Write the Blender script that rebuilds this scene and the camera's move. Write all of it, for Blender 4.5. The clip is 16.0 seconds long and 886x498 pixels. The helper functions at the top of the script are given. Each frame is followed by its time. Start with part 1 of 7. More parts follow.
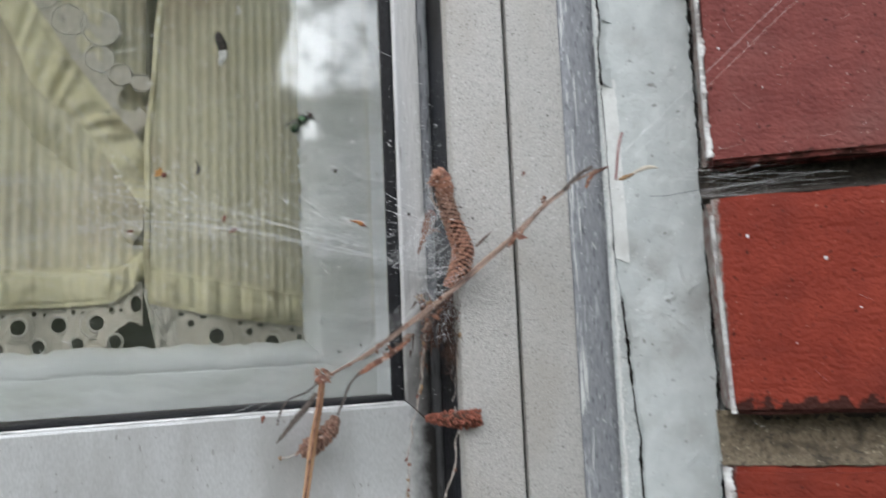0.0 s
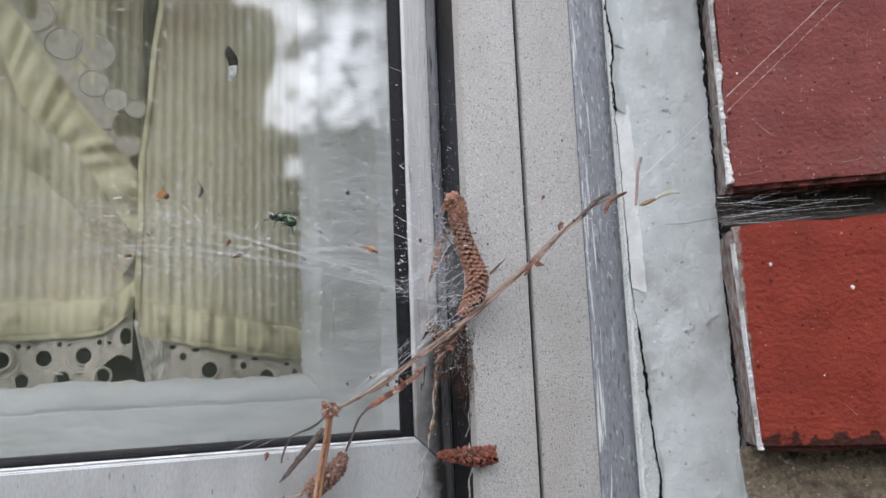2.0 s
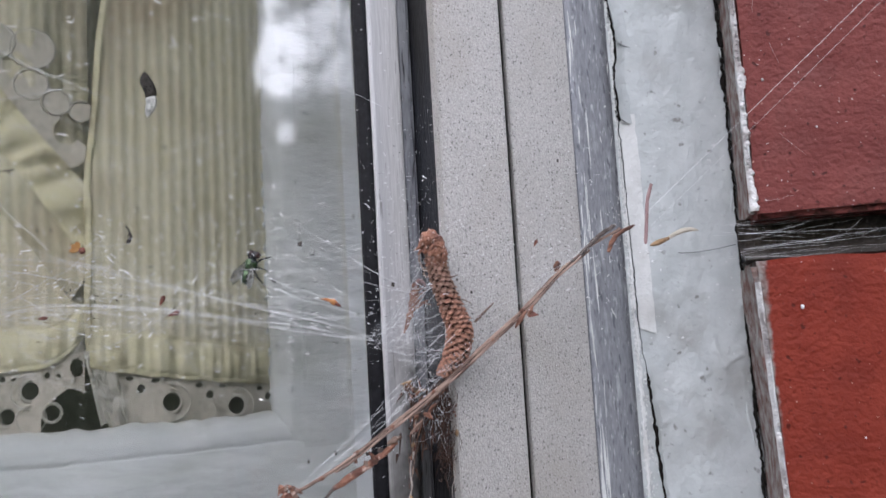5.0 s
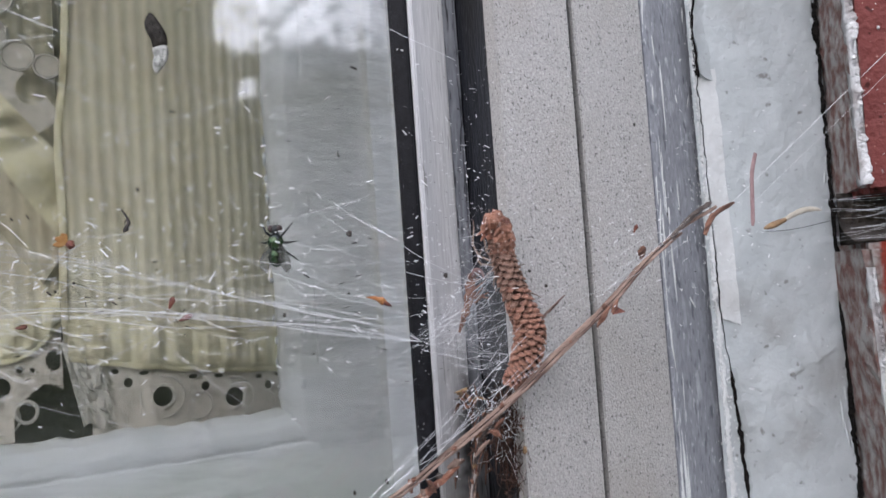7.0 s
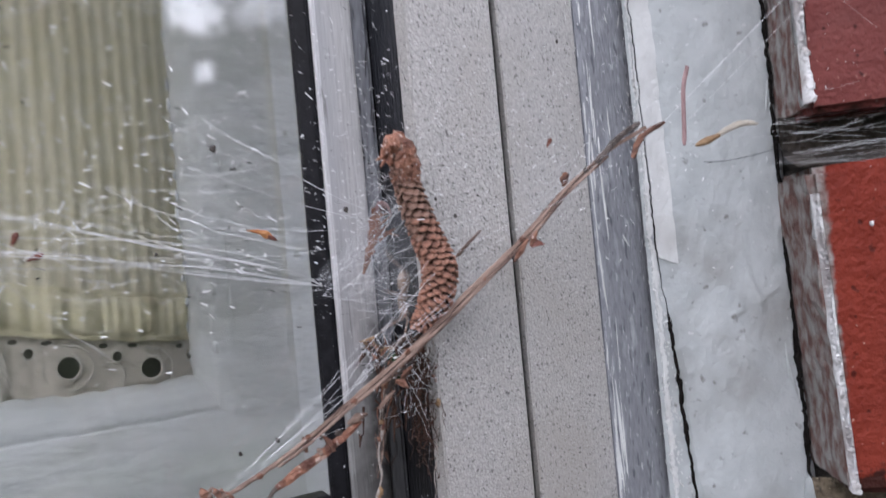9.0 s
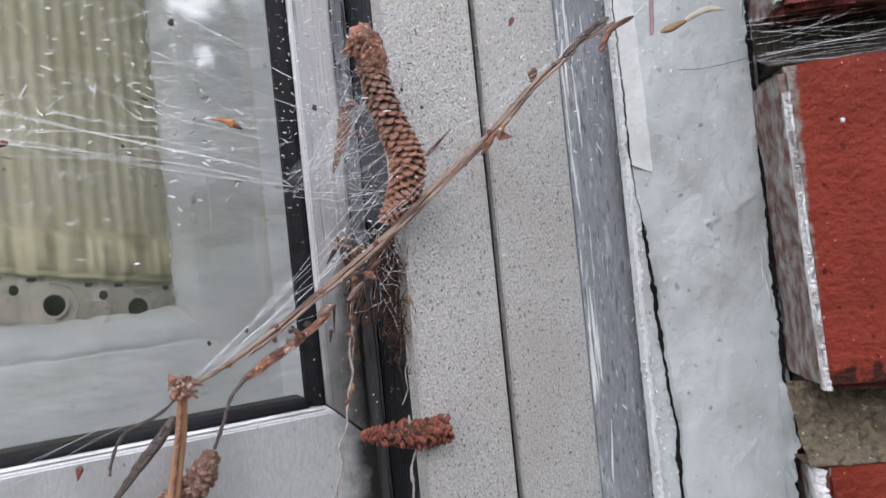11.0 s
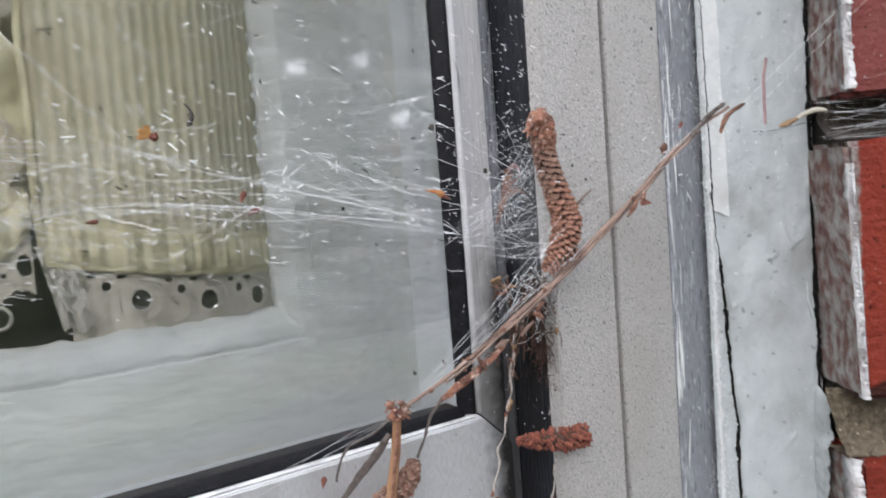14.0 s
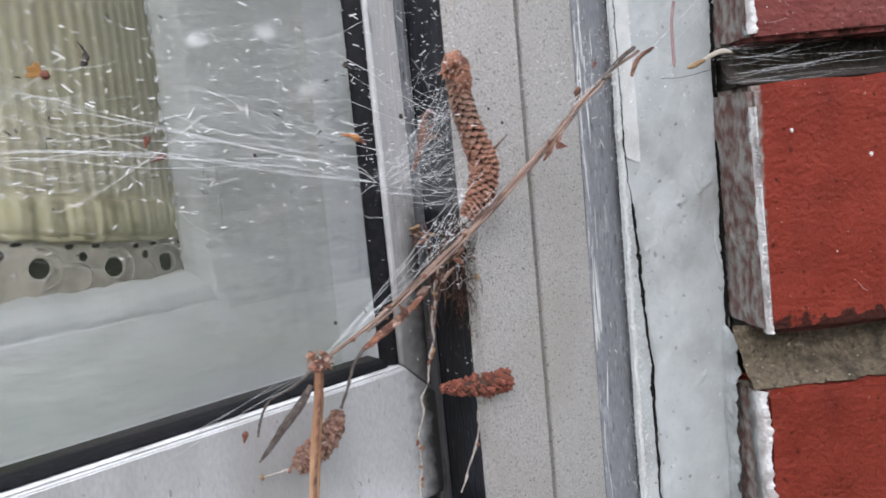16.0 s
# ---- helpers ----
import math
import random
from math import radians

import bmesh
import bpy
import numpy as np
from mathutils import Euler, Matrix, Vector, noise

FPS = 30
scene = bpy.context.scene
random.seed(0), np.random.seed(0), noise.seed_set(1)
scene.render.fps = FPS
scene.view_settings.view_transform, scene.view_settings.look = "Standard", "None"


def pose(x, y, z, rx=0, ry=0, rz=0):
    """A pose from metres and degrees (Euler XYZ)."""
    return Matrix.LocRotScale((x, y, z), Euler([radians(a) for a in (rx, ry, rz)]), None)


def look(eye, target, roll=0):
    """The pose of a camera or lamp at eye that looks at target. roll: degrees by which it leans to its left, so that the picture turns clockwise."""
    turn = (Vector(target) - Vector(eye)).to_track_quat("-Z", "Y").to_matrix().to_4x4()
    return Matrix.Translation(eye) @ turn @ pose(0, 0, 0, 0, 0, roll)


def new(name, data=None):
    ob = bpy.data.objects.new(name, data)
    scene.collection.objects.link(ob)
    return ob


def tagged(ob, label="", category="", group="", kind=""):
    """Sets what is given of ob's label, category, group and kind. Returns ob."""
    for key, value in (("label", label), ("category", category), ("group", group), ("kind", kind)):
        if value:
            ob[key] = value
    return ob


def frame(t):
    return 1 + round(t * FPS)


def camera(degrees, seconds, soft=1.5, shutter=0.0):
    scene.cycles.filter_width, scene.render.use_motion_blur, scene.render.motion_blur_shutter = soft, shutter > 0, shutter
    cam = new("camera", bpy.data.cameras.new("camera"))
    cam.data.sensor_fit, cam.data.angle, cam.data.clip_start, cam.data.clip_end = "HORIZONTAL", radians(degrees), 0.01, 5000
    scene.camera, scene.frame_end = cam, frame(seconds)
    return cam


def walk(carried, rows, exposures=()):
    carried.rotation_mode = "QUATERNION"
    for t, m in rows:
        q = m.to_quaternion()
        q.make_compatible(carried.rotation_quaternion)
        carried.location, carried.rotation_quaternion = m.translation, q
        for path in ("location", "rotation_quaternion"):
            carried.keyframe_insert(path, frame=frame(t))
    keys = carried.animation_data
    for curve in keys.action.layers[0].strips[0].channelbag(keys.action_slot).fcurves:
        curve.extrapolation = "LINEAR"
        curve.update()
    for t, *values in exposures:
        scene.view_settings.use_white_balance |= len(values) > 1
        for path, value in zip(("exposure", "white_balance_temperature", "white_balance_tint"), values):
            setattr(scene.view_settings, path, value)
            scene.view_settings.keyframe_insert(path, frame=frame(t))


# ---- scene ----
# All lengths below are in centimetres and are turned into metres by U.
U = 0.01
cam = camera(59.1, 16.0, soft=1.6, shutter=0.6)
PATH = [
    (0, 0.111, 0.002, 139.962, 0.703, 6.176, 2.404),
    (0.5, -1.064, 0.569, 139.896, 0.113, 8.523, 2.175),
    (1, -1.048, 0.811, 140.062, -0.778, 8.852, 2.440),
    (1.5, -0.989, 1.163, 139.891, -0.795, 8.945, 2.269),
    (2, -0.741, 0.940, 139.805, -0.602, 8.927, 2.311),
    (2.5, -0.432, 0.812, 139.795, -0.377, 8.653, 2.341),
    (3, -0.234, 0.854, 139.804, 0.015, 8.583, 2.652),
    (3.5, -0.199, 0.885, 139.688, 0.083, 8.356, 2.524),
    (4, -0.050, 1.509, 139.904, 0.105, 8.230, 2.818),
    (4.2, 0.005, 2.027, 140.394, 0.162, 7.913, 2.668),
    (6.3, -1.349, 6.280, 143.355, -2.912, 3.108, 4.528),
    (6.5, -1.661, 6.664, 143.363, -3.045, 2.827, 4.409),
    (7, -1.952, 6.900, 143.220, -3.245, 2.761, 4.038),
    (7.5, -1.881, 6.963, 142.946, -3.968, 2.989, 3.442),
    (8, -2.275, 7.251, 142.841, -4.223, 3.013, 3.937),
    (8.5, -1.561, 7.511, 142.639, -4.674, 2.766, 4.227),
    (9, -0.777, 8.549, 142.272, -5.745, 1.336, 5.272),
    (9.5, -0.704, 9.194, 141.935, -6.225, -0.256, 5.834),
    (9.7, -0.560, 9.208, 141.639, -5.941, -0.742, 5.987),
    (11.8, -0.325, 7.483, 140.612, -4.978, 0.777, 5.238),
    (12, -0.288, 7.188, 140.651, -4.807, 0.326, 4.977),
    (12.5, 0.046, 6.704, 141.536, -4.884, -0.139, 5.599),
    (13, -0.750, 6.152, 142.289, -5.833, -1.097, 5.349),
    (13.5, -3.397, 5.761, 143.235, -8.529, -2.823, 4.858),
    (14, -5.295, 6.500, 143.157, -11.915, -4.487, 4.404),
    (14.5, -5.422, 6.705, 143.003, -16.309, -6.368, 5.306),
    (15, -5.049, 6.889, 142.700, -18.195, -7.169, 5.660),
    (15.5, -4.937, 6.839, 142.506, -18.537, -7.298, 5.542),
    (16, -5.405, 6.709, 142.608, -18.427, -6.983, 5.483),
]
walk(cam, [(t, pose(U * x, U * y, U * z, 90 + pitch, roll, yaw)) for t, x, y, z, yaw, pitch, roll in PATH],
     exposures=[(0.0, -0.80, 6260, 9), (4.0, -0.82, 6040, 18), (7.0, -0.86, 6060, 17), (9.6, -0.91, 6000, 19), (12.0, -0.68, 6260, 13), (16.0, -0.67, 6190, 14)])

# ---------------------------------------------------------------- light
world = bpy.data.worlds.new("overcast_sky")
scene.world = world
world.use_nodes = True
wn = world.node_tree
sky = wn.nodes.new("ShaderNodeTexSky")
sky.sky_type = 'NISHITA'
sky.sun_disc = False
sky.sun_elevation, sky.sun_rotation = radians(36), radians(208)
sky.air_density, sky.dust_density, sky.ozone_density = 1.0, 6.0, 1.0
pale = wn.nodes.new("ShaderNodeMixRGB")
pale.inputs[0].default_value = 0.72
pale.inputs[2].default_value = (46.5, 47.6, 49.0, 1)
wn.links.new(sky.outputs[0], pale.inputs[1])
wn.links.new(pale.outputs[0], wn.nodes["Background"].inputs[0])
wn.nodes["Background"].inputs[1].default_value = 0.15

sun_data = bpy.data.lights.new("sun", 'SUN')
sun_data.energy, sun_data.angle, sun_data.color = 1.0, radians(18), (1.0, 0.98, 0.95)
sun = new("sun", sun_data)
sun.matrix_world = look((-2.2, -4.2, 3.5), (0, 0, 0))


# ---------------------------------------------------------------- materials
def mat(name, a, b, scale=300.0, rough=0.6, metal=0.0, bump=0.0, bump_scale=1200.0, big=None, big_scale=60.0,
        big_at=(0.5, 0.65), stretch=(1, 1, 1), spots=None, spot_scale=2500.0, spot_at=(0.7, 0.73), rough_var=0.1,
        transmission=0.0, translucent=0.0, coat=0.0, island=0.0, each=0.0, spec=0.5, along=None, flecks=None, fleck_scale=2600.0, fleck_at=(0.68, 0.71)):
    """Two colours mixed by fine noise, stains from a coarse one, specks from a third."""
    m = bpy.data.materials.new(name)
    m.use_nodes = True
    n, l = m.node_tree.nodes, m.node_tree.links
    bsdf = n["Principled BSDF"]
    tc = n.new("ShaderNodeTexCoord")
    mp = n.new("ShaderNodeMapping")
    mp.inputs["Scale"].default_value = stretch
    if along is not None:
        mp.vector_type = 'TEXTURE'
        mp.inputs["Scale"].default_value = (9, 1, 1)
        mp.inputs["Rotation"].default_value = (0, radians(along), 0)
    l.new(tc.outputs["Object"], mp.inputs["Vector"])

    def noise_node(sc, detail=5.0, vec=None):
        t = n.new("ShaderNodeTexNoise")
        t.inputs["Scale"].default_value = sc
        t.inputs["Detail"].default_value = detail
        l.new((vec or mp).outputs[0] if vec is None else vec, t.inputs["Vector"])
        return t

    def ramp(src, lo, hi):
        r = n.new("ShaderNodeMapRange")
        r.inputs[1].default_value, r.inputs[2].default_value = lo, hi
        l.new(src, r.inputs[0])
        return r.outputs[0]

    def mix(fac, c1, c2):
        x = n.new("ShaderNodeMixRGB")
        l.new(fac, x.inputs[0])
        for i, c in ((1, c1), (2, c2)):
            if isinstance(c, tuple):
                x.inputs[i].default_value = (*c, 1)
            else:
                l.new(c, x.inputs[i])
        return x.outputs[0]

    fine = noise_node(scale)
    fac = ramp(fine.outputs[0], 0.35, 0.65)
    col = mix(fac, a, b)
    if big:
        g = noise_node(big_scale, 6.0)
        col = mix(ramp(g.outputs[0], *big_at), col, big)
    if spots:
        s = noise_node(spot_scale, 2.0)
        col = mix(ramp(s.outputs[0], *spot_at), col, spots)
    if flecks:
        s = noise_node(fleck_scale, 1.0)
        col = mix(ramp(s.outputs[0], *fleck_at), col, flecks)
    if island:
        geo = n.new("ShaderNodeNewGeometry")
        hsv = n.new("ShaderNodeHueSaturation")
        l.new(ramp_io(n, l, geo.outputs["Random Per Island"], 1 - island, 1 + island), hsv.inputs["Value"])
        l.new(col, hsv.inputs["Color"])
        col = hsv.outputs[0]
    if each:
        info = n.new("ShaderNodeObjectInfo")
        hsv = n.new("ShaderNodeHueSaturation")
        l.new(ramp_io(n, l, info.outputs["Random"], 1 - each, 1 + each), hsv.inputs["Value"])
        l.new(col, hsv.inputs["Color"])
        col = hsv.outputs[0]
    l.new(col, bsdf.inputs["Base Color"])
    bsdf.inputs["Metallic"].default_value = metal
    rr = n.new("ShaderNodeMapRange")
    rr.inputs[3].default_value, rr.inputs[4].default_value = max(0.03, rough - rough_var), min(1, rough + rough_var)
    l.new(fine.outputs[0], rr.inputs[0])
    l.new(rr.outputs[0], bsdf.inputs["Roughness"])
    bsdf.inputs["Transmission Weight"].default_value = transmission
    bsdf.inputs["Coat Weight"].default_value = coat
    bsdf.inputs["Specular IOR Level"].default_value = spec
    if bump:
        bn = noise_node(bump_scale, 4.0)
        bp = n.new("ShaderNodeBump")
        bp.inputs["Strength"].default_value = bump
        bp.inputs["Distance"].default_value = 0.001
        l.new(bn.outputs[0], bp.inputs["Height"])
        l.new(bp.outputs[0], bsdf.inputs["Normal"])
    if translucent:
        out = n["Material Output"]
        tr = n.new("ShaderNodeBsdfTranslucent")
        l.new(col, tr.inputs[0])
        ms = n.new("ShaderNodeMixShader")
        ms.inputs[0].default_value = translucent
        l.new(bsdf.outputs[0], ms.inputs[1])
        l.new(tr.outputs[0], ms.inputs[2])
        l.new(ms.outputs[0], out.inputs[0])
    return m


def ramp_io(n, l, src, lo, hi):
    r = n.new("ShaderNodeMapRange")
    r.inputs[3].default_value, r.inputs[4].default_value = lo, hi
    l.new(src, r.inputs[0])
    return r.outputs[0]


def veil(name, colour, cover, scale, lo, hi, stretch=(1, 1, 1)):
    """Fine silk or sheer cloth: an open weave that lets most of the light by."""
    m = bpy.data.materials.new(name)
    m.use_nodes = True
    n, l = m.node_tree.nodes, m.node_tree.links
    bsdf = n["Principled BSDF"]
    bsdf.inputs["Base Color"].default_value = (*colour, 1)
    bsdf.inputs["Roughness"].default_value = 0.7
    tc, mp, nz = n.new("ShaderNodeTexCoord"), n.new("ShaderNodeMapping"), n.new("ShaderNodeTexNoise")
    mp.inputs["Scale"].default_value = stretch
    nz.inputs["Scale"].default_value, nz.inputs["Detail"].default_value = scale, 6.0
    l.new(tc.outputs["Object"], mp.inputs["Vector"])
    l.new(mp.outputs[0], nz.inputs["Vector"])
    mr = n.new("ShaderNodeMapRange")
    mr.inputs[1].default_value, mr.inputs[2].default_value = lo, hi
    mr.inputs[3].default_value, mr.inputs[4].default_value = 0.0, cover
    l.new(nz.outputs[0], mr.inputs[0])
    l.new(mr.outputs[0], bsdf.inputs["Alpha"])
    return m


ALU = mat("anodised_aluminium", (0.365, 0.353, 0.335), (0.50, 0.486, 0.464), 2100, 0.36, 0.3, 0.5, 2600,
          big=(0.38, 0.355, 0.32), big_scale=45, big_at=(0.48, 0.78), spots=(0.14, 0.135, 0.128), spot_scale=2000, spot_at=(0.61, 0.69), stretch=(1, 1, 0.75),
          flecks=(0.57, 0.565, 0.56), fleck_scale=3000, fleck_at=(0.66, 0.74))
ALU_BRUSH = mat("brushed_aluminium", (0.43, 0.424, 0.42), (0.56, 0.552, 0.546), 2600, 0.5, 0.35, 0.2, 3000,
                big=(0.37, 0.37, 0.38), big_scale=50, stretch=(1, 1, 0.05), spots=(0.25, 0.245, 0.24), spot_scale=1500)
LIP = mat("dull_grey_metal_lip", (0.15, 0.156, 0.172), (0.25, 0.256, 0.275), 1500, 0.42, 0.2, 0.3, 2600, big=(0.26, 0.265, 0.275), big_scale=80, big_at=(0.5, 0.75), stretch=(1, 1, 0.12),
          spots=(0.03, 0.03, 0.034), spot_scale=1300, spot_at=(0.60, 0.68))
ALU_RAIL = mat("brushed_aluminium_rail", (0.48, 0.482, 0.488), (0.58, 0.582, 0.588), 2600, 0.36, 0.45, 0.12, 3000,
               big=(0.36, 0.355, 0.345), big_scale=55, big_at=(0.5, 0.75), stretch=(1, 1, 0.3), spots=(0.30, 0.29, 0.28), spot_scale=1400)
# pale metal for the highlight painted on the rail's bevel
ALU_EDGE = mat("pale_edge_highlight", (0.60, 0.605, 0.61), (0.70, 0.705, 0.71), 900, 0.4, 0.2, 0.2, 2000, big=(0.42, 0.42, 0.42), big_scale=120, big_at=(0.48, 0.66))
def grime_and_shade(m, top, depth, colour):
    """Ragged darkening low on the metal: grime, with corner shade put into the colour."""
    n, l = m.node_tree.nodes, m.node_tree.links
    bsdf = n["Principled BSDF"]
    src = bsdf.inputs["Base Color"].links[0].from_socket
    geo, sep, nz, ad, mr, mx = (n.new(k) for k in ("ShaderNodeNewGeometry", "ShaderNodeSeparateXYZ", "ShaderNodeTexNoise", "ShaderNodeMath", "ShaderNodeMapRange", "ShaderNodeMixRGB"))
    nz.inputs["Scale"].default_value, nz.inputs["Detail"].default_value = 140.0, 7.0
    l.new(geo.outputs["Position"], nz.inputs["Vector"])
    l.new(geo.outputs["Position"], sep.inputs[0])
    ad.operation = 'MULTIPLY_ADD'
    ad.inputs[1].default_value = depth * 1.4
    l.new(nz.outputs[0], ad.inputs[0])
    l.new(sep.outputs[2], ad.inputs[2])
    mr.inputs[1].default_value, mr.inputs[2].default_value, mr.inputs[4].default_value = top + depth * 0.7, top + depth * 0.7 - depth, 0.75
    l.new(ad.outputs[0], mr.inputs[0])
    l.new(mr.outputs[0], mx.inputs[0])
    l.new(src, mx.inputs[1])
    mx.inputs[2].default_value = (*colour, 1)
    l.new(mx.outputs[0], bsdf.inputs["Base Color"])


# stile and lip get a darker colour below, for shade in the corner
grime_and_shade(ALU_BRUSH, 1.415, 0.028, (0.10, 0.095, 0.09))
grime_and_shade(LIP, 1.43, 0.03, (0.03, 0.028, 0.027))
SMEAR = mat("smeared_grey_metal", (0.20, 0.206, 0.226), (0.27, 0.277, 0.30), 1600, 0.4, 0.2, 0.35, 2500,
            big=(0.42, 0.432, 0.45), big_scale=420, big_at=(0.58, 0.74), stretch=(1, 1, 0.25), spots=(0.46, 0.47, 0.485), spot_scale=1300, spot_at=(0.62, 0.71), flecks=(0.12, 0.125, 0.14), fleck_scale=1100, fleck_at=(0.63, 0.72))
PAINT = mat("old_grey_white_paint", (0.37, 0.395, 0.395), (0.425, 0.45, 0.45), 160, 0.46, 0, 0.42, 520,
            big=(0.30, 0.31, 0.30), big_scale=60, big_at=(0.50, 0.68), spots=(0.19, 0.19, 0.18), spot_scale=420, spot_at=(0.67, 0.76), flecks=(0.50, 0.51, 0.51), fleck_scale=800, fleck_at=(0.745, 0.77))
PAINT_CLEAN = mat("flaked_paint", (0.50, 0.51, 0.50), (0.56, 0.57, 0.56), 300, 0.55, 0, 0.35, 900, big=(0.43, 0.43, 0.415), big_scale=120, big_at=(0.5, 0.75))
INNER_PAINT = mat("brushed_white_gloss_paint", (0.665, 0.70, 0.73), (0.735, 0.765, 0.795), 120, 0.36, 0, 1.0, 230,
                  big=(0.57, 0.595, 0.595), big_scale=40, stretch=(0.5, 0.5, 1.2), spots=(0.44, 0.46, 0.46), spot_scale=500, spot_at=(0.7, 0.75))
RUBBER = mat("black_rubber", (0.006, 0.006, 0.007), (0.011, 0.011, 0.013), 600, 0.4, 0, 0.15, 2000, spots=(0.10, 0.10, 0.11), spot_scale=2500, spot_at=(0.72, 0.76), spec=0.1)
# near-black colour carries the shade on the frame's inner side
CHANNEL = mat("dark_shaded_metal", (0.013, 0.014, 0.017), (0.028, 0.03, 0.036), 900, 0.33, 0.3, 0.2, 1800,
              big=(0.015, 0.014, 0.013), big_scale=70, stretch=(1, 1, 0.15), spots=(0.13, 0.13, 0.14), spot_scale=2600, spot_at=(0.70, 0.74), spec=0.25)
# black for gaps, cracks and the groove: their shade put in as colour
DARK = mat("gap_black", (0.004, 0.0035, 0.003), (0.012, 0.010, 0.009), 900, 0.95, 0, 0.5, 2000, spec=0.1)
MORTAR = mat("sandy_mortar", (0.085, 0.066, 0.043), (0.15, 0.12, 0.08), 700, 0.95, 0, 1.6, 800, big=(0.042, 0.032, 0.02), big_scale=120, spots=(0.045, 0.036, 0.026), spot_scale=600, spot_at=(0.58, 0.70), flecks=(0.30, 0.26, 0.19), fleck_scale=900, fleck_at=(0.69, 0.76))
# darker copy of the mortar: shade and dirt of deep joints as colour
MORTAR_DARK = mat("shaded_dirty_mortar", (0.020, 0.015, 0.011), (0.045, 0.036, 0.028), 700, 0.95, 0, 1.0, 1500, big=(0.018, 0.015, 0.012), big_scale=90)
PAINT_SPILL = mat("white_paint_spill", (0.62, 0.62, 0.62), (0.72, 0.715, 0.71), 900, 0.65, 0, 0.8, 1600, big=(0.40, 0.37, 0.36), big_scale=200, big_at=(0.48, 0.62), spec=0.3)
TWIG = mat("dry_split_twig", (0.18, 0.116, 0.09), (0.35, 0.25, 0.20), 1700, 0.8, 0, 0.8, 2200, big=(0.10, 0.062, 0.048), big_scale=800, big_at=(0.50, 0.62), along=-37)
STALK = mat("pale_orange_stalk", (0.28, 0.15, 0.075), (0.42, 0.26, 0.145), 700, 0.7, 0, 0.6, 2000, stretch=(1, 1, 0.12), big=(0.24, 0.12, 0.06), big_scale=260, big_at=(0.5, 0.6))
BARK = mat("red_brown_bark", (0.13, 0.055, 0.034), (0.26, 0.13, 0.085), 1400, 0.8, 0, 0.8, 2000, big=(0.07, 0.034, 0.024), big_scale=500, big_at=(0.50, 0.64), along=-30)
GREYBARK = mat("grey_weathered_splinter", (0.06, 0.047, 0.041), (0.13, 0.105, 0.093), 900, 0.85, 0, 0.8, 2500)
SCALE = mat("cone_scale_brown", (0.115, 0.044, 0.027), (0.21, 0.09, 0.059), 900, 0.6, 0, 0.5, 2500, spots=(0.64, 0.45, 0.35), spot_scale=1600, spot_at=(0.57, 0.70), each=0.28)
SCALE_RED = mat("rusty_cone_scale", (0.15, 0.038, 0.022), (0.29, 0.092, 0.055), 900, 0.75, 0, 0.6, 2500, each=0.35, spots=(0.10, 0.032, 0.019), spot_scale=1500, spot_at=(0.57, 0.67))
SCALE_DUSTY = mat("dusty_cone_scale", (0.125, 0.054, 0.036), (0.23, 0.118, 0.08), 900, 0.8, 0, 0.6, 2500, spots=(0.55, 0.45, 0.39), spot_scale=1300, spot_at=(0.57, 0.70), each=0.3)
SHEATH = mat("papery_bud_sheath", (0.22, 0.085, 0.05), (0.37, 0.18, 0.115), 700, 0.5, 0, 0.9, 1500, big=(0.11, 0.04, 0.025), big_scale=330, big_at=(0.48, 0.62), spots=(0.58, 0.45, 0.38), spot_scale=1200, spot_at=(0.62, 0.70))
CORE = mat("cone_core", (0.035, 0.015, 0.009), (0.06, 0.028, 0.017), 900, 0.9, 0, 0.5, 2500)
SILK = mat("pale_silk", (0.78, 0.79, 0.8), (0.86, 0.87, 0.88), 300, 0.6, 0)
SILK_THICK = mat("dusty_silk_cord", (0.24, 0.205, 0.18), (0.44, 0.40, 0.37), 1500, 0.8, 0, 0.4, 3000)
FLECK = mat("pale_fleck", (0.82, 0.83, 0.84), (0.9, 0.9, 0.9), 300, 0.6, 0)
GRIT = mat("black_grit", (0.02, 0.018, 0.016), (0.05, 0.04, 0.035), 900, 0.8, 0)
ORANGE = mat("orange_husk", (0.42, 0.15, 0.045), (0.54, 0.26, 0.1), 700, 0.5, 0, 0.4, 2000, translucent=0.25)
REDBROWN = mat("red_brown_bud_scale", (0.075, 0.02, 0.012), (0.15, 0.042, 0.022), 900, 0.55, 0, 0.4, 2000)
HONEY = mat("honey_coloured_wing", (0.34, 0.16, 0.04), (0.46, 0.26, 0.09), 900, 0.4, 0, translucent=0.35)
SEED = mat("pale_seed_wing", (0.46, 0.42, 0.35), (0.56, 0.51, 0.43), 700, 0.6, 0, 0.3, 2000, translucent=0.3)
SEEDBODY = mat("brown_seed", (0.15, 0.085, 0.04), (0.27, 0.17, 0.085), 900, 0.6, 0, 0.4, 2000)
NEEDLE = mat("dead_needle", (0.15, 0.082, 0.08), (0.26, 0.165, 0.16), 900, 0.6, 0, 0.4, 2000, stretch=(1, 1, 0.1))
GREYWING = mat("dark_leaf_scrap", (0.012, 0.010, 0.008), (0.04, 0.036, 0.03), 900, 0.8, 0, 0.5, 1500, spec=0.2)
PALE_SCRAP = mat("silvery_leaf_scrap", (0.16, 0.165, 0.15), (0.50, 0.50, 0.46), 900, 0.6, 0, 0.5, 1500)
FLY_GREEN = mat("metallic_green_shell", (0.03, 0.085, 0.045), (0.10, 0.14, 0.045), 500, 0.25, 0.6, 0.25, 2500, big=(0.012, 0.018, 0.017), big_scale=520, big_at=(0.48, 0.6), coat=0.2)
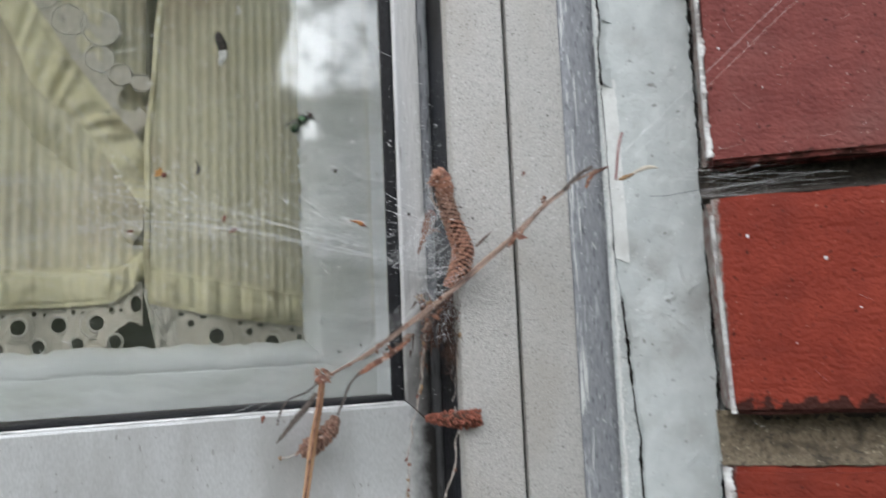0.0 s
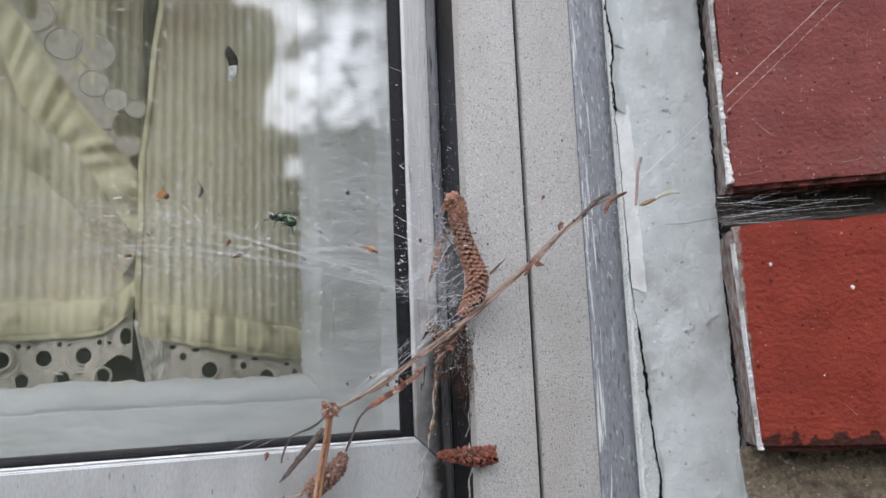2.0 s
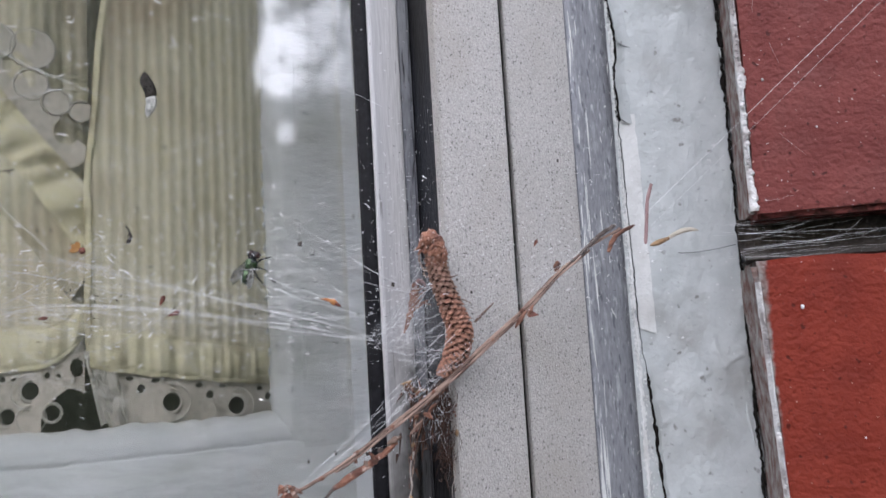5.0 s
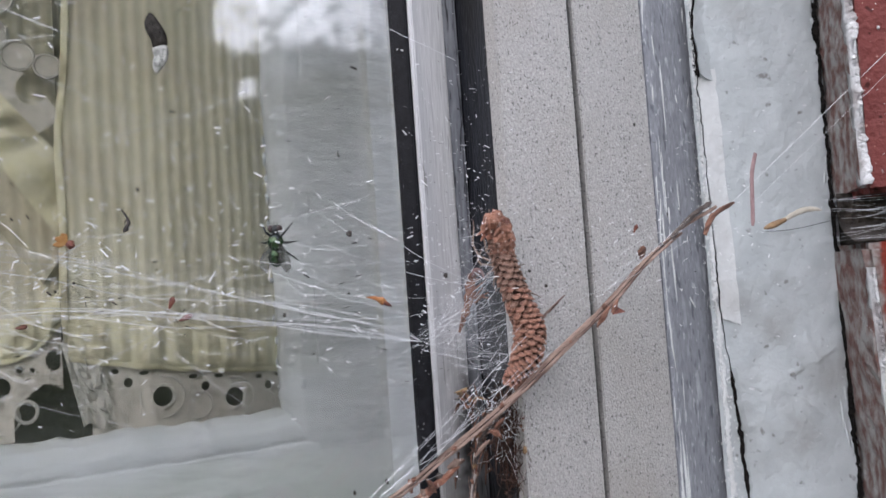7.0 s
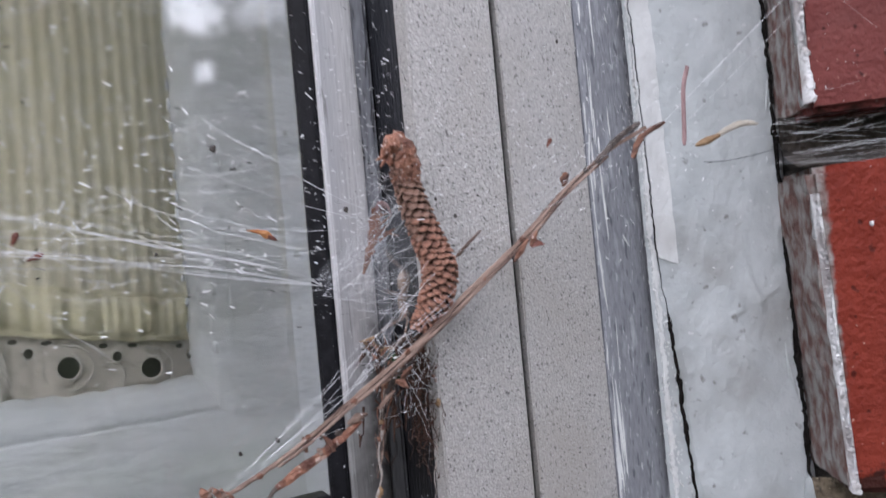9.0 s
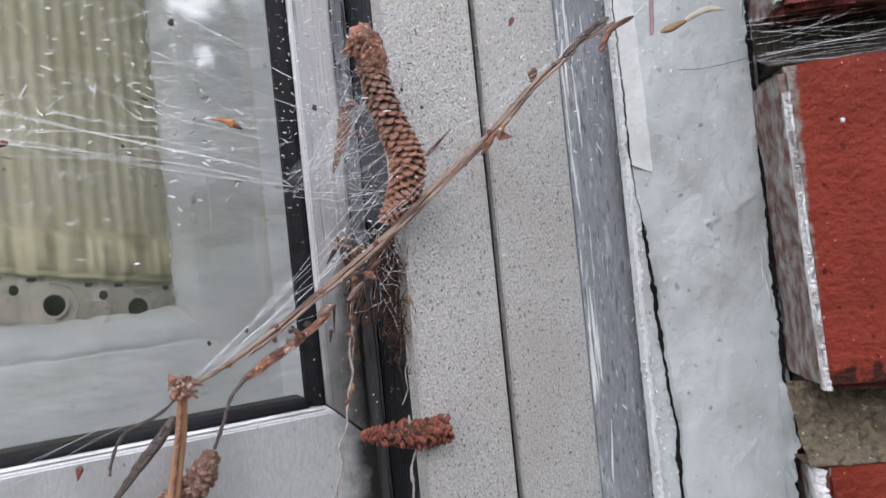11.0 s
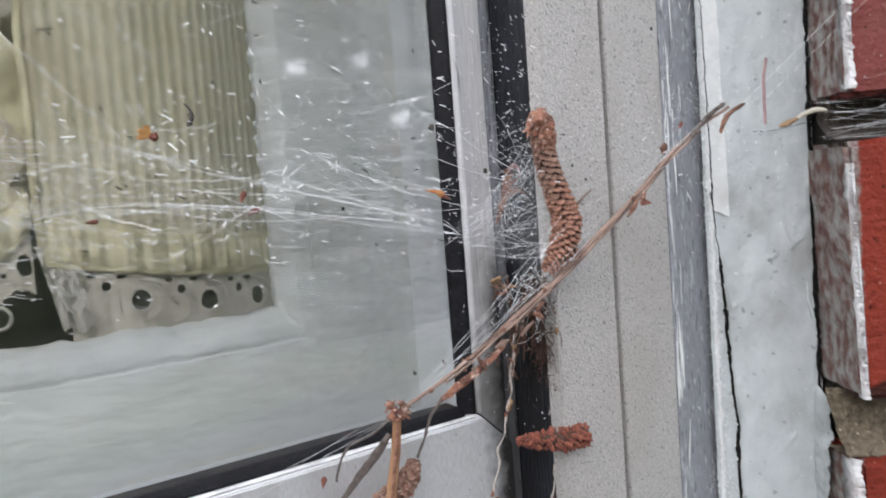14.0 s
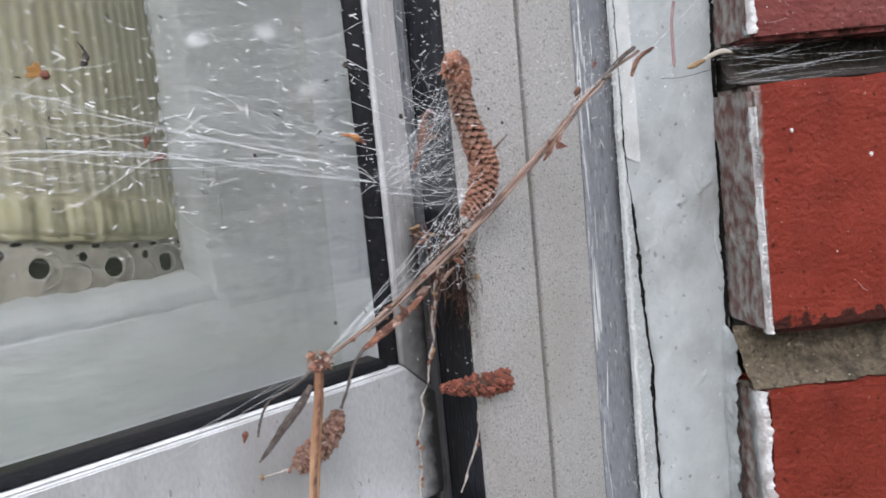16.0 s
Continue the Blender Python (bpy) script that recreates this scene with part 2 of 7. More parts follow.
FLY_BLACK = mat("black_bristly_shell", (0.008, 0.009, 0.009), (0.025, 0.027, 0.026), 900, 0.4, 0.1, 0.4, 3000)
FLY_EYE = mat("dark_red_brown_eye", (0.02, 0.009, 0.007), (0.035, 0.014, 0.011), 900, 0.3, 0, 0.3, 6000)
WING = mat("smoky_wing", (0.20, 0.20, 0.19), (0.30, 0.30, 0.28), 500, 0.25, 0, transmission=0.6)
WING.node_tree.nodes["Principled BSDF"].inputs["Alpha"].default_value = 0.38
SPIDER_BROWN = mat("tan_brown_spider_skin", (0.16, 0.115, 0.09), (0.25, 0.18, 0.14), 900, 0.65, 0, 0.4, 2500)
SPIDER_PALE = mat("pale_hairy_abdomen", (0.44, 0.36, 0.31), (0.58, 0.49, 0.44), 900, 0.8, 0, 0.5, 2500, big=(0.24, 0.16, 0.11), big_scale=260)
LEAF = mat("green_leaf", (0.075, 0.085, 0.06), (0.115, 0.125, 0.092), 12, 0.6, 0, translucent=0.25, island=0.3)
TRUNK = mat("tree_bark", (0.09, 0.075, 0.06), (0.15, 0.13, 0.11), 30, 0.9, 0, 0.6, 60)
GRASS = mat("rough_lawn", (0.04, 0.07, 0.02), (0.08, 0.11, 0.035), 20, 0.9, 0, 0.4, 60, big=(0.10, 0.09, 0.05), big_scale=1.2)
BOUNCE_GROUND = mat("dark_bounce_ground", (0.09, 0.088, 0.085), (0.14, 0.137, 0.132), 40, 0.9, 0, 0.4, 120, big=(0.08, 0.078, 0.075), big_scale=3)
ROOM = mat("dim_room_plaster", (0.20, 0.18, 0.15), (0.25, 0.22, 0.19), 20, 0.9, 0, big=(0.15, 0.13, 0.11), big_scale=3)
HAZE = veil("fine_silk_sheet", (0.58, 0.60, 0.63), 0.16, 1900, 0.15, 0.95, (0.6, 1, 1.3))
HAZE_THIN = veil("thin_silk_sheet", (0.58, 0.60, 0.63), 0.07, 1500, 0.40, 0.80, (0.5, 1, 1.5))


def glass_material():
    """Clear float glass: straight through, with the mirror gloss of its two faces."""
    m = bpy.data.materials.new("window_glass")
    m.use_nodes = True
    n, l = m.node_tree.nodes, m.node_tree.links
    n.remove(n["Principled BSDF"])
    clear, gloss, fres, ms = n.new("ShaderNodeBsdfTransparent"), n.new("ShaderNodeBsdfGlossy"), n.new("ShaderNodeLayerWeight"), n.new("ShaderNodeMixShader")
    clear.inputs[0].default_value = (0.99, 0.99, 0.982, 1)
    gloss.inputs["Roughness"].default_value = 0.048
    fres.inputs[0].default_value = 0.5
    power, schlick = n.new("ShaderNodeMath"), n.new("ShaderNodeMath")
    power.operation, schlick.operation = 'POWER', 'MULTIPLY_ADD'
    power.inputs[1].default_value = 5.0
    schlick.inputs[1].default_value, schlick.inputs[2].default_value = 0.895, 0.105
    l.new(fres.outputs["Facing"], power.inputs[0])
    l.new(power.outputs[0], schlick.inputs[0])
    l.new(schlick.outputs[0], ms.inputs[0])
    l.new(clear.outputs[0], ms.inputs[1])
    l.new(gloss.outputs[0], ms.inputs[2])
    l.new(ms.outputs[0], n["Material Output"].inputs[0])
    return m


GLASS = glass_material()
for silk, cover in ((SILK, 0.76), (FLECK, 0.9)):
    silk.node_tree.nodes["Principled BSDF"].inputs["Alpha"].default_value = cover



def cloth_material():
    """Cream curtain cloth with a fine vertical rib."""
    m = mat("cream_ribbed_curtain", (0.84, 0.785, 0.56), (0.90, 0.855, 0.665), 220, 0.85, 0, translucent=0.03,
            big=(0.60, 0.50, 0.36), big_scale=16, big_at=(0.46, 0.66))
    n, l = m.node_tree.nodes, m.node_tree.links
    bsdf = n["Principled BSDF"]
    src = bsdf.inputs["Base Color"].links[0].from_socket
    wave = n.new("ShaderNodeTexWave")
    wave.bands_direction = 'X'
    wave.inputs["Scale"].default_value = 73.0
    wave.inputs["Distortion"].default_value = 0.6
    wave.inputs["Detail"].default_value = 1.0
    tc = n.new("ShaderNodeTexCoord")
    rot = n.new("ShaderNodeMapping")
    rot.inputs["Rotation"].default_value = (0, 0, -radians(24.2))
    l.new(tc.outputs["Object"], rot.inputs["Vector"])
    l.new(rot.outputs[0], wave.inputs["Vector"])
    mx = n.new("ShaderNodeMixRGB")
    mx.blend_type = 'MULTIPLY'
    mr = n.new("ShaderNodeMapRange")
    mr.inputs[3].default_value, mr.inputs[4].default_value = 0.84, 1.04
    l.new(wave.outputs[1], mr.inputs[0])
    mx.inputs[0].default_value = 1.0
    l.new(src, mx.inputs[1])
    l.new(mr.outputs[0], mx.inputs[2])
    for link in list(src.links):
        if link.to_node != mx:
            l.new(mx.outputs[0], link.to_socket)
    bp = n.new("ShaderNodeBump")
    bp.inputs["Strength"].default_value = 0.5
    bp.inputs["Distance"].default_value = 0.0006
    l.new(wave.outputs[1], bp.inputs["Height"])
    l.new(bp.outputs[0], bsdf.inputs["Normal"])
    return m


CLOTH = cloth_material()
HEM = mat("cream_curtain_hem", (0.90, 0.845, 0.56), (0.95, 0.90, 0.66), 260, 0.85, 0, 0.3, 900, translucent=0.1, big=(0.60, 0.54, 0.36), big_scale=90)
LACE = mat("off_white_lace", (0.74, 0.72, 0.66), (0.82, 0.80, 0.74), 700, 0.85, 0, 0.4, 2500, translucent=0.3)
LACE_SHEER = veil("sheer_lace_ground", (0.82, 0.77, 0.68), 0.90, 420, -0.25, 0.50)


def brick_material(name, a, b, stain, grit, foot_band_to=0.0042):
    m = mat(name, a, b, 90, 0.66, 0, 0.85, 620, spec=0.18, each=0.06, big=stain, big_scale=38, big_at=(0.5, 0.75), spots=grit, spot_scale=900, spot_at=(0.71, 0.75), flecks=tuple(0.45 * v for v in a), fleck_scale=560, fleck_at=(0.66, 0.74))
    n, l = m.node_tree.nodes, m.node_tree.links
    bsdf = n["Principled BSDF"]
    src = bsdf.inputs["Base Color"].links[0].from_socket
    tc = n.new("ShaderNodeTexCoord")
    sep = n.new("ShaderNodeSeparateXYZ")
    l.new(tc.outputs["Object"], sep.inputs[0])
    nz = n.new("ShaderNodeTexNoise")
    nz.inputs["Scale"].default_value, nz.inputs["Detail"].default_value = 260.0, 6.0
    l.new(tc.outputs["Object"], nz.inputs["Vector"])

    def edge(sock, at, width, wob):
        """1 where the coordinate is under a ragged line."""
        ad = n.new("ShaderNodeMath")
        ad.operation = 'MULTIPLY_ADD'
        ad.inputs[1].default_value = wob
        l.new(nz.outputs[0], ad.inputs[0])
        l.new(sock, ad.inputs[2])
        r = n.new("ShaderNodeMapRange")
        r.inputs[1].default_value, r.inputs[2].default_value = at + wob / 2, at + wob / 2 - width
        l.new(ad.outputs[0], r.inputs[0])
        return r.outputs[0]

    # ragged dark red-brown band along the brick's lower edge
    foot_band = n.new("ShaderNodeMixRGB")
    l.new(edge(sep.outputs[2], foot_band_to, 0.0010, 0.012), foot_band.inputs[0])
    l.new(src, foot_band.inputs[1])
    foot_band.inputs[2].default_value = (0.032, 0.008, 0.005, 1)
    pt = n.new("ShaderNodeMixRGB")
    l.new(edge(sep.outputs[0], 0.0014, 0.0008, 0.0030), pt.inputs[0])
    l.new(foot_band.outputs[0], pt.inputs[1])
    mottle = n.new("ShaderNodeMixRGB")
    speck = n.new("ShaderNodeTexNoise")
    speck.inputs["Scale"].default_value, speck.inputs["Detail"].default_value = 340.0, 10.0
    flow = n.new("ShaderNodeMapping")
    flow.inputs["Scale"].default_value = (1, 1, 0.8)
    l.new(tc.outputs["Object"], flow.inputs["Vector"])
    l.new(flow.outputs[0], speck.inputs["Vector"])
    span = n.new("ShaderNodeMapRange")
    span.inputs[1].default_value, span.inputs[2].default_value = 0.38, 0.62
    l.new(speck.outputs[0], span.inputs[0])
    l.new(span.outputs[0], mottle.inputs[0])
    mottle.inputs[1].default_value = (0.125, 0.066, 0.054, 1)
    mottle.inputs[2].default_value = (0.26, 0.25, 0.235, 1)
    l.new(mottle.outputs[0], pt.inputs[2])
    l.new(pt.outputs[0], bsdf.inputs["Base Color"])
    return m


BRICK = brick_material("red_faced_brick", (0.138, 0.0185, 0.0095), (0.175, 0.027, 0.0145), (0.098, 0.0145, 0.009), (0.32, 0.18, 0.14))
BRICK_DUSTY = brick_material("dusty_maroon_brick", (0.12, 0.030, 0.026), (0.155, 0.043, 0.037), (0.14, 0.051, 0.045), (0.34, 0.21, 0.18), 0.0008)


# ---------------------------------------------------------------- helpers for building
WA, BA_ = radians(24.2), radians(-13.5)
WU, WN_ = Vector((math.cos(WA), math.sin(WA), 0)), Vector((math.sin(WA), -math.cos(WA), 0))
WO = Vector((-1.76, 23.47, 0))
BU, BN = Vector((math.cos(BA_), math.sin(BA_), 0)), Vector((math.sin(BA_), -math.cos(BA_), 0))
BO = Vector((7.75, 22.3, 0))


def W(u, d, z):
    """A point of the window: u along the wall, d out from the glass, z up."""
    return WO + WU * u + WN_ * d + Vector((0, 0, z))


def gap_darkening(m, start, full, top, colour):
    """Near-black colour over the edge of the sash beside the gap, up to a ragged height."""
    n, l = m.node_tree.nodes, m.node_tree.links
    bsdf = n["Principled BSDF"]
    src = bsdf.inputs["Base Color"].links[0].from_socket
    geo, sep, dot, nz, mx = (n.new(k) for k in ("ShaderNodeNewGeometry", "ShaderNodeSeparateXYZ", "ShaderNodeVectorMath", "ShaderNodeTexNoise", "ShaderNodeMixRGB"))
    nz.inputs["Scale"].default_value, nz.inputs["Detail"].default_value = 320.0, 8.0
    l.new(geo.outputs["Position"], nz.inputs["Vector"])
    l.new(geo.outputs["Position"], sep.inputs[0])
    l.new(geo.outputs["Position"], dot.inputs[0])
    dot.operation = 'DOT_PRODUCT'
    dot.inputs[1].default_value = WU

    def ragged(sock, wobble, lo, hi):
        ad, mr = n.new("ShaderNodeMath"), n.new("ShaderNodeMapRange")
        ad.operation = 'MULTIPLY_ADD'
        ad.inputs[1].default_value = wobble
        l.new(nz.outputs[0], ad.inputs[0])
        l.new(sock, ad.inputs[2])
        mr.inputs[1].default_value, mr.inputs[2].default_value = lo + wobble / 2, hi + wobble / 2
        l.new(ad.outputs[0], mr.inputs[0])
        return mr.outputs[0]

    zero = WO.dot(WU)
    both = n.new("ShaderNodeMath")
    both.operation = 'MULTIPLY'
    l.new(ragged(dot.outputs["Value"], 0.006, (zero + start) * U, (zero + full) * U), both.inputs[0])
    l.new(ragged(sep.outputs[2], 0.03, top * U, (top - 1.6) * U), both.inputs[1])
    l.new(both.outputs[0], mx.inputs[0])
    l.new(src, mx.inputs[1])
    mx.inputs[2].default_value = (*colour, 1)
    l.new(mx.outputs[0], bsdf.inputs["Base Color"])


gap_darkening(ALU_BRUSH, 0.55, 1.0, 142.0, (0.018, 0.017, 0.017))
gap_darkening(ALU_RAIL, 0.35, 1.0, 139.5, (0.03, 0.028, 0.027))


def B(v, d, z):
    """A point of the brick wall."""
    return BO + BU * v + BN * d + Vector((0, 0, z))


def origin(ob):
    o = Vector((0, 0, 0))
    while ob:
        o += ob.location
        ob = ob.parent
    return o


def root(name, at, label, category="", group="", kind=""):
    e = new(name)
    e.empty_display_size = 0.01
    e.location = Vector(at) * U
    return tagged(e, label, category, group, kind)


def part(name, bm, material, parent=None, label="", smooth=False, kind=""):
    """Links a bmesh in centimetres as one mesh object under a thing or a part."""
    o = origin(parent)
    for v in bm.verts:
        v.co = v.co * U - o
    bmesh.ops.recalc_face_normals(bm, faces=bm.faces)
    me = bpy.data.meshes.new(name)
    bm.to_mesh(me)
    bm.free()
    me.materials.append(material)
    if smooth:
        for p in me.polygons:
            p.use_smooth = True
    ob = new(name, me)
    ob.parent = parent
    if label or kind:
        tagged(ob, label, kind=kind)
    return ob


def prism(bm, ring_a, ring_b):
    """A solid between two like polygons."""
    a = [bm.verts.new(p) for p in ring_a]
    b = [bm.verts.new(p) for p in ring_b]
    k = len(a)
    for i in range(k):
        bm.faces.new((a[i], a[(i + 1) % k], b[(i + 1) % k], b[i]))
    bm.faces.new(a[::-1])
    bm.faces.new(b)
    return bm


def upright(profile, z0, z1, put=W, cut=None):
    """A profile in (u, d) drawn up from z0 to z1; cut(u) shifts its lower end."""
    bm = bmesh.new()
    return prism(bm, [put(u, d, z0 + (cut(u) if cut else 0)) for u, d in profile], [put(u, d, z1) for u, d in profile])


def lying(profile, u0, u1, put=W, cut=None):
    """A profile in (d, z) drawn along u; cut(z) shifts its right end."""
    bm = bmesh.new()
    return prism(bm, [put(u0, d, z) for d, z in profile], [put(u1 + (cut(z) if cut else 0), d, z) for d, z in profile])


def soften(bm, width, segments=2):
    bmesh.ops.bevel(bm, geom=[e for e in bm.edges], offset=width, segments=segments, affect='EDGES', clamp_overlap=True)
    return bm


def tube(bm, points, radii, sides=6, flat=1.0, rough=0.0, rng=None):
    """A tapered rod along points."""
    pts = [Vector(p) for p in points]
    if isinstance(radii, (int, float)):
        radii = [radii] * len(pts)
    rings = []
    side = None
    for i, p in enumerate(pts):
        t = (pts[min(i + 1, len(pts) - 1)] - pts[max(i - 1, 0)]).normalized()
        if side is None:
            side = t.cross(Vector((0, 1, 0.013))).normalized()
        side = (side - t * side.dot(t)).normalized()
        up = t.cross(side)
        ring = []
        for k in range(sides):
            a = 2 * math.pi * k / sides
            r = radii[i] * (1 + (rng.uniform(-rough, rough) if rng else 0))
            ring.append(bm.verts.new(p + side * math.cos(a) * r + up * math.sin(a) * r * flat))
        rings.append(ring)
    for r0, r1 in zip(rings, rings[1:]):
        for k in range(sides):
            bm.faces.new((r0[k], r0[(k + 1) % sides], r1[(k + 1) % sides], r1[k]))
    bm.faces.new(rings[0][::-1])
    bm.faces.new(rings[-1])
    return bm


def spline(points, n):
    """Points along a smooth curve through those given."""
    p = [Vector(q) for q in points]
    p = [p[0] * 2 - p[1]] + p + [p[-1] * 2 - p[-2]]
    out = []
    for i in range(1, len(p) - 2):
        for k in range(n):
            t = k / n
            a, b_, c, d = p[i - 1:i + 3]
            out.append(0.5 * (2 * b_ + (c - a) * t + (2 * a - 5 * b_ + 4 * c - d) * t * t + (3 * b_ - a - 3 * c + d) * t ** 3))
    return out + [p[-2]]


def blob(bm, centre, size, turn=None, rings=6, seg=8, rough=0.0, rng=None):
    """A rounded body of the given half sizes."""
    m = Matrix.Translation(centre) @ (turn.to_4x4() if turn else Matrix()) @ Matrix.Diagonal((*size, 1))

    def point(i, k):
        th, ph = math.pi * i / rings, 2 * math.pi * k / seg
        v = Vector((math.sin(th) * math.cos(ph), math.sin(th) * math.sin(ph), math.cos(th)))
        if rng:
            v *= 1 + rng.uniform(-rough, rough)
        return bm.verts.new(m @ v)

    top, foot = point(0, 0), point(rings, 0)
    loops = [[point(i, k) for k in range(seg)] for i in range(1, rings)]
    for k in range(seg):
        j = (k + 1) % seg
        bm.faces.new((top, loops[0][k], loops[0][j]))
        bm.faces.new((foot, loops[-1][j], loops[-1][k]))
        for a, b in zip(loops, loops[1:]):
            bm.faces.new((a[k], b[k], b[j], a[j]))
    return bm


def sheet(nu, nv, f, thick=0.0):
    """A grid surface f(a, b) for a and b from 0 to 1, with thickness along y and with UVs in metres of cloth."""
    bm = bmesh.new()
    g = [[bm.verts.new(f(i / nu, j / nv)) for j in range(nv + 1)] for i in range(nu + 1)]
    for i in range(nu):
        for j in range(nv):
            bm.faces.new((g[i][j], g[i + 1][j], g[i + 1][j + 1], g[i][j + 1]))
    return bm


# ---------------------------------------------------------------- the window with its aluminium frame
Z0, Z1, ULEFT = 130.0, 178.0, -48.0
RAIL = 138.08


def aluminium_window():
    win = root("window_1", W(-20, 0, 134), "weathered aluminium casement window with a black glazing gasket", "window", kind="structure")
    # outer frame: two flat bands with a groove between them
    part("frame_stile", soften(upright([(1.53, -0.9), (1.53, 1.42), (1.44, 1.50), (1.44, 1.90), (3.285, 1.92), (3.285, 1.4), (3.425, 1.4), (3.425, 1.92), (5.3, 1.92), (5.3, -0.9)], 122, Z1), 0.025), ALU, win,
         "speckled grey aluminium frame band with a dark groove")
    # a black strip puts the groove's shade in as colour
    part("groove_shadow_gap", upright([(3.29, 1.38), (3.29, 1.74), (3.42, 1.74), (3.42, 1.38)], 122.1, Z1 - 0.2), DARK, win, "black strip for the shade in the groove")
    part("edge_strip", soften(upright([(5.303, -0.9), (5.303, 1.90), (5.5, 1.94), (6.80, 1.94), (6.93, 1.88), (6.97, 1.7), (6.97, -0.9)], 122, Z1), 0.03), SMEAR, win,
         "dark grey frame edge smeared with pale paint")
    rng = random.Random(19)
    bm = bmesh.new()
    for _ in range(2600):
        z = rng.uniform(131, 156)
        clump = 0.5 + noise.noise(Vector((z * 0.7, 3.0, 9.0)))
        u = 6.97 - rng.gauss(0, 0.05) - abs(rng.gauss(0, 0.06 + 0.28 * max(0, clump) ** 2))
        r = rng.uniform(0.006, 0.022)
        blob(bm, W(u, 1.94 if u < 6.8 else 1.92, z), (r, r * 0.6, r * rng.uniform(0.8, 2.2)), None, 4, 5, 0.3, rng)
    for k in range(46):
        left = rng.random() < 0.7
        u = 5.36 + abs(rng.gauss(0, 0.16)) if left else rng.uniform(5.8, 6.8)
        z = rng.choice((rng.uniform(142.2, 145.5), rng.uniform(137, 139.6), rng.uniform(147, 150), rng.uniform(133, 152)))
        h = rng.uniform(0.15, 0.9) if left else rng.uniform(0.05, 0.25)
        w = rng.uniform(0.008, 0.028)
        d = 1.905 + 0.035 * min(1, (u - 5.3) / 0.2)
        blob(bm, W(u, d, z), (w, 0.012, h), Matrix.Rotation(rng.gauss(0, 0.03 if left else 0.4), 3, 'Y'), 8, 6, 0.3, rng)
    part("paint_crust", bm, PAINT_CLEAN, win, "crust of pale paint specks on the frame edge", kind="stuff")
    part("frame_sill", soften(lying([(-0.9, 130.5), (1.92, 130.5), (1.92, 134.58), (-0.9, 134.58)], ULEFT, 1.08), 0.03), ALU_RAIL, win)
    part("frame_head", soften(lying([(-0.9, 172), (1.92, 172), (1.92, Z1), (-0.9, Z1)], ULEFT, 1.49), 0.03), ALU_RAIL, win)
    part("frame_stile", soften(upright([(ULEFT, -0.9), (ULEFT, 1.92), (ULEFT + 4, 1.92), (ULEFT + 4, -0.9)], 134.62, 171.97), 0.03), ALU, win)
    # the inner side of the frame, its shade put into a dark colour, with its seal
    part("frame_cheek", soften(upright([(1.488, -0.5), (1.488, 1.40), (1.50, 1.42), (1.526, 1.42), (1.526, -0.5)], 122, 171.9), 0.012), CHANNEL, win, "cheek of the frame, coloured dark for the shade in the gap")
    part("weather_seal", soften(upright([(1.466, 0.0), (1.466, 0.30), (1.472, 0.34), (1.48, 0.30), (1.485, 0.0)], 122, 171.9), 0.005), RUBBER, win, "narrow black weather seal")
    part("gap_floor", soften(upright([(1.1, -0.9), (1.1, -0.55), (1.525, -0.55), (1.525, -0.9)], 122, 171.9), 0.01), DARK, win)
    # opening sash
    mitre = lambda u: -(u - 0.27) * 0.92
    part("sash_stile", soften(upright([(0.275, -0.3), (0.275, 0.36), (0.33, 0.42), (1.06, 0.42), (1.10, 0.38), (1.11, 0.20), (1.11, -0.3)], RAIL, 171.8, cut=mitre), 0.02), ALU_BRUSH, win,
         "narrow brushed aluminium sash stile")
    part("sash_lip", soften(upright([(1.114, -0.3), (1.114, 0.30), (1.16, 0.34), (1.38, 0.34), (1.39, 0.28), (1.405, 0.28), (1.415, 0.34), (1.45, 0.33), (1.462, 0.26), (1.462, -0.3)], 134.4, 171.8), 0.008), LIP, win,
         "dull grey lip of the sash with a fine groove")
    rail = lying([(-0.3, 134.75), (0.36, 134.75), (0.42, 134.9), (0.42, 137.2), (0.42, RAIL - 0.15), (0.34, RAIL - 0.03), (-0.3, RAIL - 0.03), (-0.3, 137.2)], ULEFT + 4.2, 0.235, cut=lambda z: (RAIL - z) / 0.92 * 0.98 if z > 137.21 else 0.94)
    part("sash_rail", soften(rail, 0.02), ALU_RAIL, win, "streaked brushed aluminium bottom rail of the sash")
    # thin pale strip in place of the bevel's bright reflection
    part("worn_edge", lying([(0.30, RAIL - 0.028), (0.375, RAIL - 0.03), (0.412, RAIL - 0.065), (0.40, RAIL - 0.09)], ULEFT + 6, 0.22), ALU_EDGE, win, "pale strip painted as the highlight along the rail")
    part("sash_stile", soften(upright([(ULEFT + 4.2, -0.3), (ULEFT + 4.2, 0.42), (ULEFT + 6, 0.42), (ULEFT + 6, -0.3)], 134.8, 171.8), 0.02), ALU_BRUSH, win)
    part("sash_rail", soften(lying([(-0.3, 170), (0.42, 170), (0.42, 171.8), (-0.3, 171.8)], ULEFT + 6.05, 0.26), 0.02), ALU_RAIL, win)
    part("gasket", soften(upright([(-0.03, -0.02), (-0.02, 0.10), (0.10, 0.22), (0.20, 0.33), (0.272, 0.33), (0.272, -0.02)], 138.05, 170), 0.02), RUBBER, win, "glossy black rubber glazing gasket")
    part("gasket", soften(lying([(-0.40, 138.24), (0.02, 138.23), (0.20, 138.17), (0.32, 138.09), (0.32, 138.05), (-0.40, 138.05)], ULEFT + 6, -0.03), 0.02), RUBBER, win)
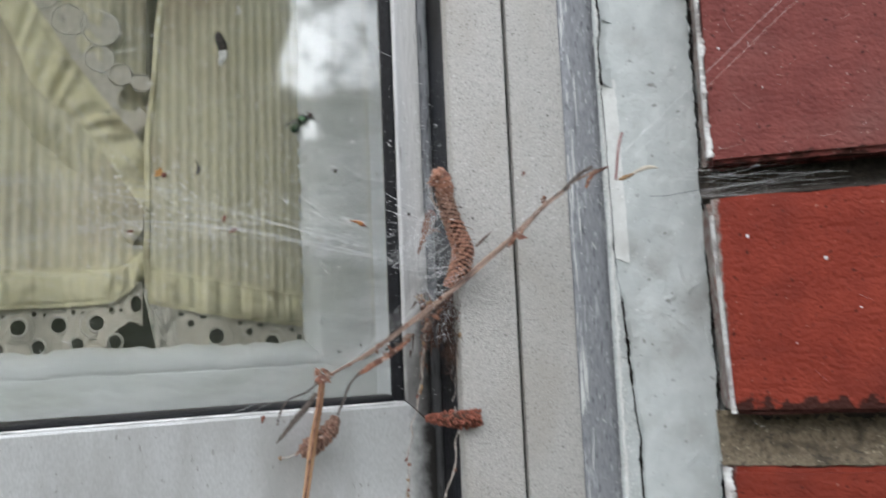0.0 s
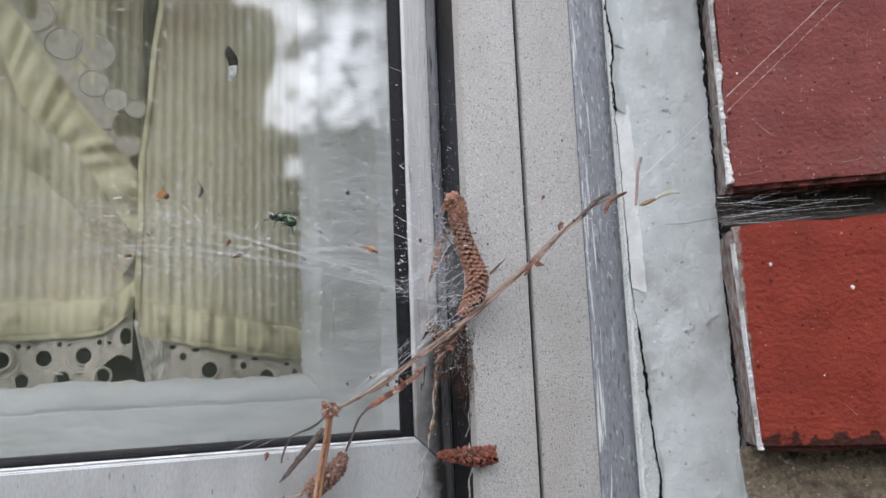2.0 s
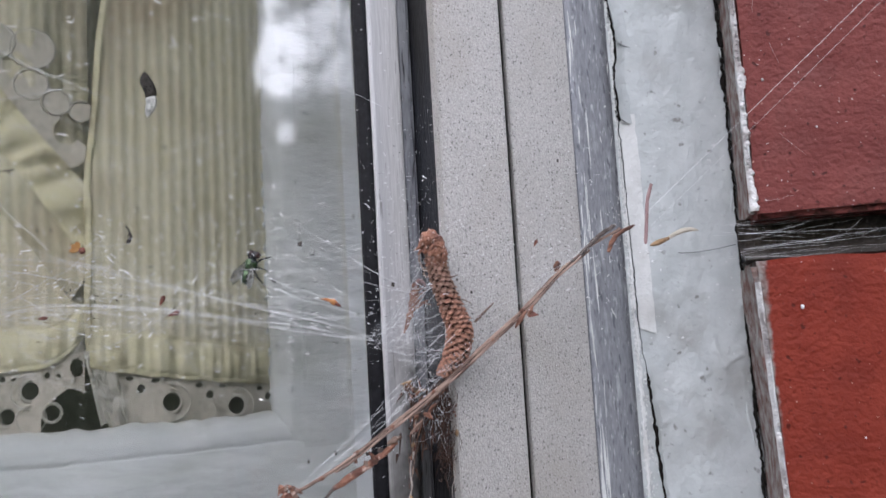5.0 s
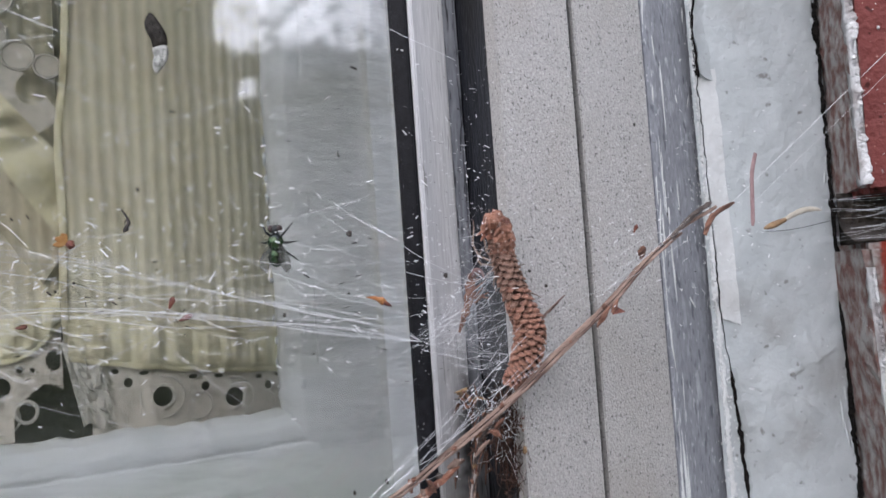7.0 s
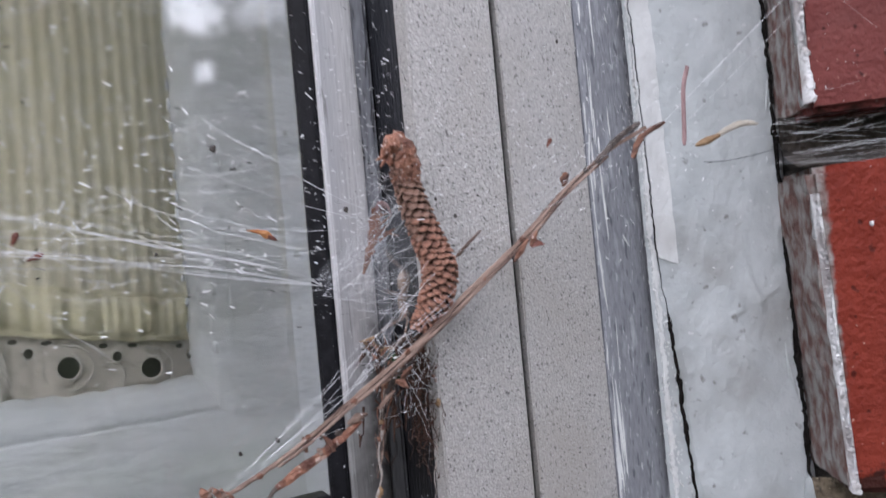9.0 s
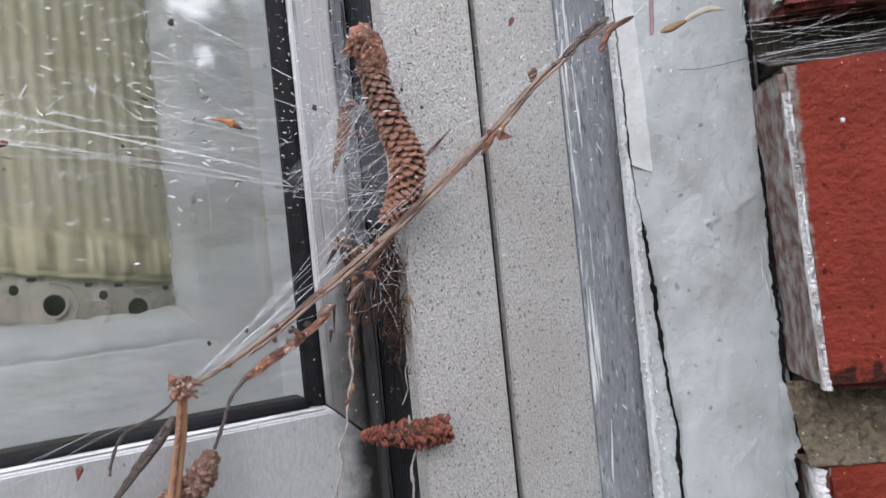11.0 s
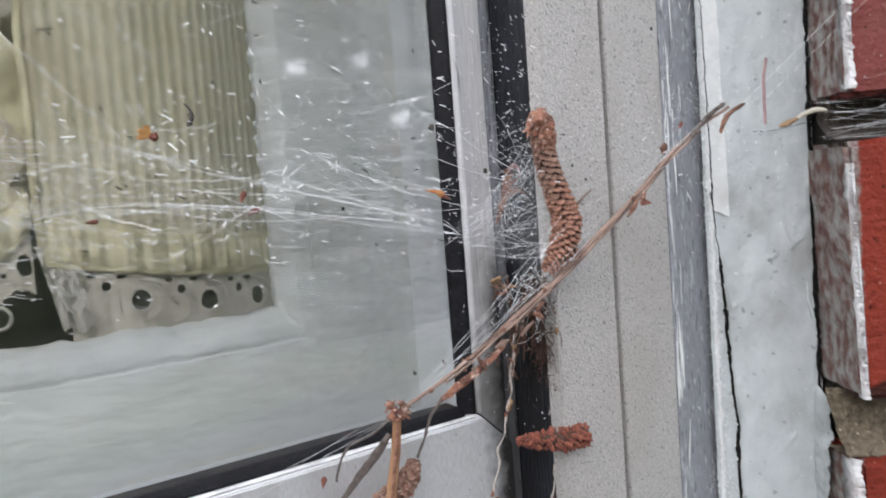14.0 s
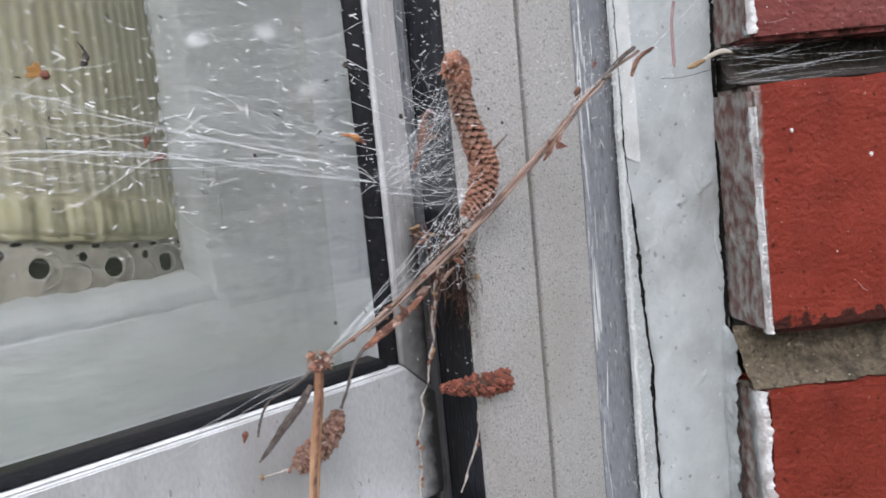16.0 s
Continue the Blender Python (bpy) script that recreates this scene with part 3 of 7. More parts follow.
    pane = part("pane", upright([(ULEFT + 5.5, -0.45), (ULEFT + 5.5, -0.03), (0.1, -0.03), (0.1, -0.45)], 137.9, 170.5), GLASS, win, "clear pane reflecting trees and white sky")
    pane.visible_shadow = False
    pane = part("pane", upright([(ULEFT + 5.5, -2.05), (ULEFT + 5.5, -1.65), (0.1, -1.65), (0.1, -2.05)], 137.9, 170.5), GLASS, win, "second pane of the sealed unit")
    pane.visible_shadow = False
    return win


aluminium_window()


def wavy(at, amount, seed):
    return noise.noise(Vector((at * 0.9, seed * 7.3, seed * 1.7))) * amount + noise.noise(Vector((at * 3.1, seed * 3.3, 5.0))) * amount * 0.55 + noise.noise(Vector((at * 8.3, seed * 2.3, 9.0))) * amount * 0.25


def wooden_window():
    """The old painted sash behind the glass."""
    win = root("window_2", W(-20, -8, 134), "old inner wooden window thickly painted glossy white", "window", kind="structure")

    def stile(a, b):
        z = 138.72 + a * 32
        prof = [(6.0, -10.5), (6.0, -7.29), (0.36, -7.29), (0.29, -7.312), (0.16, -7.325), (-0.18, -7.42), (-0.45, -7.72), (-0.62, -8.30), (1.2, -9.2)]
        k = b * (len(prof) - 1)
        i = min(int(k), len(prof) - 2)
        u, d = (prof[i][j] + (prof[i + 1][j] - prof[i][j]) * (k - i) for j in (0, 1))
        w = 1.0 if 0.3 < b < 0.9 else 0.0
        return W(u + wavy(z, 0.06, 1) * w, d + (wavy(z, 0.07, 9) * (1 - b) + wavy(z, 0.07, 11) * b) * w, z)

    part("stile", sheet(110, 24, stile), INNER_PAINT, win, smooth=True)

    def rail(a, b):
        u = -44 + a * 49.9
        prof = [(-10.5, 131.0), (-7.3, 131.0), (-7.3, 138.93), (-7.41, 139.00), (-7.38, 139.13), (-7.50, 139.46), (-7.84, 139.76), (-8.30, 139.93), (-9.2, 138.7)]
        k = b * (len(prof) - 1)
        i = min(int(k), len(prof) - 2)
        d, z = (prof[i][j] + (prof[i + 1][j] - prof[i][j]) * (k - i) for j in (0, 1))
        w = 1.0 if 0.3 < b < 0.9 else 0.0
        return W(u, d + (wavy(u, 0.09, 20) * (1 - b) + wavy(u, 0.09, 22) * b) * w, z + (wavy(u, 0.07, 30) * (1 - b) + wavy(u, 0.16, 32) * b) * w)

    part("bottom_rail", sheet(260, 32, rail), INNER_PAINT, win, smooth=True)
    rng = random.Random(5)
    for k in range(4):
        bm = bmesh.new()
        c = W(0.05 + rng.uniform(-0.25, 0.1), -7.42, 139.9 + k * 1.05 + rng.uniform(-0.3, 0.3))
        blob(bm, c, (0.11, 0.07, 0.17), None, 6, 8, 0.15, rng)
        part("paint_drip", bm, INNER_PAINT, win, smooth=True)
    # lumps of old putty and paint along the bead
    for k in range(16):
        bm = bmesh.new()
        z = 140.1 + k * 0.62 + rng.uniform(-0.2, 0.2)
        c = W(-0.62 + rng.uniform(-0.04, 0.03), -8.32, z)
        size = (rng.uniform(0.04, 0.09), 0.08, rng.uniform(0.06, 0.22))
        blob(bm, c, size, None, 6, 8, 0.2, rng)
        part("paint_lump", bm, INNER_PAINT, win, smooth=True)
    # linings between the two windows
    part("lining", soften(upright([(5.4, -10.5), (5.4, -0.95), (6.9, -0.95), (6.9, -10.5)], 131, 178), 0.05), INNER_PAINT, win)
    part("lining", soften(lying([(-7.25, 129), (-0.95, 129), (-0.95, 131.6), (-7.25, 131.6)], ULEFT, 5.35), 0.05), INNER_PAINT, win)
    part("lining", soften(lying([(-10.5, 170.6), (-0.95, 170.6), (-0.95, 178), (-10.5, 178)], ULEFT, 5.35), 0.05), INNER_PAINT, win)
    part("lining", soften(upright([(ULEFT - 2, -10.5), (ULEFT - 2, -0.95), (ULEFT + 4.5, -0.95), (ULEFT + 4.5, -10.5)], 131.7, 170.5), 0.05), INNER_PAINT, win)
    return win


wooden_window()


# ---------------------------------------------------------------- painted post between window and brick
def painted_post():
    post = root("corner_post_trim", (6.5, 25.5, 131), "wooden corner post with cracked and peeling pale grey paint", "post", kind="structure")

    wrinkles = ((7.21, 141.44, 7.44, 140.96), (7.44, 140.96, 7.87, 141.22), (6.76, 140.7, 6.99, 140.8), (6.97, 140.18, 7.51, 139.69), (5.62, 139.6, 5.72, 139.63), (7.0, 139.68, 7.2, 139.54), (7.07, 135.77, 7.38, 136.03), (7.67, 150.52, 7.97, 150.38))

    def relief(x, z):
        """Old brush-coated paint: broad waves, puckers and small blisters."""
        r = noise.noise(Vector((x * 0.8, z * 0.35, 2.0))) * 0.045 + noise.noise(Vector((x * 2.2, z * 1.2, 8.0))) * 0.024 + noise.noise(Vector((x * 4.6, z * 3.4, 18.0))) * 0.006
        pucker = noise.noise(Vector((x * 1.3 + 0.5 * z, z * 1.1, 14.0)))
        r -= 0.028 * max(0, 0.25 - abs(pucker)) * max(0, noise.noise(Vector((x * 0.7, z * 0.5, 33.0))) + 0.1) * 4
        for xa, za, xb, zb in wrinkles:
            if abs(z - (za + zb) / 2) < 0.8 and abs(x - (xa + xb) / 2) < 0.8:
                k = max(0, min(1, ((x - xa) * (xb - xa) + (z - za) * (zb - za)) / ((xb - xa) ** 2 + (zb - za) ** 2)))
                r -= 0.024 * math.exp(-(math.hypot(x - xa - k * (xb - xa), z - za - k * (zb - za)) / 0.075) ** 2)
        return r + noise.noise(Vector((x * 8, z * 6, 5.0))) * 0.004

    def face_between(z0, z1):
        def face(a, b):
            """b from 0 at the window edge to 1 at the brick."""
            z = z0 + a * (z1 - z0)
            x = 5.02 + b * 3.3
            y = 24.17 + 0.16 * b + relief(x, z)
            if b > 0.93:
                y += (b - 0.93) * 1.6 + noise.noise(Vector((z * 2.3, 4.0, b * 9))) * 0.06
            return Vector((x, y, z))
        return face

    part("painted_face", sheet(760, 100, face_between(128, 156)), PAINT, post, smooth=True)
    part("painted_face", sheet(60, 16, face_between(90, 128)), PAINT, post, smooth=True)
    part("painted_face", sheet(60, 16, face_between(156, 210)), PAINT, post, smooth=True)
    bm = bmesh.new()
    prism(bm, [Vector((4.9, 24.6, 90)), Vector((8.3, 24.7, 90)), Vector((8.6, 30, 90)), Vector((4.0, 30, 90))],
          [Vector((4.9, 24.6, 210)), Vector((8.3, 24.7, 210)), Vector((8.6, 30, 210)), Vector((4.0, 30, 210))])
    part("timber_core", bm, DARK, post)

    # black crack along the metal edge, with lifted flakes on its window side
    rng = random.Random(11)

    def crack_x(z):
        """The ragged line where the paint has parted."""
        line = ((90, 5.7), (130, 5.68), (135.6, 5.62), (136.8, 5.66), (137.35, 5.55), (139.6, 5.45), (140.8, 5.36), (142.0, 5.24), (147.6, 5.16), (148.8, 5.14), (149.75, 5.24), (150.8, 5.11), (153, 5.08), (220, 5.0))
        for (za, xa), (zb, xb) in zip(line, line[1:]):
            if z <= zb:
                break
        base = xa + (xb - xa) * (z - za) / (zb - za)
        return base + noise.noise(Vector((z * 1.1, 3.0, 1.0))) * 0.03 + noise.noise(Vector((z * 2.4, 3.0, 6.0))) * 0.05 + noise.noise(Vector((z * 8.0, 3.0, 6.0))) * 0.03

    bm = bmesh.new()
    rows = []
    for k in range(651):
        z = 128 + k * 0.05
        gape = 1.0 if z < 140.9 else 1.1 if z > 147.55 else 0.0
        wdt = 0.004 + gape * max(0.002, 0.012 + 0.055 * max(0, noise.noise(Vector((z * 1.1, 9.0, 2.0))) + 0.1) + 0.022 * noise.noise(Vector((z * 5, 2.0, 2.0))) + (0.016 if z > 147.55 else 0)) + (0.018 if 139.0 < z < 140.2 else 0)
        x = crack_x(z)
        rows.append([bm.verts.new((x - wdt, 24.145, z)), bm.verts.new((x - wdt, 24.3, z)), bm.verts.new((x + wdt, 24.3, z)), bm.verts.new((x + wdt, 24.145, z))])
    for r0, r1 in zip(rows, rows[1:]):
        for i in range(4):
            bm.faces.new((r0[i], r0[(i + 1) % 4], r1[(i + 1) % 4], r1[i]))
    part("crack", bm, DARK, post, "black crack in the paint")

    def flake(z0, z1, width, lift, free=False):
        """A scab of old paint, lifted along the crack and at its broken lower edge; it dies into the face unless its far side is free."""
        bm = bmesh.new()
        n, m = 26, 8
        va, vb = [], []

        def rim(*corners):
            """A broken edge, kept sharp."""
            bm.faces.new([bm.verts.new(v.co) for v in corners])

        for i in range(n + 1):
            a = i / n
            fronts, backs = [], []
            for j in range(m + 1):
                b = j / m
                z = z0 + (z1 - z0) * a
                left = crack_x(z) + 0.015
                x = left + (width + 0.04 * noise.noise(Vector((z * 1.2, z0, 2.0)))) * b
                if i == 0:
                    z += -0.16 * b + 0.05 * noise.noise(Vector((x * 6, z0, 1.0)))
                rise = 0.010 + lift * (1 - a) ** 3 * (1 - 0.5 * b) + lift * 0.7 * (1 - b) ** 2
                if not free:
                    rise = rise * (1 - b) - 0.03 * b
                y = 24.17 + 0.16 * (x - 5.02) / 3.3 + relief(x, z) - rise
                fronts.append(bm.verts.new((x, y, z)))
                backs.append(bm.verts.new((x, y + 0.045, z)))
            va.append(fronts)
            vb.append(backs)
        for i in range(n):
            for j in range(m):
                bm.faces.new((va[i][j], va[i + 1][j], va[i + 1][j + 1], va[i][j + 1]))
                bm.faces.new((vb[i][j], vb[i][j + 1], vb[i + 1][j + 1], vb[i + 1][j]))
            rim(va[i][0], vb[i][0], vb[i + 1][0], va[i + 1][0])
            rim(va[i][m], va[i + 1][m], vb[i + 1][m], vb[i][m])
        for j in range(m):
            rim(va[0][j], va[0][j + 1], vb[0][j + 1], vb[0][j])
            rim(va[n][j], vb[n][j], vb[n][j + 1], va[n][j + 1])
        part("paint_flake", bm, PAINT_CLEAN if free else PAINT, post, "lifted flake of paint with a broken edge", smooth=True)

    flake(149.72, 154.5, 0.55, 0.10)
    flake(147.58, 149.95, 0.50, 0.12)
    flake(142.05, 147.75, 0.44, 0.03, True)
    flake(139.55, 140.95, 0.30, 0.05)
    flake(136.75, 139.7, 0.26, 0.05)
    flake(132.0, 136.8, 0.24, 0.05)

    # rough margin of old paint on the metal edge
    bm = bmesh.new()
    rows = []
    for k in range(521):
        z = 127 + k * 0.06
        x0 = 5.10 + noise.noise(Vector((z * 1.3, 8.0, 2.0))) * 0.03 + noise.noise(Vector((z * 9, 8.0, 3.0))) * 0.03 + noise.noise(Vector((z * 23, 8.0, 3.0))) * 0.03
        x1 = max(x0 + 0.02, min(x0 + 0.11 + noise.noise(Vector((z * 2.7, 2.0, 4.0))) * 0.06 + noise.noise(Vector((z * 14, 2.0, 4.0))) * 0.05, crack_x(z) - 0.015))
        y = 24.14 + noise.noise(Vector((z * 8, 1.0, 3.0))) * 0.014
        rows.append([bm.verts.new(p) for p in ((x0, 24.3, z), (x0 + 0.02, y + 0.03, z), ((x0 + x1) / 2, y, z), (x1, y + 0.01, z), (x1, 24.3, z))])
    for r0, r1 in zip(rows, rows[1:]):
        for i in range(5):
            bm.faces.new((r0[i], r0[(i + 1) % 5], r1[(i + 1) % 5], r1[i]))
    for _ in range(900):
        z = rng.uniform(130, 154)
        reach = max(0.02, crack_x(z) - 5.15)
        x = 5.07 + min(reach, abs(rng.gauss(0, 0.5 * reach)))
        q = rng.uniform(0.008, 0.026)
        blob(bm, Vector((x, 24.145, z)), (q, q * 0.7, q * rng.uniform(0.8, 2.4)), Matrix.Rotation(rng.gauss(0, 0.5), 3, 'Y'), 4, 5, 0.35, rng)
    part("paint_margin", bm, PAINT_CLEAN, post, "rough cream margin of paint on the metal edge")

    # fine hairline crack
    bm = bmesh.new()
    tube(bm, spline([(6.45, 24.19, 143.96), (6.9, 24.2, 143.95), (7.4, 24.21, 144.0), (8.0, 24.24, 144.1)], 5), [0.006] * 16, 4)
    part("hairline_crack", bm, DARK, post)
    # dark open joint against the brick
    bm = bmesh.new()
    rows = []
    for k in range(680):
        z = 126 + k * 0.05
        x = 8.12 + noise.noise(Vector((z * 0.9, 1.0, 7.0))) * 0.08 + noise.noise(Vector((z * 4.3, 1.0, 3.0))) * 0.05 + noise.noise(Vector((z * 11.3, 1.0, 3.0))) * 0.04
        w = 0.012 + 0.09 * max(0, noise.noise(Vector((z * 1.7, 5.0, 7.0))))
        rows.append([bm.verts.new((x - w, 24.22, z)), bm.verts.new((x - w, 24.5, z)), bm.verts.new((x + w, 24.45, z)), bm.verts.new((x + w, 24.2, z))])
    for r0, r1 in zip(rows, rows[1:]):
        for i in range(4):
            bm.faces.new((r0[i], r0[(i + 1) % 4], r1[(i + 1) % 4], r1[i]))
    part("open_joint", bm, DARK, post, "black ragged joint beside the brick")
    bm = bmesh.new()
    for k in range(45):
        z = 131 + rng.random() * 22
        blob(bm, Vector((8.04 + rng.uniform(-0.16, 0.12), 24.36 + rng.uniform(-0.04, 0.04), z)), (rng.uniform(0.02, 0.07), 0.06, rng.uniform(0.08, 0.4)), Matrix.Rotation(rng.uniform(-0.2, 0.2), 3, "Y"), 5, 6, 0.3, rng)
    part("caulk_crumbs", bm, PAINT, post, "crumbling caulk", smooth=True, kind="stuff")

    # caulk that fills the ends of the lower joints
    def caulk(a, b):
        z = 127.5 + a * 9.85
        wide = max(0.0, min(1.0, (z - 135.75) / 0.3))
        lump = noise.noise(Vector((z * 1.9, b * 2.2, 6.0))) * 0.10 + noise.noise(Vector((z * 5.0, b * 6, 2.0))) * 0.05 + noise.noise(Vector((z * 12.0, b * 11, 7.0))) * 0.025
        end = max(0.0, (z - 136.9) / 0.45)
        return B(-0.27 + 0.14 * wide * b + lump * 0.7, -2.1 + 0.8 * b * (1 - 0.8 * end) - 0.3 * end + lump, z)

    part("caulk", sheet(330, 16, caulk), PAINT, post, "crumbling painted caulk at the joint ends", smooth=True)
    return post


painted_post()


# ---------------------------------------------------------------- curtain
def curtain():
    cur = root("curtain", W(-10, -13, 140), "cream ribbed net curtain with hems and a ring-patterned lace edge", "curtain")

    def fold(u, seed):
        return math.sin(u * 0.9 + seed) * 0.20 + math.sin(u * 2.3 + seed * 2.1) * 0.06 + math.sin(u * 0.43 + seed * 3) * 0.3

    def gather(u, seed):
        """Uneven soft puckers of cloth drawn in by a stitched hem."""
        return noise.noise(Vector((u * 1.5, seed, 1.0))) * 0.18 + noise.noise(Vector((u * 3.6, seed, 4.0))) * 0.09

    # right panel, with a seam along its free edge
    def low(u):
        return 141.12 - 0.175 * (u + 3.28) + 0.008 * (u + 3.28) ** 2

    def seam_u(z):
        return -6.19 + 0.09 * max(0.0, z - 148.6) + 0.03 * math.sin(z * 1.3)

    def right_d(u, z):
        b = min(1.0, max(0.0, (z - 142) / 12))
        return -12.45 + fold(u, 1.0) * (0.35 + 0.5 * b) + gather(u, 2.0) * max(0.0, 1 - (z - 142) / 5) * 0.35 - 0.07 * max(0.0, u + 4.2) ** 2

    def right_panel(a, b):
        u0 = seam_u(142.7 + b * 30)
        u = u0 + a * (4.5 - u0)
        z = low(u) + 1.5 + b * 30
        return W(u, right_d(u, z), z)

    part("panel", sheet(150, 60, right_panel), CLOTH, cur, smooth=True)

    def hem_profile(b, u, seed):
        """The hem's roundness: a stitched line near its top and a rolled lower edge."""
        puff = 0.13 * math.sin(math.pi * min(1, b * 1.08)) ** 0.7 + gather(u, seed) * math.sin(math.pi * b)
        return puff - 0.05 * math.exp(-((b - 0.10) / 0.035) ** 2) - 0.05 * math.exp(-((b - 0.90) / 0.03) ** 2)

    def right_hem(a, b):
        u = -6.15 + a * 10.6
        z = low(u) + b * 1.58 + 0.02 * math.sin(u * 5)
        return W(u, right_d(u, 142.5) + 0.05 + hem_profile(b, u, 2.0), z)

    part("hem", sheet(260, 26, right_hem), HEM, cur, "gathered cream hem", smooth=True)
    bm = bmesh.new()
    tube(bm, [W(seam_u(z) + 0.03, right_d(seam_u(z), z) + 0.05, z) for z in [142.3 + 0.6 * k for k in range(50)]], 0.13, 8, 0.45, 0.1, random.Random(4))
    part("seam", bm, HEM, cur, "stitched seam", smooth=True)

    # left panel, hanging behind the swag and falling away into a deep fold beside the seam
    def left_low(u):
        return 141.72 + 0.035 * (u + 8.4) + (0.36 * (u + 8.0) ** 2 if u > -8.0 else 0)

    def left_d(u, z):
        deep = max(0.0, min(1.0, (u + 9.0) / 2.2)) * max(0.0, min(1.0, (z - 143.0) / 2.0))
        return -13.4 + fold(u * 0.9, 3.0) * 0.8 + gather(u, 7.0) * 0.4 - 0.35 * deep * deep * (3 - 2 * deep) + 0.35 * math.sin(u * 1.35 + 0.12 * z)

    def left_panel(a, b):
        u = -46 + 39.9 * a ** 0.55
        z = max(143.1, left_low(u) + 1.3) + b * 29
        return W(u, left_d(u, z), z)

    part("panel", sheet(260, 60, left_panel), CLOTH, cur, smooth=True)

    def left_hem(a, b):
        u = -46 + 39.75 * a ** 0.55
        z = left_low(u) + b * (1.62 if u < -8 else 1.62 - 0.22 * (u + 8))
        return W(u, left_d(u, 142.5) + 0.05 + hem_profile(b, u, 5.0), z)

    part("hem", sheet(420, 26, left_hem), HEM, cur, "cream hem curving up to the seam", smooth=True)

    # the swag: cloth drawn aside, its hem running slantwise down to the seam
    outer = spline([(-16.5, 0, 162.0), (-13.6, 0, 158.6), (-12.0, 0, 156.4), (-10.83, 0, 154.75), (-9.93, 0, 153.45), (-8.93, 0, 151.88), (-7.58, 0, 150.15), (-6.38, 0, 148.7), (-5.2, 0, 147.3)], 8)
    inner = spline([(-16.6, 0, 159.2), (-14.2, 0, 157.2), (-12.6, 0, 155.2), (-11.32, 0, 152.75), (-10.62, 0, 151.0), (-9.62, 0, 150.0), (-8.82, 0, 149.4), (-7.88, 0, 148.1), (-6.0, 0, 145.3)], 8)

    def at(line, a):
        k = a * (len(line) - 1)
        i = min(int(k), len(line) - 2)
        return line[i].lerp(line[i + 1], k - i)

    def swag_hem(a, b):
        p = at(inner, a).lerp(at(outer, a), b)
        crease = math.sin(a * 92 + 0.8 * math.sin(a * 31) - b * 1.3) + 0.5 * math.sin(a * 57 + b * 1.1)
        d = -12.95 + 0.16 * math.sin(math.pi * b) + 0.075 * crease * (0.35 + math.sin(math.pi * b)) - 0.06 * math.exp(-((b - 0.88) / 0.03) ** 2) - 0.5 * max(0.0, a - 0.9)
        return W(p.x, d, p.z)

    part("hem", sheet(220, 22, swag_hem), HEM, cur, "slanting gathered hem", smooth=True)

    def swag_cloth(a, b):
        """The drawn cloth below the slanting hem, rolling back into shadow."""
        p = at(inner, a)
        q = p + Vector((-0.55 - 0.5 * a, 0, -1.5))
        r = p.lerp(q, b)
        return W(r.x, -12.98 + 0.22 * math.sin(math.pi * min(1, b * 1.3)) - 1.2 * b ** 3 - 0.5 * max(0.0, a - 0.9) + 0.04 * math.sin(a * 40 + b * 2), r.z)

    part("panel", sheet(150, 18, swag_cloth), CLOTH, cur, smooth=True)

    # cloth further back
    def back_panel(a, b):
        u = -15 + a * 10.5
        return W(u, -17.0 + 0.55 * math.sin(u * 1.9 + 0.4) + 0.2 * math.sin(u * 4.1), 143.2 + b * 28)

    part("panel", sheet(90, 20, back_panel), CLOTH, cur, smooth=True)

    # lace: a sheer ground pierced by round holes, with corded rings
    up = Vector((0, 0, 1))

    def ring_shape(bm, c, ex, ez, r0, r1, thick=0.03, sides=20):
        rows = []
        for k in range(sides):
            ang = 2 * math.pi * k / sides
            dirn = ex * math.cos(ang) + ez * math.sin(ang)
            rows.append([bm.verts.new(c + dirn * (r0 + (r1 - r0) * f) + WN_ * h) for f, h in ((0, 0), (0.25, thick), (0.75, thick), (1, 0))])
        for k in range(sides):
            p, q = rows[k], rows[(k + 1) % sides]
            for i, j in ((0, 1), (1, 2), (2, 3), (3, 0)):
                bm.faces.new((p[i], p[j], q[j], q[i]))

    def lace_ground(bm, u0, u1, zlow, depth, d, holes, keep=lambda u, z: True, cell=0.06):
        nu, nz = int((u1 - u0) / cell), int(depth / cell)
        grid = {}

        def vert(i, j):
            if (i, j) not in grid:
                u = u0 + i * cell
                z = zlow(u) + 0.1 - j * cell
                grid[i, j] = bm.verts.new(W(u, d(u) + 0.05 * noise.noise(Vector((u * 1.3, z * 1.3, 3.0))), z))
            return grid[i, j]

        for i in range(nu):
            u = u0 + (i + 0.5) * cell
            near = [h for h in holes if abs(h[0] - u) < 0.8]
            for j in range(nz):
                z = zlow(u) + 0.1 - (j + 0.5) * cell
                if keep(u, z) and not any(((u - hu) / ru) ** 2 + ((z - hz) / rz) ** 2 < 1 for hu, hz, ru, rz in near):
                    bm.faces.new((vert(i, j), vert(i + 1, j), vert(i + 1, j + 1), vert(i, j + 1)))

    ground, cords = bmesh.new(), bmesh.new()

    def corded(holes, d, extra):
        for hu, hz, ru, rz in holes:
            ring_shape(cords, W(hu, d(hu) + 0.01, hz), WU, up * (rz / ru), ru * 0.90, ru + (0.09 if ru > 0.2 else 0.05), 0.012)
        for hu, hz, r in extra:
            ring_shape(cords, W(hu, d(hu) + 0.012, hz), WU, up, r, r + 0.07, 0.01)

    dl = lambda u: left_d(u, 142.4) - 0.1
    dr = lambda u: right_d(u, 142.4) - 0.1
    left_holes, left_rounds = [], []
    for k in range(-14, 2):
        u = -9.52 + 1.44 * k
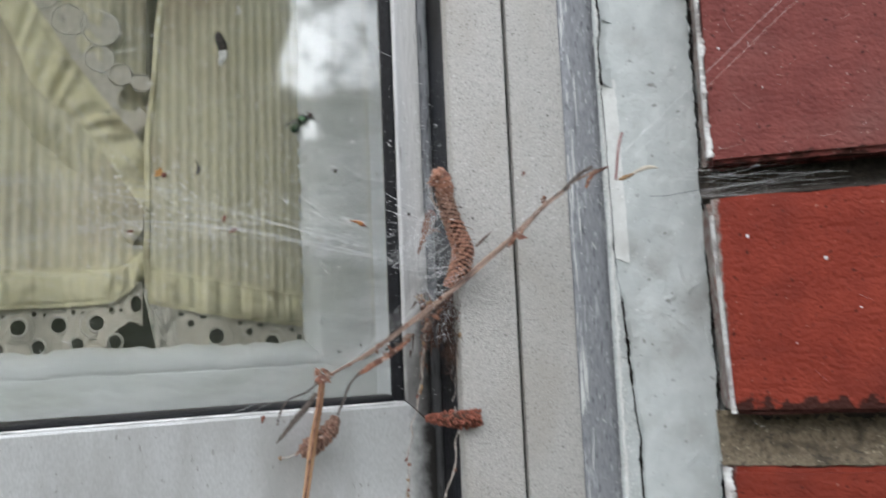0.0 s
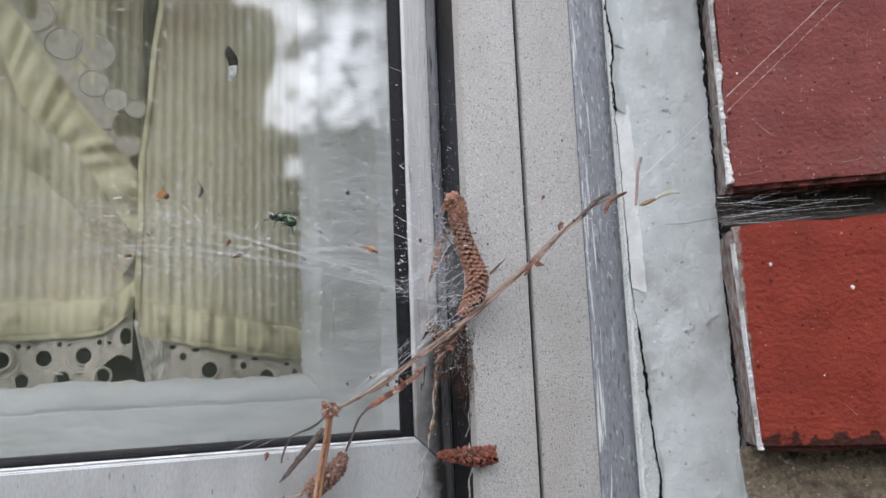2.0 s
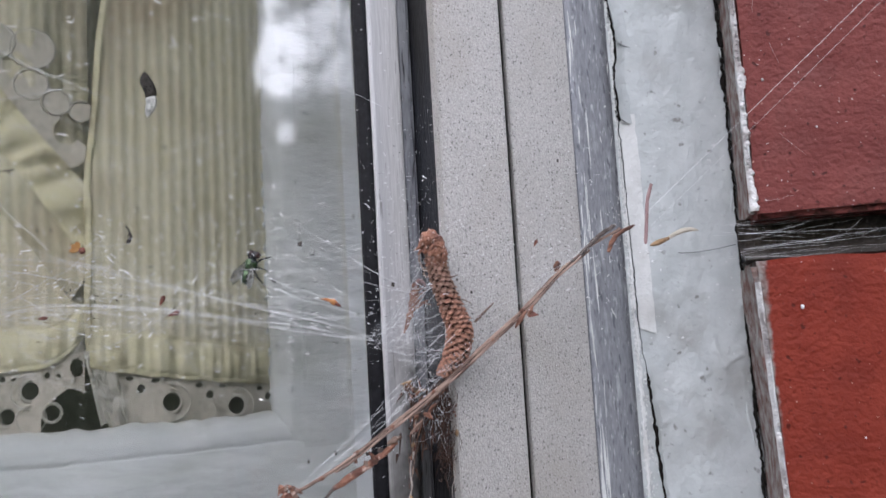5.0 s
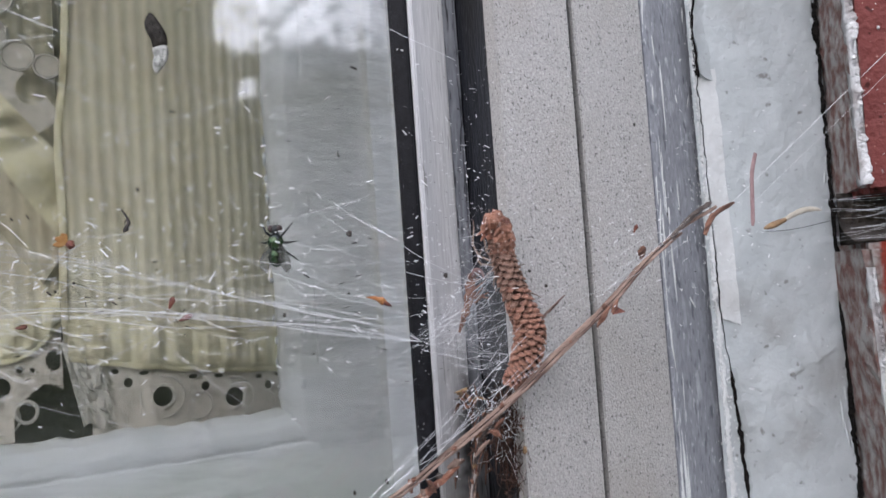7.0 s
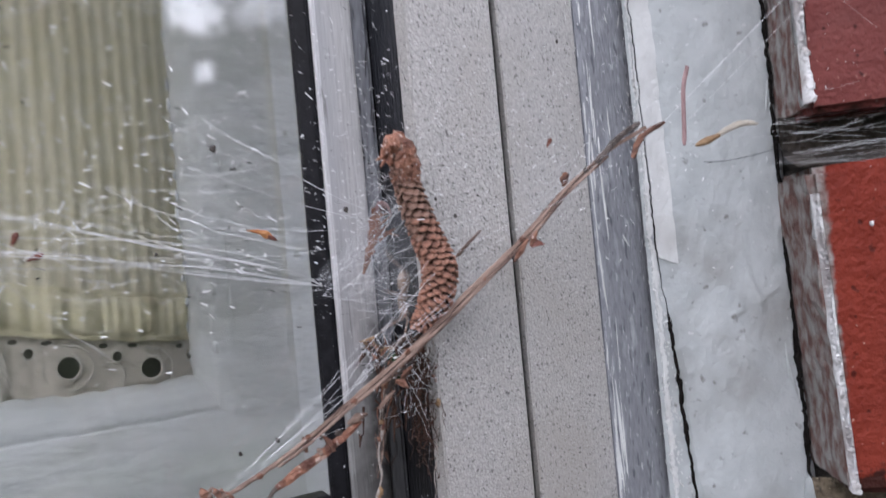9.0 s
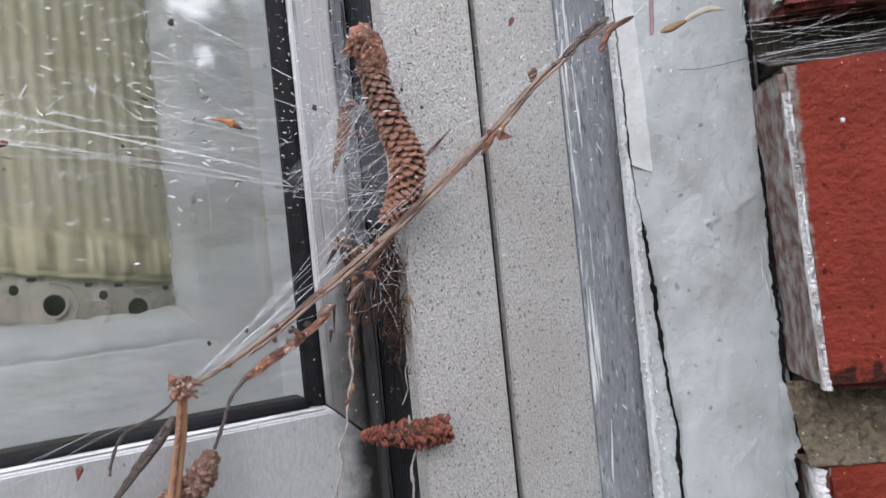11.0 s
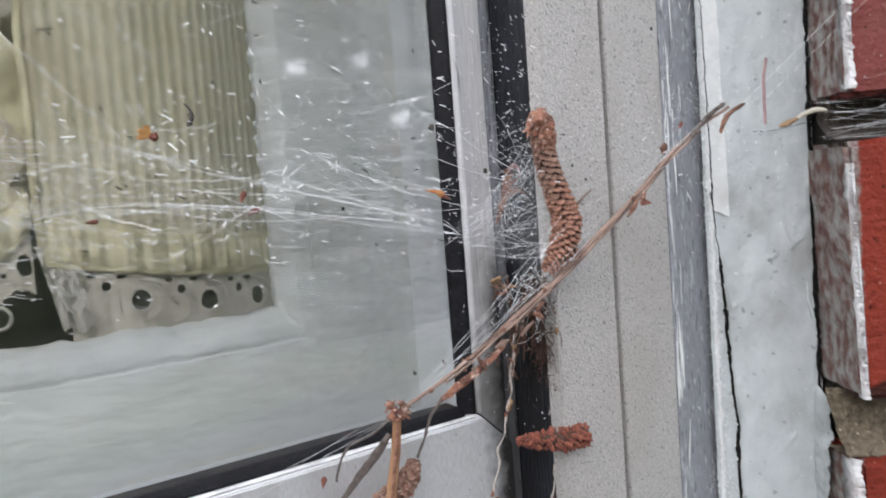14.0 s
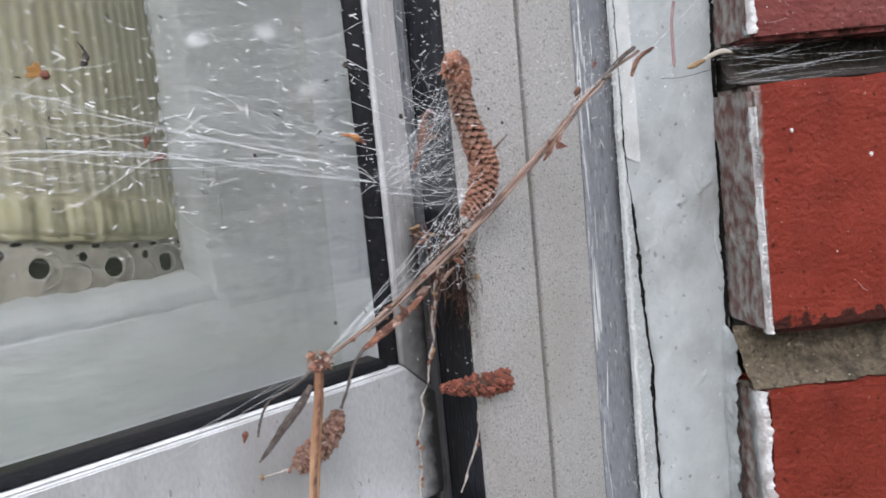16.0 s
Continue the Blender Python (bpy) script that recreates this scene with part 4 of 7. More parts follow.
        left_holes += [(u, left_low(u) - 0.73, 0.31, 0.34), (u + 0.70, left_low(u) - 1.55, 0.27, 0.30), (u + 0.55, left_low(u) - 0.20, 0.10, 0.12), (u + 0.92, left_low(u) - 0.24, 0.08, 0.09)]
        left_rounds += [(u, left_low(u) - 0.75, 0.60), (u + 0.02, left_low(u) - 1.72, 0.46)]
    lace_ground(ground, -30, -6.3, left_low, 2.6, dl, left_holes + [(-6.55, 141.75, 0.22, 0.34)], lambda u, z: not (u > -7.75 and z < 141.0 - 1.1 * (u + 6.75) ** 2))
    corded(left_holes, dl, left_rounds)
    right_holes, right_rounds = [(-5.28, 140.70, 0.20, 0.33)], []
    for k in range(4):
        u = -3.38 + 2.49 * k
        right_holes += [(u, low(u) - 0.88, 0.34, 0.36), (u - 1.05, low(u - 1.05) - 0.50, 0.15, 0.17), (u - 1.45, low(u - 1.45) - 0.18, 0.15, 0.09), (u - 0.55, low(u - 0.55) - 0.15, 0.18, 0.08)]
        right_rounds += [(u, low(u) - 0.90, 0.66), (u + 1.2, low(u + 1.2) - 1.15, 0.42)]
    lace_ground(ground, -5.55, 4.2, low, 2.4, dr, right_holes)
    corded(right_holes, dr, right_rounds)

    # lace gathered in the corner below the seam
    def corner(a, b):
        u = -6.35 + a * 0.95 + b * 0.55
        return W(u, -12.3 + 0.03 * math.sin(a * 13 + b * 5) + 0.16 * noise.noise(Vector((a * 4, b * 7, 2.0))) + 0.08 * noise.noise(Vector((a * 9, b * 15, 5.0))), 142.3 - b * 2.7 + 0.12 * math.sin(a * 9))

    part("lace_gather", sheet(60, 40, corner), LACE, cur, "crumpled lace gathered at the corner", smooth=True)

    # lace that stands out beyond the slanting hem
    beyond = (Vector((-6.38, 0, 148.7)) - Vector((-10.83, 0, 154.75))).normalized()
    across = Vector((-beyond.z, 0, beyond.x))
    lobes = [(-7.99, 153.65, 0.78), (-9.22, 153.85, 0.70), (-8.03, 152.28, 0.60), (-7.2, 151.65, 0.50), (-6.35, 151.35, 0.42), (-10.3, 155.0, 0.75), (-10.9, 156.6, 0.8), (-12.2, 157.6, 0.8)]
    eyelets = [(-8.56, 152.97, 0.40, 0.52), (-6.88, 150.55, 0.47, 0.49), (-10.45, 155.15, 0.32, 0.46), (-12.0, 157.3, 0.35, 0.45)]
    for u, z, r1 in lobes:
        ring_shape(cords, W(u, -13.2, z), WU, up, r1 - 0.07, r1 + 0.02, 0.015, 28)

    def slanting_lace():
        bm, cell, grid = ground, 0.06, {}
        n, m = 220, 46

        def vert(i, j):
            if (i, j) not in grid:
                p = at(outer, 0.22 + 0.62 * i / n) + across * (j * cell - 0.2) * (-1 if across.x < 0 else 1)
                grid[i, j] = (bm.verts.new(W(p.x, -13.22 + 0.05 * noise.noise(p), p.z)), p)
            return grid[i, j]

        for i in range(n):
            for j in range(m):
                c = vert(i, j)[1]
                inside = j * cell < 1.15 or any(math.hypot(c.x - u, c.z - z) < r1 for u, z, r1 in lobes)
                if inside and not any(((c.x - u) / ru) ** 2 + ((c.z - z) / rz) ** 2 < 1 for u, z, ru, rz in eyelets):
                    bm.faces.new([vert(*q)[0] for q in ((i, j), (i + 1, j), (i + 1, j + 1), (i, j + 1))])

    slanting_lace()
    lace = part("lace", cords, LACE, cur, "off-white lace of corded rings", smooth=True, kind="stuff")
    part("lace_ground", ground, LACE_SHEER, lace, "sheer lace ground pierced by round holes", kind="stuff")
    return cur


curtain()


# ---------------------------------------------------------------- room behind, house and garden
def slab(name, lo, hi, material, label, category="", kind="structure"):
    bm = bmesh.new()
    x0, y0, z0 = lo
    x1, y1, z1 = hi
    prism(bm, [Vector((x0, y0, z0)), Vector((x1, y0, z0)), Vector((x1, y1, z0)), Vector((x0, y1, z0))],
          [Vector((x0, y0, z1)), Vector((x1, y0, z1)), Vector((x1, y1, z1)), Vector((x0, y1, z1))])
    ob = part(name, bm, material)
    return tagged(ob, label, category, kind=kind)


def window_slab(name, prof, z0, z1, material, label):
    ob = part(name, upright(prof, z0, z1), material)
    return tagged(ob, label, kind="structure")


window_slab("wall_east", [(12, -300), (12, -10.6), (20, -10.6), (20, -300)], 0, 260, ROOM, "dim plastered room wall")
window_slab("wall_west", [(-260, -300), (-260, -10.6), (-250, -10.6), (-250, -300)], 0, 260, ROOM, "dim plastered room wall")
window_slab("wall_north", [(-260, -312), (-260, -300), (20, -300), (20, -312)], 0, 260, ROOM, "dim plastered far room wall")
window_slab("floor", [(-260, -300), (-260, -10.6), (20, -10.6), (20, -300)], 40, 50, ROOM, "dim room floor")
window_slab("ceiling", [(-260, -300), (-260, -10.6), (20, -10.6), (20, -300)], 250, 260, ROOM, "dim room ceiling")
window_slab("wall_below_window", [(-250, -10.5), (-250, 0.8), (5.0, 0.8), (5.0, -10.5)], 0, 130, MORTAR, "rendered wall below the window")
window_slab("wall_above_window", [(-250, -10.5), (-250, 0.8), (5.0, 0.8), (5.0, -10.5)], 178.2, 300, MORTAR, "rendered wall above the window")
window_slab("wall_beside_window", [(-250, -10.5), (-250, 0.8), (ULEFT - 0.1, 0.8), (ULEFT - 0.1, -10.5)], 130.1, 178.1, MORTAR, "rendered wall beside the window")

bm = bmesh.new()
bmesh.ops.create_grid(bm, x_segments=20, y_segments=20, size=60000)
ground = part("ground", bm, GRASS)
tagged(ground, "rough lawn with bare earth", "ground", kind="structure")


def leaf_crown(centre, size, count, rng, leaf):
    """Many small leaves in uneven clumps, with gaps between them."""
    verts, faces = [], []
    clumps = []
    for _ in range(max(6, count // 60)):
        while True:
            p = Vector((rng.uniform(-1, 1), rng.uniform(-1, 1), rng.uniform(-1, 1)))
            if 0.25 < p.length < 1:
                break
        clumps.append((Vector((p.x * size[0], p.y * size[1], p.z * size[2])) + centre, rng.uniform(0.12, 0.24) * min(size)))
    for _ in range(count):
        c, r = rng.choice(clumps)
        o = c + Vector((rng.gauss(0, r), rng.gauss(0, r), rng.gauss(0, r * 0.7)))
        m = Euler((rng.uniform(0, 6.3), rng.uniform(0, 6.3), rng.uniform(0, 6.3))).to_matrix()
        s = leaf * rng.uniform(0.6, 1.3)
        k = len(verts)
        verts += [o + m @ Vector(q) * s for q in ((-0.35, 0, 0), (0, -0.22, 0.06), (0.65, 0, 0), (0, 0.22, 0.06))]
        faces.append((k, k + 1, k + 2, k + 3))
    bm = bmesh.new()
    vs = [bm.verts.new(v) for v in verts]
    for f in faces:
        bm.faces.new([vs[i] for i in f])
    return bm


def tree(x, y, height, spread, crown_low, seed, count=2600, label="leafy garden tree with an uneven crown", sprays=()):
    rng = random.Random(seed)
    t = root("tree", (x, y, 0), label, "tree", "garden trees")
    bm = bmesh.new()
    tube(bm, spline([(x, y, 0), (x + 10, y + 5, height * 0.3), (x - 8, y, height * 0.6), (x, y + 8, height * 0.9)], 4), [height * 0.006 * (1 - 0.06 * i) for i in range(13)], 10)
    part("trunk", bm, TRUNK, t, smooth=True)
    for k in range(6):
        a = k * 1.05 + rng.uniform(-0.3, 0.3)
        z = height * (0.35 + 0.08 * k)
        bm = bmesh.new()
        r = spread * rng.uniform(0.6, 0.95)
        tube(bm, spline([(x, y, z), (x + math.cos(a) * r * 0.5, y + math.sin(a) * r * 0.5, z + r * 0.25), (x + math.cos(a) * r, y + math.sin(a) * r, z + r * 0.65)], 4),
             [height * 0.0025 * (1 - 0.08 * i) for i in range(9)], 6)
        part("limb", bm, TRUNK, t, smooth=True)
    verts = []
    for sx, sy, sz, r in sprays:
        c = Vector((sx, sy, sz))
        foot = Vector((x, y, max(height * 0.3, sz - 0.6 * math.hypot(sx - x, sy - y))))
        bm = bmesh.new()
        tube(bm, spline([foot, foot.lerp(c, 0.5) + Vector((0, 0, 6)), c], 4), [1.3 - 0.1 * i for i in range(9)], 5)
        part("twig", bm, TRUNK, t, smooth=True)
        for _ in range(int(20 + 0.30 * r * r)):
            o = c + Vector((rng.gauss(0, r * 0.5), rng.gauss(0, r * 0.5), rng.gauss(0, r * 0.42)))
            m = Euler((rng.uniform(0, 6.3), rng.uniform(0, 6.3), rng.uniform(0, 6.3))).to_matrix()
            sc = rng.uniform(6, 11)
            verts.append([o + m @ Vector(q) * sc for q in ((-0.35, 0, 0), (0, -0.26, 0.06), (0.65, 0, 0), (0, 0.26, 0.06))])
    if verts:
        bm = bmesh.new()
        for quad in verts:
            bm.faces.new([bm.verts.new(v) for v in quad])
        part("spray", bm, LEAF, t, "leafy sprays at the ends of the branches", kind="stuff")
    zc = (height + crown_low) / 2
    part("crown", leaf_crown(Vector((x, y, zc)), (spread, spread, (height - crown_low) / 2), count, rng, 13), LEAF, t, "crown of small green leaves", kind="stuff")
    return t


def hedge(p, q, height, seed, label, holes=(), thin=()):
    """A tall clipped hedge from p to q: a dense leafy mass with small see-through gaps."""
    rng = random.Random(seed)
    h = root("hedge", ((p[0] + q[0]) / 2, (p[1] + q[1]) / 2, 0), label, "hedge", "garden hedges")
    a, b = Vector((*p, 0)), Vector((*q, 0))
    along = (b - a).normalized()
    out = Vector((-along.y, along.x, 0))
    nu, nv = 70, 56
    bm = bmesh.new()
    g = []
    for i in range(nu + 1):
        col = []
        for j in range(nv + 1):
            base = a.lerp(b, i / nu)
            top = height * (1 + 0.04 * noise.noise(base * 0.012 + Vector((seed, 0, 0))) + 0.03 * noise.noise(base * 0.04) + 0.02 * noise.noise(base * 0.11))
            z = top * j / nv
            c = base + Vector((0, 0, z))
            col.append(bm.verts.new(c + out * (noise.noise(c * 0.012) * 40 + noise.noise(c * 0.04) * 14)))
        g.append(col)
    for i in range(nu):
        for j in range(nv):
            if not any((i - di, j - dj) in holes + thin for di in (0, 1) for dj in (0, 1)):
                bm.faces.new((g[i][j], g[i + 1][j], g[i + 1][j + 1], g[i][j + 1]))
    part("branch_mass", bm, LEAF, h, "dense inner growth", smooth=True)
    verts, faces = [], []
    for _ in range(5200):
        i, j = rng.randrange(nu), int(nv * rng.random() ** 0.8)
        if any(math.hypot(i - hi, j - hj) < 0.95 for hi, hj in holes):
            continue
        base = a.lerp(b, (i + rng.random()) / nu)
        o = base + Vector((0, 0, height * (j + rng.random()) / nv)) + out * rng.gauss(0, 30)
        m = Euler((rng.uniform(0, 6.3), rng.uniform(0, 6.3), rng.uniform(0, 6.3))).to_matrix()
        s = rng.uniform(5, 11)
        k = len(verts)
        verts += [o + m @ Vector(v) * s for v in ((-0.35, 0, 0), (0, -0.22, 0.06), (0.65, 0, 0), (0, 0.22, 0.06))]
        faces.append((k, k + 1, k + 2, k + 3))
    bm = bmesh.new()
    vs = [bm.verts.new(v) for v in verts]
    for f in faces:
        bm.faces.new([vs[i] for i in f])
    part("leaves", bm, LEAF, h, "small dark green leaves", kind="stuff")
    return h


# the tall hedge is added to keep sky out of the reflection's left
hedge((20, -640), (443, -586), 512, 1, "tall dark evergreen hedge, added for the dark side of the reflection")
# both low hedges are unseen, added to close off the low sky
hedge((-900, -300), (10, -650), 210, 4, "low green hedge, unseen, added to limit the open sky")
hedge((395, -600), (760, -240), 378, 2, "clipped green hedge with small gaps", holes=((9, 50),), thin=((30, 39), (39, 39), (43, 30)))
hedge((760, -260), (900, 420), 230, 3, "low green hedge, unseen, added to limit the open sky")


def aloft(azimuth, rise, r, far=930):
    """A spray of leaves seen from the window at that bearing and rise."""
    return (-2 + far * math.sin(radians(azimuth)), 23 - far * math.cos(radians(azimuth)), 142 + far * math.tan(radians(rise)), far * math.tan(radians(r)))


tree(610, -690, 780, 150, 620, 8, 700, "tall garden tree with open branches",
     [aloft(*p) for p in ((39.4, 24.2, 1.3), (38.2, 23.5, 0.8), (40.6, 24.6, 0.9), (42.4, 22.4, 0.5), (42.7, 21.4, 0.45), (41.9, 20.7, 0.45), (41.1, 19.7, 0.4), (43.5, 24.6, 0.8), (40.5, 27.0, 1.8), (36.6, 25.2, 1.1),
                          (46.0, 23.6, 1.4), (48.6, 22.2, 1.2), (44.9, 20.6, 0.5), (45.3, 19.3, 0.5), (50.5, 20.6, 1.5), (53.0, 22.5, 2.0), (36.0, 22.2, 0.6), (35.6, 20.0, 0.5), (44.0, 27.5, 1.8), (48.0, 26.0, 2.0), (37.0, 28.5, 1.8), (43.9, 18.5, 0.6), (39.2, 18.2, 0.6), (36.8, 18.2, 0.5), (40.3, 18.6, 0.6), (42.2, 18.0, 0.5), (47.0, 18.8, 0.6), (48.2, 18.2, 0.5), (38.3, 20.6, 0.3), (39.6, 19.9, 0.25))])
tree(980, -860, 700, 190, 330, 9, 800, "tall garden tree with open branches")
# unseen slab, added to keep the ground's bounce light grey and weak
slab("pavement", (-420, -330, 0), (420, 60, 4), BOUNCE_GROUND, "dark slab, unseen, added to set the light bounced from the ground")


# ---------------------------------------------------------------- hanging and lying cones
def cone_scale_mesh():
    """One plump rounded scale, its free tip along +z, its back to the core."""
    bm = bmesh.new()
    rim = [(-0.42, 0.0, -0.5), (0.42, 0.0, -0.5), (0.62, 0.10, -0.1), (0.52, 0.24, 0.3), (0.26, 0.34, 0.55), (0.0, 0.36, 0.62), (-0.26, 0.34, 0.55), (-0.52, 0.24, 0.3), (-0.62, 0.10, -0.1)]
    inner = [(x * 0.55, y + 0.20, z * 0.6) for x, y, z in rim]
    under = [(x * 0.8, y - 0.28, z * 0.8 - 0.05) for x, y, z in rim]
    a, b, c = ([bm.verts.new(Vector(p)) for p in q] for q in (rim, inner, under))
    n = len(rim)
    for i in range(n):
        j = (i + 1) % n
        bm.faces.new((a[i], a[j], b[j], b[i]))
        bm.faces.new((a[j], a[i], c[i], c[j]))
    bm.faces.new(b)
    bmesh.ops.recalc_face_normals(bm, faces=bm.faces)
    for v in bm.verts:
        v.co *= U
    me = bpy.data.meshes.new("scale")
    bm.to_mesh(me)
    bm.free()
    for p in me.polygons:
        p.use_smooth = True
    return me


def pale_tips(m, tip):
    """Scales bleach towards their free edge."""
    n, l = m.node_tree.nodes, m.node_tree.links
    bsdf = n["Principled BSDF"]
    src = bsdf.inputs["Base Color"].links[0].from_socket
    tc, sep, mr, mx = n.new("ShaderNodeTexCoord"), n.new("ShaderNodeSeparateXYZ"), n.new("ShaderNodeMapRange"), n.new("ShaderNodeMixRGB")
    l.new(tc.outputs["Object"], sep.inputs[0])
    l.new(sep.outputs[2], mr.inputs[0])
    mr.inputs[1].default_value, mr.inputs[2].default_value, mr.inputs[4].default_value = 0.0005, 0.0060, 0.85
    l.new(mr.outputs[0], mx.inputs[0])
    l.new(src, mx.inputs[1])
    mx.inputs[2].default_value = (*tip, 1)
    l.new(mx.outputs[0], bsdf.inputs["Base Color"])


pale_tips(SCALE, (0.46, 0.225, 0.15))
pale_tips(SCALE_DUSTY, (0.40, 0.25, 0.19))
SCALE_MESH, SCALE_MESH_RED, SCALE_MESH_DUSTY = cone_scale_mesh(), cone_scale_mesh(), cone_scale_mesh()
SCALE_MESH_DUSTY.materials.append(SCALE_DUSTY)
SCALE_MESH.materials.append(SCALE)
SCALE_MESH_RED.materials.append(SCALE_RED)


def cone(path, radii, label, mesh, per_ring, size, rings, seed, messy=0.1, open_up=1.0, upper=None, upper_to=0.0, flare=0.0, shape=(1, 1, 1), heart=CORE):
    """A conifer cone: a core with scales set round it in spirals, from the stem end to the tip."""
    rng = random.Random(seed)
    c = root("conifer_cone", path[0], label, "cone")
    line = spline(path, 8)
    n = len(line)

    def radius(a):
        k = a * (len(radii) - 1)
        i = min(int(k), len(radii) - 2)
        return radii[i] + (radii[i + 1] - radii[i]) * (k - i)

    bm = bmesh.new()
    tube(bm, line, [radius(i / (n - 1)) * 0.82 for i in range(n)], 10)
    part("core", bm, heart, c, smooth=True)
    base = origin(c)
    count = per_ring * rings
    for r in range(count):
        a = (r + 0.5) / count
        k = a * (n - 1)
        i = min(int(k), n - 2)
        p = line[i].lerp(line[i + 1], k - i)
        t = (line[i + 1] - line[i]).normalized()
        s = t.cross(Vector((0.2, 1, 0.1))).normalized()
        w = t.cross(s)
        ang = r * 2.399963 + rng.uniform(-messy, messy)
        out = s * math.cos(ang) + w * math.sin(ang)
        zax = t * open_up
        xax = out.cross(zax).normalized()
        m = Matrix((xax, out, zax.normalized())).transposed().to_4x4()
        sc = size * (0.7 + 0.55 * radius(a) / max(radii)) * rng.uniform(1 - messy, 1 + messy)
        dusty = upper is not None and a < upper_to + rng.uniform(-0.05, 0.05)
        ob = new("scale", upper if dusty else mesh)
        ob.parent = c
        tilt = Matrix.Rotation(rng.uniform(-messy, messy) * 2, 4, 'Y') @ Matrix.Rotation(rng.uniform(-messy, messy) * 1.4 - 0.5 - flare, 4, 'X')
        ob.matrix_basis = Matrix.Translation((p + out * radius(a) * 0.74) * U - base) @ m @ tilt @ Matrix.Diagonal((sc * shape[0], sc * shape[1] * (0.8 if dusty else 1.0), sc * shape[2] * (1.15 if dusty else 1.0), 1))
    return c


hanging = cone([(-0.03, 21.68, 144.25), (0.03, 21.70, 143.95), (0.14, 21.74, 143.40), (0.36, 21.79, 142.75), (0.50, 21.83, 142.25), (0.38, 21.87, 141.72), (0.04, 21.9, 141.26)],
               [0.17, 0.22, 0.25, 0.29, 0.32, 0.30, 0.14], "slender curved brown conifer cone hanging in the web", SCALE_MESH, 12, 0.117, 27, 2, 0.13, 1.0, SCALE_MESH_DUSTY, 0.42, flare=0.03, shape=(1.2, 0.9, 1.15))
rng = random.Random(21)
# shrivelled bud sheath that folds over the stem end and hooks aside
bm = bmesh.new()
tube(bm, spline([(-0.30, 21.52, 144.16), (-0.22, 21.5, 144.30), (-0.06, 21.5, 144.40), (0.06, 21.55, 144.28), (0.10, 21.6, 144.0), (0.12, 21.66, 143.72)], 5),
     [0.04, 0.06, 0.08, 0.10, 0.11, 0.13, 0.15, 0.165, 0.175, 0.18, 0.185, 0.19, 0.19, 0.195, 0.195, 0.2, 0.2, 0.2, 0.205, 0.205, 0.21, 0.205, 0.2, 0.19, 0.18, 0.16], 12, 0.85, 0.16, rng)
part("dried_sheath", bm, SHEATH, hanging, "shrivelled red-brown sheath over the stem end", smooth=True)
for k in range(22):
    a = Vector((rng.uniform(-0.22, 0.2), 21.36 + rng.uniform(0, 0.15), rng.uniform(143.7, 144.4)))
    b = a + Vector((rng.uniform(-0.16, 0.1), rng.uniform(-0.06, 0.06), rng.uniform(-0.16, 0.1)))
    bm = bmesh.new()
    tube(bm, [a, (a + b) / 2 + Vector((0.02, -0.03, 0.03)), b], [0.02, rng.uniform(0.03, 0.07), 0.008], 5, 0.4, 0.2, rng)
    part("sheath_shred", bm, rng.choice((SHEATH, SHEATH, BARK)), hanging)
for p in [((-0.3, 21.5, 144.2), (-0.44, 21.47, 144.13)), ((-0.1, 21.5, 144.42), (-0.08, 21.48, 144.62)), ((0.06, 21.6, 144.36), (0.14, 21.56, 144.46)), ((-0.28, 21.5, 144.14), (-0.36, 21.48, 144.02))]:
    bm = bmesh.new()
    tube(bm, p, [0.05, 0.01], 5)
    part("stem_stub", bm, SHEATH, hanging)

cone([(-0.72, 22.35, 137.62), (-0.3, 22.25, 137.58), (0.12, 22.2, 137.56), (0.5, 22.2, 137.56), (0.80, 22.2, 137.60)], [0.05, 0.17, 0.26, 0.27, 0.20],
     "small rust-red conifer cone lying across the gap", SCALE_MESH_RED, 13, 0.098, 15, 5, 0.45, 1.0, flare=0.35, shape=(1.0, 1.0, 1.2))
cone([(-3.14, 21.42, 137.86), (-3.24, 21.40, 137.6), (-3.5, 21.38, 137.3), (-3.85, 21.36, 137.08), (-4.06, 21.35, 136.92)], [0.1, 0.22, 0.27, 0.27, 0.14],
     "withered brown cone caught behind a stalk", SCALE_MESH_DUSTY, 13, 0.088, 15, 7, 0.35, 0.6, heart=SCALE_DUSTY)


